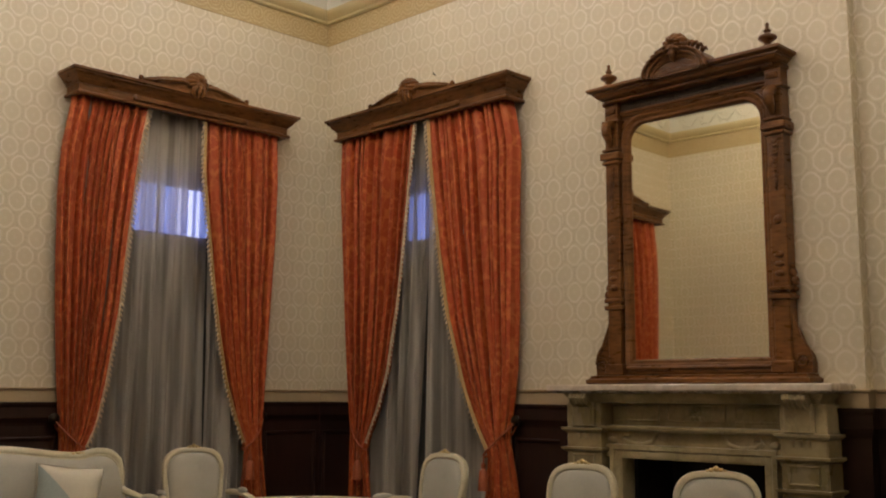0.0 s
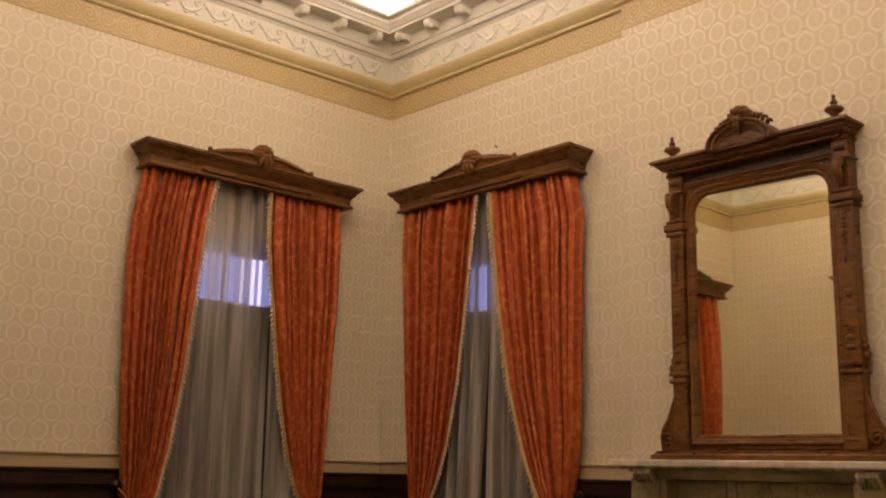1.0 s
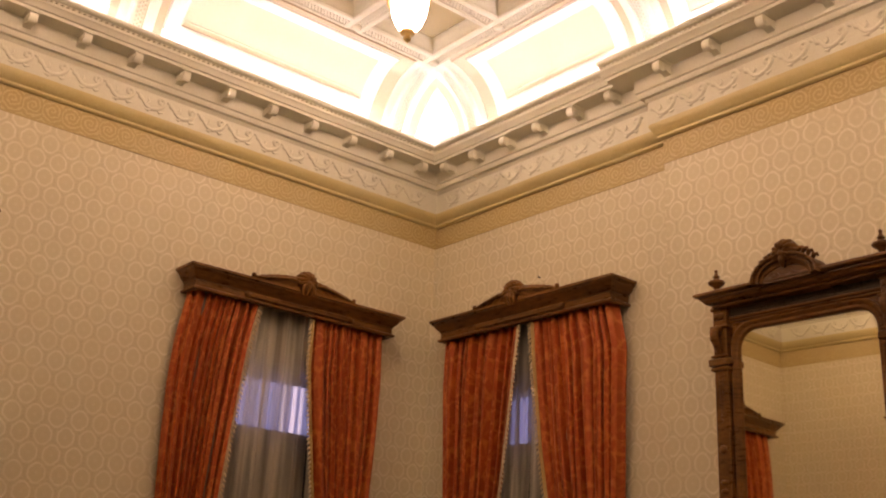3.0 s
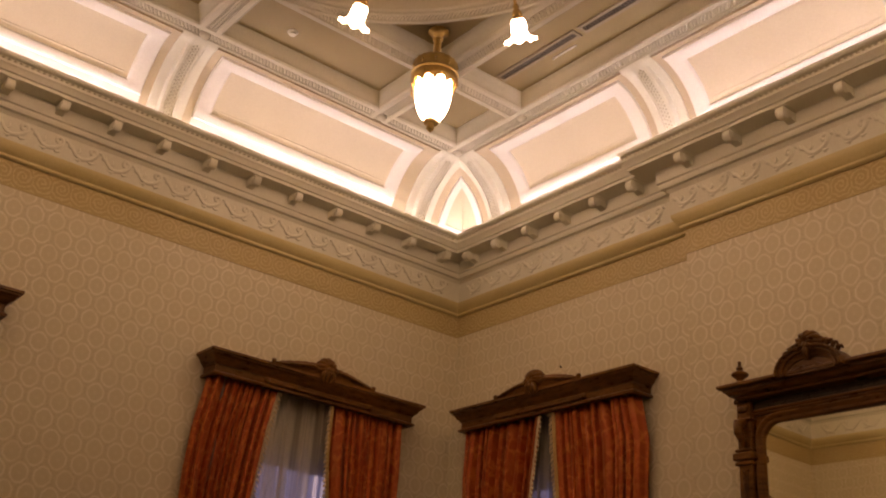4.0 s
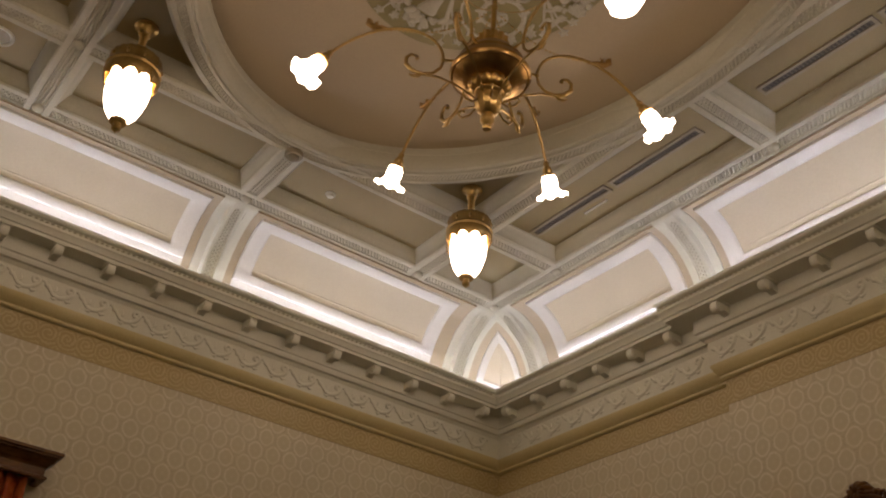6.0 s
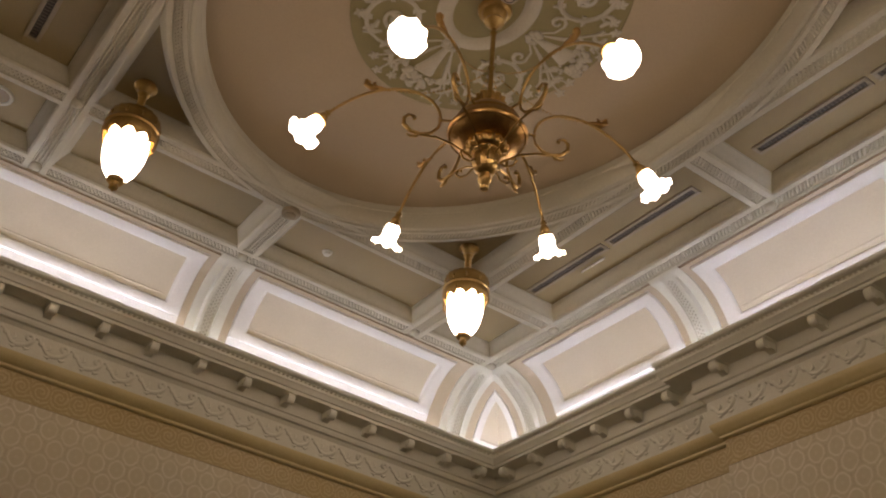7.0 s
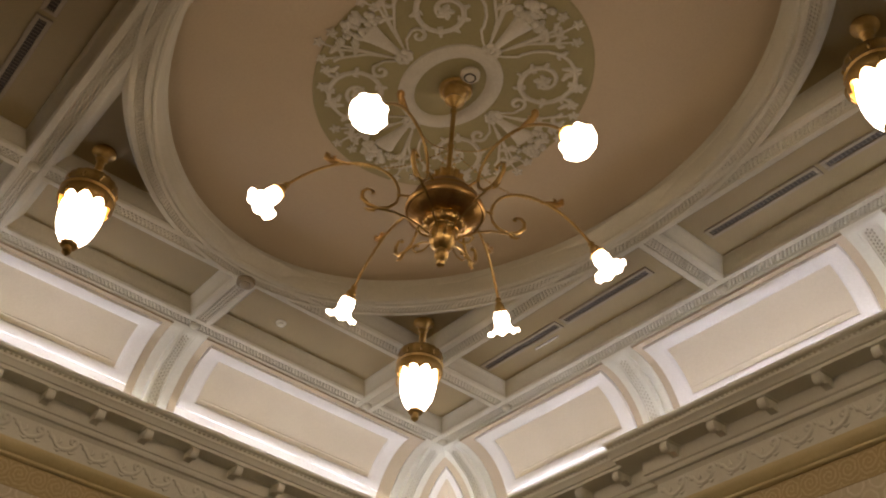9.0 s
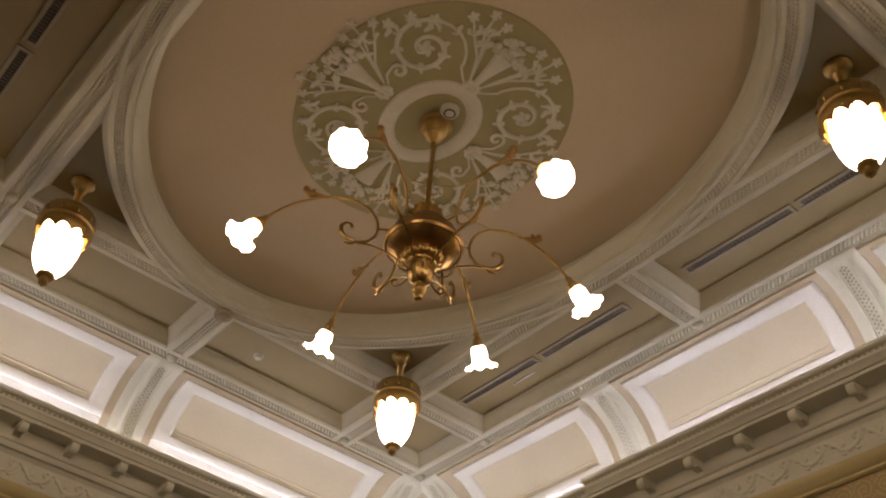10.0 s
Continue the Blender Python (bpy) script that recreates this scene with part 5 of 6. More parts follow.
for s in (-1, 1):
    bm = bmesh.new()
    lathe(bm, [(0.001, 0.0), (0.075, 0.0), (0.075, 0.012), (0.035, 0.02), (0.022, 0.032), (0.03, 0.045), (0.062, 0.062), (0.066, 0.072), (0.058, 0.082), (0.028, 0.09), (0.020, 0.10), (0.028, 0.11), (0.014, 0.125), (0.011, 0.14), (0.016, 0.148), (0.001, 0.16)], 18)
    bm.transform(Matrix.Translation((s * 0.62, -0.13, 2.115)) @ Matrix.Diagonal((0.92, 0.92, 1.18, 1)))
    mp_("finial", bm, "turned walnut urn finial", 50)


# ---- medallion in the middle of the ceiling ----
M["sage"] = surface("sage_green_paint", (0.245, 0.205, 0.083), (0.295, 0.25, 0.11), 0.6, big=2, fine=60, bump=0.05)
OVZ = PANEL + 0.085
M["relief"] = surface("relief_plaster", (0.44, 0.40, 0.295), (0.54, 0.50, 0.385), 0.6, big=3, fine=60, bump=0.06)
MA, MB = 1.04, 0.865
med = thing("ceiling_medallion", pose(CX, CY, OVZ), "oval sage green medallion with white plaster scrolls", "medallion")


def ell(a, b, k, n, z):
    t = 2 * math.pi * k / n
    return a * math.cos(t), b * math.sin(t), z


bm = bmesh.new()
quad_grid(bm, [[ell(MA * s, MB * s, k, 96, z) for k in range(96)] for s, z in ((1.0, 0.02), (1.0, -0.006), (0.99, -0.012), (0.3, -0.012), (0.02, -0.012))], close_v=True)
part("ground_plate", bm, M["sage"], med, "sage green ground")
bm = bmesh.new()
quad_grid(bm, [[ell(0.405 - w, 0.315 - w, k, 72, z) for k in range(72)] for w, z in ((0.0, -0.01), (0.01, -0.022), (0.05, -0.026), (0.10, -0.022), (0.115, -0.012))], close_v=True)
part("inner_ring", bm, M["relief"], med, "white plaster ring", 40)


def leafy(bm, pts, r0, r1, z=-0.02):
    """A plaster stem with a swelling towards its end."""
    n = len(pts)
    tube(bm, [(x, y, z) for x, y in pts], [r0 + (r1 - r0) * math.sin(math.pi * i / (n - 1)) for i in range(n)], 6)


def spiral(c, r, a0, turns, n=26, flip=1):
    return [(c[0] + r * (1 - 0.80 * k / n) * math.cos(a0 + flip * turns * 6.283 * k / n), c[1] + r * (1 - 0.80 * k / n) * math.sin(a0 + flip * turns * 6.283 * k / n)) for k in range(n + 1)]


def medallion_scrolls():
    rng = random.Random(11)
    bm = bmesh.new()
    sy = MB / MA
    for q in range(4):
        sx, sg = (1, 1, -1, -1)[q], (1, -1, 1, -1)[q]

        def put(pts, r0, r1):
            leafy(bm, [(sx * x, sg * y * sy) for x, y in pts], r0, r1)

        def leaf(x, y, a, ln, w):
            tip = (x + ln * math.cos(a), y + ln * math.sin(a))
            m1 = (x + ln * 0.5 * math.cos(a) - 0.2 * ln * math.sin(a), y + ln * 0.5 * math.sin(a) + 0.2 * ln * math.cos(a))
            put([(x, y), m1, tip], w * 0.5, w)

        def blossom(x, y, r):
            ball(bm, (sx * x, sg * y * sy, -0.022), r * 0.55, 6, (1, 1, 0.6))
            for k in range(5):
                leaf(x, y, k * 1.2566 + x, r * 1.5, r * 0.5)
        # one large scroll on the diagonal, springing from the long axis
        c = (0.455, 0.45)
        turn = [(c[0] + 0.285 * (1 - 0.86 * (k / 34) ** 0.85) * math.cos(radians(-75) + 1.75 * 6.283 * k / 34),
                 c[1] + 0.285 * (1 - 0.86 * (k / 34) ** 0.85) * math.sin(radians(-75) + 1.75 * 6.283 * k / 34)) for k in range(35)]
        put([(0.40, 0.03), (0.44, 0.10), (0.50, 0.17)] + turn, 0.007, 0.018)
        for k in range(3, 22, 2):
            x, y = turn[k]
            a = math.atan2(y - c[1], x - c[0])
            leaf(x, y, a + 0.8, 0.058, 0.017)
            if k % 4 == 3:
                leaf(x, y, a + 2.6, 0.05, 0.014)
        for k in range(5):
            leaf(c[0], c[1], k * 1.2566 + 0.3, 0.062, 0.022)
        ball(bm, (sx * c[0], sg * c[1] * sy, -0.026), 0.034, 8, (1, 1, 0.6))
        # side stem with three blossoms along each cornucopia
        for flip in (0, 1):
            def w(x, y):
                return (y, x) if flip else (x, y)
            for p1, p2, p3 in (((0.62, 0.12), (0.80, 0.20), (0.92, 0.16)), ((0.62, 0.12), (0.80, 0.24), (0.94, 0.28)), ((0.62, 0.14), (0.74, 0.28), (0.84, 0.38))):
                put([w(0.44, 0.04), w(*p1), w(*p2), w(*p3)], 0.005, 0.011)
                blossom(*w(*p3), 0.027)
                x, y = w(*p2)
                for da in (-0.9, 0.9):
                    leaf(x, y, math.atan2(y, x) + da, 0.07, 0.018)
                x, y = w((p1[0] + p2[0]) / 2, (p1[1] + p2[1]) / 2)
                leaf(x, y, math.atan2(y, x) + (0.9 if flip else -0.7), 0.08, 0.02)
        # small scroll from the short axis, and a flower between scroll and rim
        put([(0.05, 0.42), (0.12, 0.50), (0.20, 0.52)] + spiral((0.20, 0.46), 0.06, 1.57, 1.1, 12, -1), 0.007, 0.014)
        for a, r in ((50, 0.90), (41, 0.86), (60, 0.88)):
            x, y = r * math.cos(radians(a)), r * math.sin(radians(a))
            blossom(x, y, 0.028)
            leaf(x, y, radians(a + 150), 0.10, 0.02)
            leaf(x, y, radians(a - 150), 0.10, 0.02)
    # horns of plenty on the axes
    for k in range(4):
        ux, uy = ((1, 0), (0, 1), (-1, 0), (0, -1))[k]

        def on(r, side, z):
            return (ux * r - uy * side) * 1.0, (uy * r + ux * side) * sy, z
        prof = [(0.40, 0.018), (0.46, 0.024), (0.54, 0.036), (0.62, 0.052), (0.69, 0.070), (0.725, 0.082), (0.745, 0.08)]
        quad_grid(bm, [[on(r, w * math.cos(math.pi * j / 8), -0.012 - (0.012 + w * 0.35) * math.sin(math.pi * j / 8)) for j in range(9)] for r, w in prof])
        for j in range(7):
            a = j * 0.9
            x, y, z = on(0.42 + 0.04 * math.cos(a), 0.045 * math.sin(a), -0.022)
            ball(bm, (x, y, z), 0.026, 7, (1, 1, 0.6))
        for j in range(44):
            r, t = rng.uniform(0.74, 0.91), rng.uniform(-1, 1)
            x, y, z = on(r, t * (0.13 - 0.5 * abs(r - 0.80)), -0.028)
            ball(bm, (x, y, z), rng.uniform(0.014, 0.030), 7, (1, 1, 0.8))
    bm.transform(Matrix.Diagonal((1.0, 1.115, 0.75, 1)))
    return bm


tagged(part("plaster_relief", medallion_scrolls(), M["relief"], med, "white plaster acanthus scrolls and fruit baskets", 60), kind="stuff")

# ---- chandelier ----
M["soft_brass"] = surface("lacquered_brass", (0.43, 0.285, 0.10), (0.55, 0.375, 0.145), 0.32, 1.0, big=5, fine=50, bump=0.0, gloss_var=0.02)
M["bowl_bronze"] = surface("reddish_bronze", (0.36, 0.21, 0.07), (0.50, 0.32, 0.12), 0.34, 1.0, big=5, fine=50, bump=0.0, gloss_var=0.03)
chan = thing("chandelier", pose(CX + 0.02, CY + 0.035, OVZ), "six-arm brass chandelier with lit tulip glass shades", "chandelier")
Z = lambda z: z - OVZ


def cp(name, bm, parent=None, label="", smooth=45, mat_key="soft_brass"):
    return part(name, bm, M[mat_key], parent or chan, label, smooth)


bm = bmesh.new()
lathe(bm, [(0.001, 0.0), (0.10, -0.014), (0.115, -0.03), (0.108, -0.05), (0.085, -0.06), (0.08, -0.10), (0.06, -0.125), (0.065, -0.14), (0.04, -0.16), (0.022, -0.20), (0.001, -0.20)], 28)
cp("canopy", bm)
bm = bmesh.new()
tube(bm, [(0, 0, Z(6.52)), (0, 0, Z(5.74))], 0.016, 14)
for z in (6.42, 6.1, 5.9):
    lathe(bm, [(0.016, 0.02), (0.024, 0.0), (0.016, -0.02)], 14, (0, 0, Z(z)))
cp("stem", bm)
bm = bmesh.new()
lathe(bm, [(0.015, Z(5.780)), (0.075, Z(5.780)), (0.085, Z(5.770)), (0.080, Z(5.755)), (0.095, Z(5.730)), (0.137, Z(5.715)), (0.142, Z(5.705)), (0.158, Z(5.680)), (0.194, Z(5.640)), (0.206, Z(5.625)), (0.206, Z(5.610)), (0.216, Z(5.595)), (0.237, Z(5.555)), (0.244, Z(5.540)), (0.242, Z(5.525)), (0.231, Z(5.515)),
           (0.223, Z(5.518)), (0.200, Z(5.495)), (0.168, Z(5.475)), (0.137, Z(5.462)), (0.090, Z(5.455)), (0.001, Z(5.455))], 96, wave=lambda a, i: 1 + (0.012 * math.cos(32 * a) if 16 <= i < 20 else 0))
bowl = cp("bowl", bm, label="fluted reddish bronze bowl", mat_key="bowl_bronze")
bm = bmesh.new()
lathe(bm, [(0.07, Z(5.735)), (0.088, Z(5.745)), (0.098, Z(5.775)), (0.092, Z(5.80)), (0.098, Z(5.822)), (0.085, Z(5.818)), (0.07, Z(5.78))], 72, wave=lambda a, i: 1 + (0.07 * math.cos(12 * a) if 0 < i < 6 else 0))
cp("leaf_crown", bm, bowl)
bm = bmesh.new()
lathe(bm, [(0.085, Z(5.48)), (0.098, Z(5.46)), (0.10, Z(5.42)), (0.088, Z(5.395)), (0.092, Z(5.385)), (0.086, Z(5.375)), (0.078, Z(5.37)), (0.080, Z(5.345)), (0.078, Z(5.31)), (0.066, Z(5.275)), (0.048, Z(5.25)), (0.034, Z(5.24)), (0.032, Z(5.225)), (0.042, Z(5.21)), (0.040, Z(5.185)), (0.026, Z(5.165)), (0.02, Z(5.155)), (0.028, Z(5.145)), (0.024, Z(5.13)), (0.001, Z(5.125))], 36, wave=lambda a, i: 1 + (0.05 * math.cos(12 * a) if i in (7, 8, 9) else 0))
cp("lower_finial", bm, label="ribbed brass bottom finial")
bm = bmesh.new()
lathe(bm, [(0.08, Z(5.475)), (0.105, Z(5.472)), (0.124, Z(5.455)), (0.128, Z(5.43)), (0.116, Z(5.408)), (0.09, Z(5.398)), (0.07, Z(5.40))], 96, wave=lambda a, i: 1 + (0.05 * math.cos(16 * a) if 0 < i < 5 else 0))
cp("gadroon_ring", bm, bowl)


def shade_mesh():
    """Tulip shade, axis along local -z, neck at the origin."""
    bm = bmesh.new()
    prof = [(0.030, 0.0), (0.048, -0.012), (0.060, -0.04), (0.062, -0.075), (0.060, -0.11), (0.072, -0.14), (0.098, -0.163), (0.126, -0.174)]
    rows = []
    n = 48
    for i, (r, z) in enumerate(prof):
        f = max(0, (i - 3) / 4)
        row = []
        for k in range(n):
            a = 2 * math.pi * k / n
            row.append((r * (1 + 0.04 * f * math.cos(8 * a)) * math.cos(a), r * (1 + 0.04 * f * math.cos(8 * a)) * math.sin(a), z + 0.013 * f * f * math.cos(8 * a)))
        rows.append(row)
    inner = [[(x * 0.93, y * 0.93, z + 0.004) for x, y, z in row] for row in reversed(rows)]
    vs = quad_grid(bm, rows + inner, close_v=True)
    ball(bm, (0, 0, -0.09), 0.04, 10, (1, 1, 1.4))
    return finish("shade", bm, M["lamp"], 60)


shade_me = shade_mesh()
# the arms are a little uneven, as hung
ARMS = [(1.95, 1.03), (64.2, 0.985), (117.5, 0.965), (178.2, 1.05), (241.4, 1.02), (298.3, 0.965)]
for turned, reach in ARMS:
    a = radians(turned)
    c, s = math.cos(a), math.sin(a)

    def at(r, z, side=0.0):
        r = r * (1 + (reach - 1) * min(1.0, r))
        return r * c - side * s, r * s + side * c, Z(z)
    bm = bmesh.new()
    tube(bm, [at(0.17, 5.62), at(0.285, 5.607)], 0.008, 8)
    ball(bm, at(0.285, 5.607), 0.015, 8)
    arm_pts = bez(at(0.285, 5.607), at(0.285, 5.69), at(0.34, 5.80), at(0.49, 5.81), 9) + bez(at(0.49, 5.81), at(0.66, 5.82), at(0.82, 5.69), at(0.935, 5.53), 12)[1:]
    tube(bm, arm_pts, 0.0095, 8)
    arm = cp("arm", bm, smooth=60)
    bm = bmesh.new()
    # curled leaf on the back of the arm
    tube(bm, [at(0.60, 5.785), at(0.66, 5.795), at(0.71, 5.79), at(0.745, 5.81), at(0.735, 5.83)], [0.006, 0.014, 0.021, 0.018, 0.026], 7)
    tube(bm, [at(0.68, 5.795), at(0.70, 5.825), at(0.685, 5.84)], [0.008, 0.012, 0.004], 6)
    cp("leaf_curl", bm, arm, smooth=60, mat_key="bowl_bronze")
    bm = bmesh.new()
    # fine chain from the stem to the leaf, drawn as a sagging strand of links
    p0, p1 = Vector(at(0.03, 6.05)), Vector(at(0.66, 5.80))
    links = 26
    for j in range(links):
        t = (j + 0.5) / links
        p = p0.lerp(p1, t) + Vector((0, 0, -0.10 * math.sin(math.pi * t)))
        q = p0.lerp(p1, t + 0.6 / links) + Vector((0, 0, -0.10 * math.sin(math.pi * min(1, t + 0.6 / links))))
        tube(bm, [p, q], 0.0042, 4)
    cp("chain", bm, arm, smooth=None)
    # lower scroll under the arm, tied back to the neck by a thin rod
    bm = bmesh.new()
    pts = [(0.285, 5.60), (0.295, 5.545), (0.335, 5.495), (0.395, 5.475), (0.455, 5.49), (0.497, 5.535), (0.50, 5.585), (0.475, 5.615), (0.445, 5.61), (0.437, 5.59)]
    tube(bm, [at(r, z) for r, z in pts], [0.007, 0.009, 0.010, 0.012, 0.014, 0.014, 0.012, 0.010, 0.009, 0.014], 7)
    tube(bm, [at(r, z) for r, z in ((0.40, 5.478), (0.42, 5.455), (0.45, 5.45), (0.475, 5.462))], [0.006, 0.012, 0.010, 0.004], 6)
    tube(bm, [at(r, z) for r, z in ((0.40, 5.472), (0.30, 5.468), (0.20, 5.43), (0.12, 5.375), (0.085, 5.35))], 0.007, 6)
    cp("lower_scroll", bm, smooth=60)
    b = a + math.pi / 6
    c2, s2 = math.cos(b), math.sin(b)
    bm = bmesh.new()
    pts = [(0.07, 5.32), (0.12, 5.27), (0.165, 5.265), (0.19, 5.295), (0.175, 5.32), (0.155, 5.31)]
    tube(bm, [(r * c2, r * s2, Z(z)) for r, z in pts], [0.005, 0.006, 0.007, 0.007, 0.007, 0.009], 6)
    cp("small_scroll", bm, smooth=60)
    bm = bmesh.new()
    sock = Matrix.Translation(at(0.935, 5.53)) @ Matrix.Rotation(a, 4, "Z") @ Matrix.Rotation(radians(-33), 4, "Y")
    lathe(bm, [(0.001, 0.02), (0.014, 0.018), (0.022, 0.0), (0.016, -0.012), (0.028, -0.03), (0.034, -0.05), (0.03, -0.062), (0.05, -0.07), (0.05, -0.078), (0.001, -0.078)], 16)
    bm.transform(sock)
    cp("socket", bm, arm)
    sh = new("shade", shade_me)
    sh.parent, sh.matrix_basis = chan, sock @ Matrix.Translation((0, 0, -0.07)) @ Matrix.Scale(0.84, 4)
    tagged(sh, "lit frosted tulip glass shade")

# ---- pendant lamps ----
pend = thing("pendant_lamp", pose(CX - 2.125, CY + 1.485, PANEL), "egg-shaped lit glass pendant lamp in brass mount", "pendant lamp", "corner pendant lamps")


def pp(name, bm, label="", smooth=45, mat_key="soft_brass", parent=None):
    return part(name, bm, M[mat_key], parent or pend, label, smooth)


def Q(z):
    return z - PANEL


bm = bmesh.new()
lathe(bm, [(0.001, 0.0), (0.085, -0.004), (0.088, -0.016), (0.06, -0.03), (0.045, -0.055), (0.038, -0.075), (0.045, -0.085), (0.03, -0.10), (0.001, -0.10)], 24)
pp("ceiling_canopy", bm)
bm = bmesh.new()
prof = [(0.016, Q(6.50))]
for k in range(11):
    z = 6.49 - 0.02 * k
    prof += [(0.030, Q(z)), (0.018, Q(z - 0.01))]
lathe(bm, prof, 14)
pp("twisted_stem", bm)
bm = bmesh.new()
lathe(bm, [(0.016, Q(6.29)), (0.06, Q(6.283)), (0.12, Q(6.275)), (0.165, Q(6.262)), (0.181, Q(6.245)), (0.184, Q(6.21)), (0.182, Q(6.168)), (0.188, Q(6.158)), (0.196, Q(6.138)), (0.186, Q(6.122)), (0.194, Q(6.095)), (0.19, Q(6.06)), (0.180, Q(6.045)), (0.174, Q(6.075)), (0.165, Q(6.19)), (0.02, Q(6.26))], 60, wave=lambda a, i: 1 + (0.02 * math.cos(20 * a) if 1 < i < 6 else 0.012 * math.cos(30 * a) if 7 < i < 12 else 0))
crown = pp("crown", bm, "brass crown with leaf edge")
for k in range(10):
    a = k * math.pi / 5
    bm = bmesh.new()
    c, s = math.cos(a), math.sin(a)
    w = 0.055
    pts = [(-w, 6.07), (-w * 0.8, 6.045), (-w * 0.35, 6.03), (0, 6.005), (w * 0.35, 6.03), (w * 0.8, 6.045), (w, 6.07)]
    rad = lambda z: 0.188 - 0.30 * (6.07 - z)      # the leaves lean in to the glass
    fr = [bm.verts.new((rad(z) * c - x * s, rad(z) * s + x * c, Q(z))) for x, z in pts]
    bk = [bm.verts.new(((rad(z) - 0.007) * c - x * s, (rad(z) - 0.007) * s + x * c, Q(z))) for x, z in pts]
    bm.faces.new(fr)
    bm.faces.new(bk)
    for i in range(7):
        bm.faces.new((fr[i], fr[(i + 1) % 7], bk[(i + 1) % 7], bk[i]))
    pp("crown_leaf", bm, smooth=None, parent=crown)
    bm = bmesh.new()
    tube(bm, [(r * c, r * s, Q(z)) for r, z in ((0.165, 6.225), (0.182, 6.205), (0.188, 6.185), (0.18, 6.17))], [0.005, 0.010, 0.009, 0.005], 6)
    pp("crown_curl", bm, parent=crown)
bm = bmesh.new()
egg = [(0.138, 6.10), (0.147, 6.05), (0.150, 5.985), (0.146, 5.92), (0.133, 5.85), (0.111, 5.785), (0.08, 5.735), (0.048, 5.70), (0.001, 5.685)]
lathe(bm, [(r, Q(z)) for r, z in egg], 32)
pp("glass_egg", bm, "lit white glass egg", 60, "lamp")
for k in range(4):
    a = k * math.pi / 2 + 0.5
    bm = bmesh.new()
    c, s = math.cos(a), math.sin(a)
    tube(bm, [(r * c, r * s, Q(z)) for r, z in ((0.192, 6.08), (0.202, 6.03), (0.192, 5.98), (0.165, 5.95))], [0.005, 0.005, 0.005, 0.004], 6)
    pp("clasp", bm)
bm = bmesh.new()
lathe(bm, [(0.001, Q(5.72)), (0.05, Q(5.716)), (0.062, Q(5.704)), (0.055, Q(5.685)), (0.03, Q(5.678)), (0.024, Q(5.66)), (0.032, Q(5.647)), (0.030, Q(5.628)), (0.016, Q(5.617)), (0.001, Q(5.60))], 18, wave=lambda a, i: 1 + (0.06 * math.cos(9 * a) if i in (1, 2, 3) else 0))
pp("bottom_finial", bm, "dark brass bottom finial")
for x, y in ((CX - 2.125, CY - 1.485), (CX + 2.125, CY + 1.485), (CX + 2.125, CY - 1.485)):
    copy_thing(pend, pose(x, y, PANEL))

# ---- vents, sprinkler, detector, loudspeaker, camera dome ----
M["vent"] = surface("vent_white", (0.28, 0.228, 0.14), (0.33, 0.272, 0.175), 0.5)
M["slat"] = surface("vent_slat", (0.10, 0.083, 0.056), (0.14, 0.115, 0.08), 0.5)
M["dark"] = surface("vent_dark", (0.045, 0.036, 0.024), (0.06, 0.048, 0.033), 0.8)


def vent(x0, x1, y, m=None):
    """A slot diffuser let into a panel; along x, or turned by m."""
    ln = x1 - x0
    th = thing("air_vent", m or pose((x0 + x1) / 2, y, PANEL), "long slotted air vent let into a ceiling panel", "air vent", "ceiling air vents")
    bm = bmesh.new()
    h, w = ln / 2, 0.026
    for lo, hi in (((-h - 0.03, -w - 0.03, -0.012), (h + 0.03, -w, 0.004)), ((-h - 0.03, w, -0.012), (h + 0.03, w + 0.03, 0.004)), ((-h - 0.03, -w, -0.012), (-h, w, 0.004)), ((h, -w, -0.012), (h + 0.03, w, 0.004))):
        box(bm, lo, hi, 0.003)
    part("vent_frame", bm, M["vent"], th)
    bm = bmesh.new()
    box(bm, (-h, -w, -0.003), (h, w, 0.002))
    part("backing", bm, M["dark"], th, "dark slot")
    bm = bmesh.new()
    box(bm, (-0.004, -w, -0.006), (0.004, w, -0.002))
    me = finish("slat", bm, M["slat"])
    n = int(ln / 0.032)
    for k in range(n):
        ob = new("slat", me)
        ob.parent, ob.matrix_basis = th, pose(-h + ln * (k + 0.5) / n, 0, 0)
    return th


for x in (1.85, 2.86, 4.40, 5.40):
    vent(x, x + 0.90, -1.15)
    vent(x + 0.08, x + 0.98, -5.775)
# added white bar that stands in for a streak of glare on the panel
bar = thing("glare_bar", pose(2.51, -1.035, PANEL), "thin white bar added for a bright streak beside an air vent", "cover strip")
bm = bmesh.new()
box(bm, (-0.14, -0.006, -0.014), (0.14, 0.006, 0.002), 0.003)
part("strip", bm, M["white"], bar)


def small_round(name, p, prof, label, cat, key="vent"):
    th = thing(name, pose(*p), label, cat)
    bm = bmesh.new()
    lathe(bm, prof, 20)
    part("body", bm, M[key], th, "", 45)
    return th


small_round("sprinkler", (1.102, -2.867, PANEL), [(0.001, 0.002), (0.045, 0.0), (0.045, -0.008), (0.03, -0.016), (0.03, -0.03), (0.001, -0.034)], "small white fire sprinkler cover on the ceiling", "sprinkler", "cream")
sp = small_round("smoke_detector", (4.29, -3.44, OVZ - 0.012), [(0.001, 0.0), (0.065, 0.0), (0.065, -0.02), (0.055, -0.035), (0.03, -0.042), (0.001, -0.042)], "white smoke detector beside the chandelier canopy", "smoke detector", "relief")
bm = bmesh.new()
lathe(bm, [(0.03, -0.043), (0.036, -0.0435), (0.042, -0.040)], 20)
part("sensor_slot", bm, M["dark"], sp, "dark sensor slot")
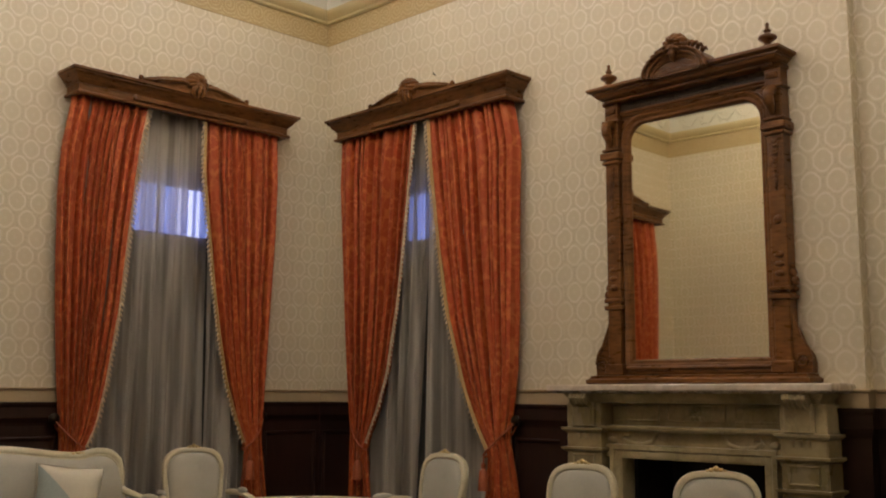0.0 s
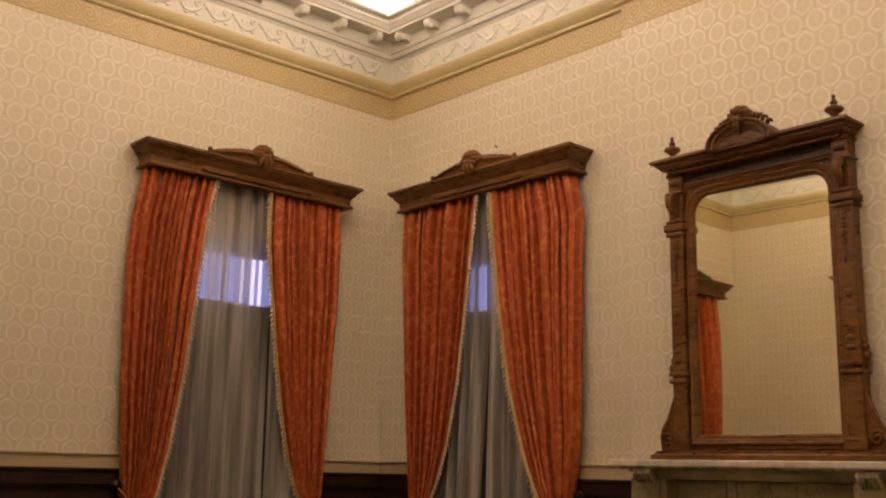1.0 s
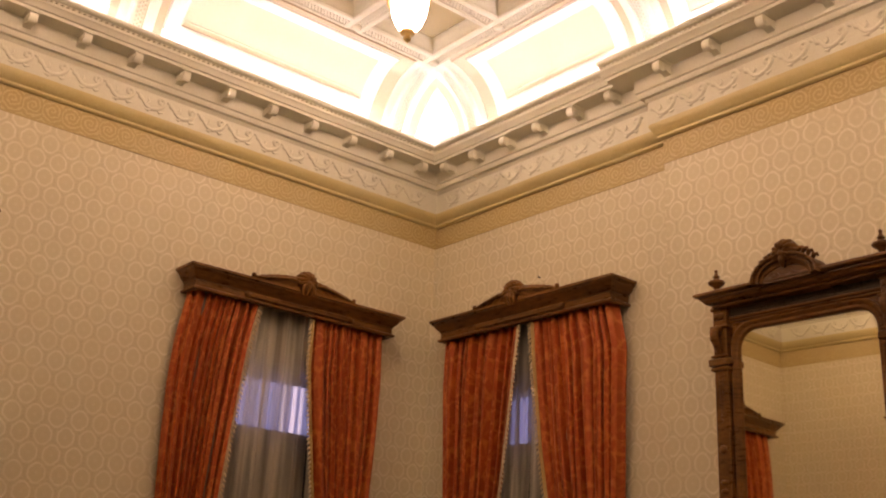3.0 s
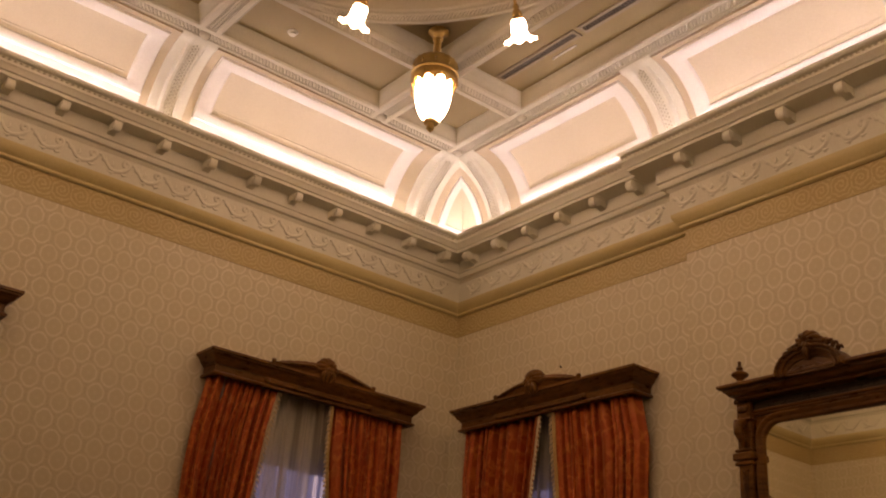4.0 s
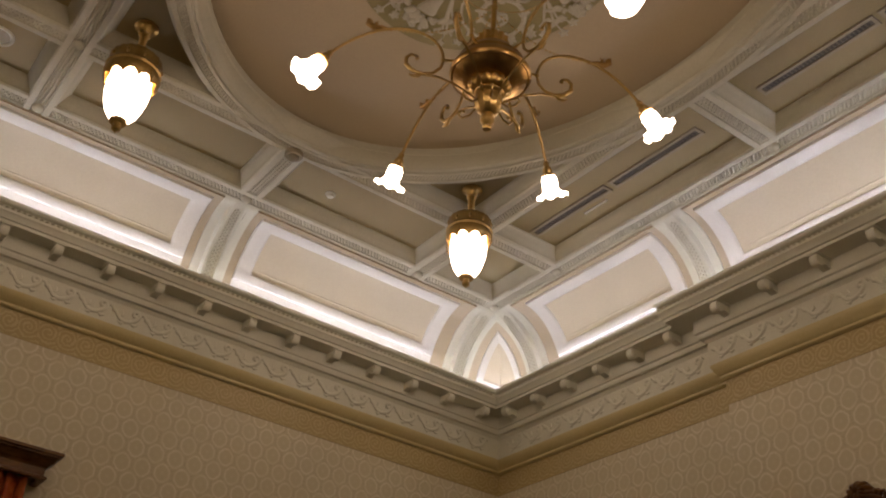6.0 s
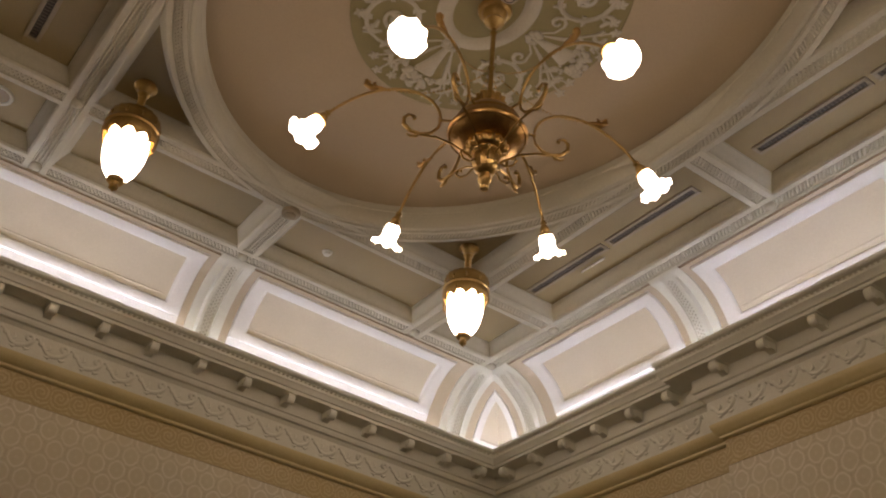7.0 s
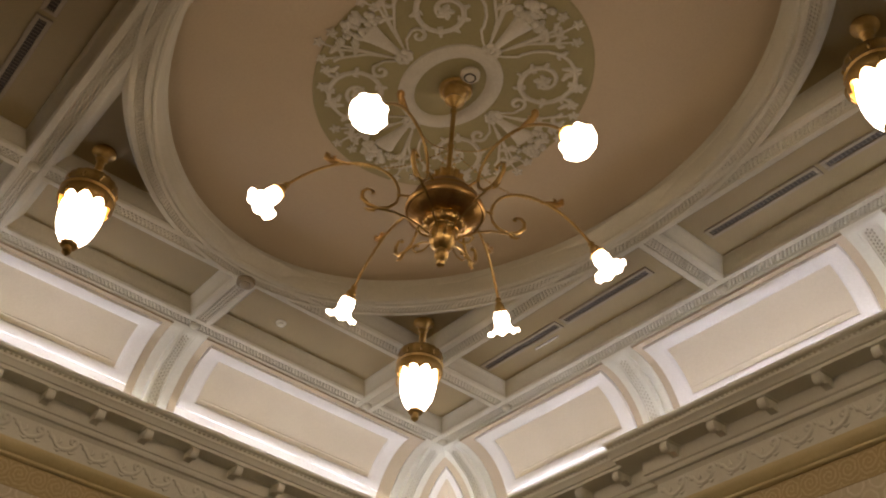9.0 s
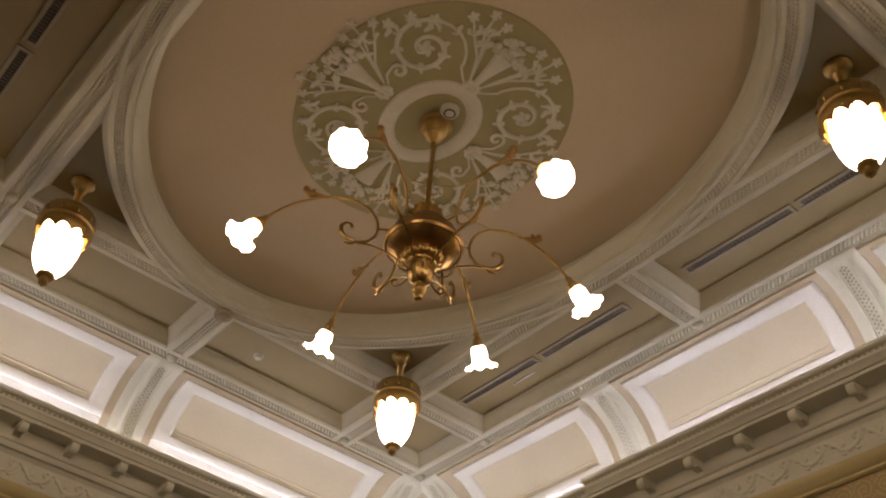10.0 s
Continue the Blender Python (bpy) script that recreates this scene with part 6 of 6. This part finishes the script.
dome = small_round("camera_dome", (1.56, -3.47, SOFFIT), [(0.001, 0.0), (0.075, 0.0), (0.075, -0.03), (0.068, -0.04), (0.001, -0.04)], "small grey security camera dome under a beam", "camera dome")
bm = bmesh.new()
ball(bm, (0, 0, -0.038), 0.05, 14, (1, 1, 0.7))
part("dome_cover", bm, M["vent"], dome, "grey dome", 60)
spk = small_round("ceiling_speaker", (1.17, -5.78, PANEL), [(0.001, -0.004), (0.085, -0.004), (0.09, -0.012), (0.11, -0.012), (0.115, 0.002)], "round white ceiling loudspeaker in a sunk panel", "loudspeaker", "cream")
bm = bmesh.new()
lathe(bm, [(0.001, -0.006), (0.083, -0.006)], 20)
part("grille", bm, M["vent"], spk, "fine pale grille")


# ---- seats round the low table ----
M["ivory"] = surface("ivory_painted_wood", (0.58, 0.53, 0.35), (0.72, 0.67, 0.49), 0.4, big=5, fine=60, bump=0.08)
M["gilt"] = surface("worn_gilding", (0.58, 0.44, 0.18), (0.76, 0.62, 0.33), 0.45, 0.4, big=20, fine=90, bump=0.2)
M["silk"] = surface("pale_blue_silk", (0.42, 0.415, 0.35), (0.52, 0.515, 0.44), 0.55, big=4, fine=140, bump=0.12)
M["cushion"] = surface("striped_cushion_silk", (0.60, 0.56, 0.44), (0.72, 0.68, 0.55), 0.5, big=3, fine=140, bump=0.12)
M["gore"] = surface("pale_blue_gore", (0.33, 0.40, 0.38), (0.44, 0.50, 0.47), 0.5, big=3, fine=140, bump=0.12)
TOP = 1.10


def back_outline(k, n, hw, z0, z1):
    """Rounded shield shape of a chair back, from its foot round."""
    a = -math.pi / 2 + 2 * math.pi * k / n
    c, s = math.cos(a), math.sin(a)
    p = 3.2 if s > 0 else 4.0
    x = math.copysign(abs(c) ** (2 / p), c) * hw
    z = math.copysign(abs(s) ** (2 / p), s)
    x *= 1.0 - 0.13 * (1 - z)
    return x, (z0 + z1) / 2 + z * (z1 - z0) / 2


def upholstered(bm, hw, z0, z1, y, bulge, n=40):
    rows = []
    for s, o in ((1.0, 0.0), (0.98, 0.4), (0.9, 0.75), (0.7, 0.93), (0.4, 1.0), (0.02, 1.02)):
        row = []
        for k in range(n):
            x, z = back_outline(k, n, hw, z0, z1)
            zc = (z0 + z1) / 2
            row.append((x * s, y - bulge * o, zc + (z - zc) * s))
        rows.append(row)
    quad_grid(bm, rows, close_v=True)


def lean(bm, amount=9):
    """Tip a chair back to the rear about its foot."""
    bm.transform(Matrix.Translation((0, 0, 0.42)) @ Matrix.Rotation(radians(-amount), 4, "X") @ Matrix.Translation((0, 0, -0.42)))


def armchair(m, label):
    """Seat faces local -y."""
    th = thing("armchair", m, label, "armchair", "pale armchairs round the table")
    hw, z0, z1 = 0.255, 0.47, TOP - 0.03
    n = 40
    bm = bmesh.new()
    pts = [Vector((back_outline(k, n, hw, z0, z1)[0], 0.215, back_outline(k, n, hw, z0, z1)[1])) for k in range(n)]
    rows = []
    for p in pts:
        q = Vector((p.x, 0, p.z - (z0 + z1) / 2)).normalized()
        rows.append([p + q * dx + Vector((0, dy, 0)) for dx, dy in ((-0.036, -0.014), (-0.030, -0.030), (-0.012, -0.036), (0.004, -0.028), (0.010, 0.0), (0.0, 0.022), (-0.028, 0.022), (-0.036, 0.012))])
    quad_grid(bm, rows, close_u=True, close_v=True)
    lean(bm)
    fr = part("back_frame", bm, M["ivory"], th, "ivory painted carved frame", 50)
    bm = bmesh.new()
    upholstered(bm, hw - 0.03, z0 + 0.03, z1 - 0.03, 0.205, 0.035)
    upholstered(bm, hw - 0.03, z0 + 0.03, z1 - 0.03, 0.215, -0.02)
    lean(bm)
    part("back_pad", bm, M["silk"], th, "pale blue-grey silk back", 60)
    bm = bmesh.new()
    for dx, dz, r in ((0, 0.010, 0.017), (-0.026, 0.003, 0.013), (0.026, 0.003, 0.013), (-0.048, -0.002, 0.009), (0.048, -0.002, 0.009)):
        ball(bm, (dx, 0.19, z1 + dz + 0.006), r, 8, (1.1, 0.8, 1))
    lean(bm)
    part("gilt_crest", bm, M["gilt"], fr, "small gilded flower crest", 60)
    bm = bmesh.new()
    rows = []
    for s, z in ((1.0, 0.40), (1.03, 0.43), (1.0, 0.465), (0.85, 0.485), (0.4, 0.495), (0.02, 0.497)):
        rows.append([(math.copysign(abs(math.cos(t)) ** 0.6, math.cos(t)) * 0.285 * s, math.copysign(abs(math.sin(t)) ** 0.6, math.sin(t)) * 0.26 * s - 0.06, z) for t in (2 * math.pi * k / 36 for k in range(36))])
    quad_grid(bm, rows, close_v=True)
    part("seat", bm, M["silk"], th, "pale blue-grey silk seat", 60)
    bm = bmesh.new()
    rows = []
    for s, z in ((0.98, 0.33), (1.04, 0.335), (1.05, 0.40), (1.0, 0.405)):
        rows.append([(math.copysign(abs(math.cos(t)) ** 0.6, math.cos(t)) * 0.285 * s, math.copysign(abs(math.sin(t)) ** 0.6, math.sin(t)) * 0.26 * s - 0.06, z) for t in (2 * math.pi * k / 36 for k in range(36))])
    quad_grid(bm, rows, close_v=True)
    part("seat_rail", bm, M["ivory"], th, "", 50)
    for sx in (-1, 1):
        for y, dy in ((-0.28, -0.03), (0.17, 0.04)):
            bm = bmesh.new()
            tube(bm, bez((sx * 0.25, y, 0.38), (sx * 0.30, y + dy, 0.26), (sx * 0.21, y - dy * 0.3, 0.14), (sx * 0.26, y + dy * 1.2, 0.0), 9), [0.036, 0.036, 0.033, 0.029, 0.025, 0.022, 0.02, 0.019, 0.021, 0.026], 8)
            part("leg", bm, M["ivory"], th, "", 60)
        bm = bmesh.new()
        tube(bm, bez((sx * 0.245, 0.18, 0.70), (sx * 0.30, 0.05, 0.72), (sx * 0.31, -0.10, 0.70), (sx * 0.315, -0.25, 0.685), 8) + bez((sx * 0.315, -0.25, 0.685), (sx * 0.32, -0.31, 0.66), (sx * 0.26, -0.20, 0.52), (sx * 0.27, -0.16, 0.39), 7)[1:], 0.022, 8)
        arm = part("arm", bm, M["ivory"], th, "", 60)
        bm = bmesh.new()
        ball(bm, (sx * 0.302, -0.03, 0.728), 0.03, 10, (1.0, 3.2, 0.8))
        part("arm_pad", bm, M["silk"], arm, "padded silk armrest", 60)
    return th


armchair(pose(1.00, -1.90, 0, 0, 0, 72), "ivory armchair with blue-grey silk before the curtains")
armchair(pose(2.515, -1.175, 0, 0, 0, -4), "ivory armchair with blue-grey silk, turned side-on")
armchair(pose(3.94, -1.365, 0, 0, 0, 8), "ivory chair with gilded crest before the fireplace")
armchair(pose(4.937, -1.295, 0, 0, 0, 30), "ivory chair with gilded crest before the fireplace")


def sofa(m):
    """Long canape with a waved back; seat faces local -y, right end at local +x."""
    th = thing("sofa", m, "ivory framed sofa in pale blue-grey silk by the wall", "sofa")
    L = 0.96

    def top_at(x):
        ax = abs(x)
        if ax > L - 0.16:
            t = (ax - (L - 0.16)) / 0.16
            return 1.028 - 0.16 * (1 - math.sqrt(max(0, 1 - t * t)))
        wave = 0.5 + 0.5 * math.cos(math.pi * min(1.0, ax / 0.66))
        return 1.004 + 0.060 * wave + 0.024 * max(0.0, min(1.0, (ax - 0.66) / 0.08)) ** 0.7
    xs = [-L + 2 * L * k / 60 for k in range(61)]
    bm = bmesh.new()
    rim = [(-L - 0.005, 0.60)] + [(x, top_at(x)) for x in xs] + [(L + 0.005, 0.60)]
    tube(bm, [(x, 0.30, z) for x, z in rim], 0.031, 10)
    tube(bm, [(x * 0.985, 0.278, z - 0.022) for x, z in rim], 0.010, 6)
    fr = part("back_frame", bm, M["ivory"], th, "ivory painted waved rail", 60)
    for s in (-1, 0, 1):
        bm = bmesh.new()
        x = s * 0.62
        for dx, dz, r in ((0, 0.006, 0.018), (-0.04, 0.0, 0.016), (0.035, 0.004, 0.014), (-0.08, -0.002, 0.013)):
            ball(bm, (x + dx * (s or 1), 0.285, top_at(x + dx * (s or 1)) + 0.016 + dz), r, 8, (1.5, 0.9, 0.8))
        part("gilt_crest", bm, M["gilt"], fr, "small worn gilded crest", 60)
    bm = bmesh.new()
    rows = []
    for f, o in ((0.0, 0.30), (0.0, 0.27), (0.12, 0.225), (0.4, 0.20), (0.75, 0.195), (1.0, 0.21)):
        rows.append([(x * 0.985, o + 0.02 * (abs(x) / L) ** 6, top_at(x) - 0.02 + f * (0.42 - top_at(x))) for x in xs])
    rows.append([(x * 0.985, 0.33, 0.42) for x in xs])
    rows.append([(x * 0.985, 0.33, top_at(x) - 0.02) for x in xs])
    quad_grid(bm, rows, close_u=True)
    part("back_pad", bm, M["silk"], th, "pale blue-grey silk back", 60)
    bm = bmesh.new()
    box(bm, (-L + 0.03, -0.36, 0.38), (L - 0.03, 0.24, 0.47), 0.03)
    part("seat", bm, M["silk"], th, "pale silk seat", 40)
    bm = bmesh.new()
    box(bm, (-L, -0.385, 0.30), (L, 0.27, 0.378), 0.02)
    part("seat_rail", bm, M["ivory"], th)
    for x in (-L + 0.06, 0.0, L - 0.06):
        for y in (-0.34, 0.24):
            bm = bmesh.new()
            tube(bm, bez((x, y, 0.34), (x, y - 0.03, 0.22), (x, y + 0.02, 0.12), (x, y - 0.01, 0.0), 8), [0.035, 0.035, 0.031, 0.027, 0.023, 0.02, 0.019, 0.02, 0.025], 8)
            part("leg", bm, M["ivory"], th, "", 60)
    for s in (-1, 1):
        bm = bmesh.new()
        tube(bm, bez((s * L, 0.28, 0.76), (s * (L + 0.01), 0.10, 0.72), (s * (L + 0.02), -0.10, 0.70), (s * (L + 0.02), -0.28, 0.68), 8) + bez((s * (L + 0.02), -0.28, 0.68), (s * (L + 0.02), -0.36, 0.62), (s * (L - 0.02), -0.28, 0.5), (s * (L - 0.02), -0.30, 0.36), 6)[1:], 0.026, 8)
        arm = part("arm", bm, M["ivory"], th, "", 60)
        bm = bmesh.new()
        ball(bm, (s * (L + 0.015), -0.10, 0.725), 0.032, 10, (1.0, 3.4, 0.8))
        part("arm_pad", bm, M["silk"], arm, "padded silk armrest", 60)
    return th


sofa(pose(1.04, -3.38, 0, 0, 0, 90))


def pillow(m, label):
    bm = bmesh.new()
    n = 14
    for sgn in (-1, 1):
        rows = []
        for i in range(n + 1):
            u = -1 + 2 * i / n
            row = []
            for j in range(n + 1):
                v = -1 + 2 * j / n
                pinch = 1 - 0.06 * (1 - u * u) - 0.06 * (1 - v * v)
                th = 0.075 * ((1 - u ** 4) * (1 - v ** 4)) ** 0.6
                row.append((0.22 * u * (1 - 0.07 * (1 - v * v)), sgn * th, 0.22 * v * (1 - 0.07 * (1 - u * u))))
            rows.append(row)
        quad_grid(bm, rows)
    bmesh.ops.remove_doubles(bm, verts=bm.verts, dist=0.002)
    th = thing("cushion", m, label, "cushion")
    body = part("cover", bm, M["cushion"], th, "cream and pale blue silk cover", 70)
    bm = bmesh.new()
    loop = [(-0.22, -0.22), (0, -0.205), (0.22, -0.22), (0.205, 0), (0.22, 0.22), (0, 0.205), (-0.22, 0.22), (-0.205, 0), (-0.22, -0.22)]
    tube(bm, [(x, 0, z) for x, z in loop], 0.007, 6)
    part("piping", bm, M["silk"], th, "pale piping", 60)
    # two blue gores of the front, meeting in the middle
    for sgn in (-1, 1):
        bm = bmesh.new()
        rows = []
        for i in range(11):
            f = i / 10
            row = []
            for j in range(11):
                g = -1 + 2 * j / 10
                u, v = (sgn * f * 0.97, f * g * 0.97) if sgn < 0 else (f * g * 0.97, -f * 0.97)
                th_ = 0.075 * ((1 - u ** 4) * (1 - v ** 4)) ** 0.6
                row.append((0.22 * u * (1 - 0.07 * (1 - v * v)), -th_ - 0.004, 0.22 * v * (1 - 0.07 * (1 - u * u))))
            rows.append(row)
        quad_grid(bm, rows)
        part("blue_gore", bm, M["gore"], th, "pale blue silk gore", 60)
    return th


pillow(pose(1.02, -2.955, 0.745, -14, 6, 72), "square cream and pale blue silk cushion on the sofa")

# ---- low oval table ----
tab = thing("oval_table", pose(2.40, -2.02, 0, 0, 0, 52), "oval ivory painted table between the chairs", "table")
bm = bmesh.new()
quad_grid(bm, [[(0.55 * s * math.cos(2 * math.pi * k / 48), 0.38 * s * math.sin(2 * math.pi * k / 48), z) for k in range(48)] for s, z in ((0.02, 0.735), (0.96, 0.735), (1.0, 0.73), (1.01, 0.745), (1.0, 0.76), (0.96, 0.765), (0.02, 0.765))], close_v=True)
part("tabletop", bm, M["ivory"], tab, "ivory painted oval top", 40)
bm = bmesh.new()
quad_grid(bm, [[(0.48 * math.cos(2 * math.pi * k / 48), 0.31 * math.sin(2 * math.pi * k / 48), z) for k in range(48)] for z in (0.64, 0.735)], close_v=True)
part("apron", bm, M["ivory"], tab, "", 40)
for sx in (-1, 1):
    for sy in (-1, 1):
        bm = bmesh.new()
        tube(bm, bez((sx * 0.36, sy * 0.22, 0.70), (sx * 0.42, sy * 0.27, 0.5), (sx * 0.33, sy * 0.20, 0.2), (sx * 0.39, sy * 0.25, 0.0), 9), [0.032, 0.033, 0.03, 0.027, 0.024, 0.021, 0.019, 0.018, 0.019, 0.024], 8)
        part("leg", bm, M["ivory"], tab, "", 60)

# ---- small hook left in the wall above a pelmet ----
hook = thing("wall_hook", pose(1.52, 0, 4.25), "small dark metal hook in the wallpaper above a pelmet", "hook")
bm = bmesh.new()
tube(bm, [(0, 0.004, 0), (0, -0.014, -0.002), (0, -0.022, 0.004), (0, -0.022, 0.014)], [0.006, 0.005, 0.005, 0.004], 8)
part("peg", bm, M["iron"], hook, "", 60)
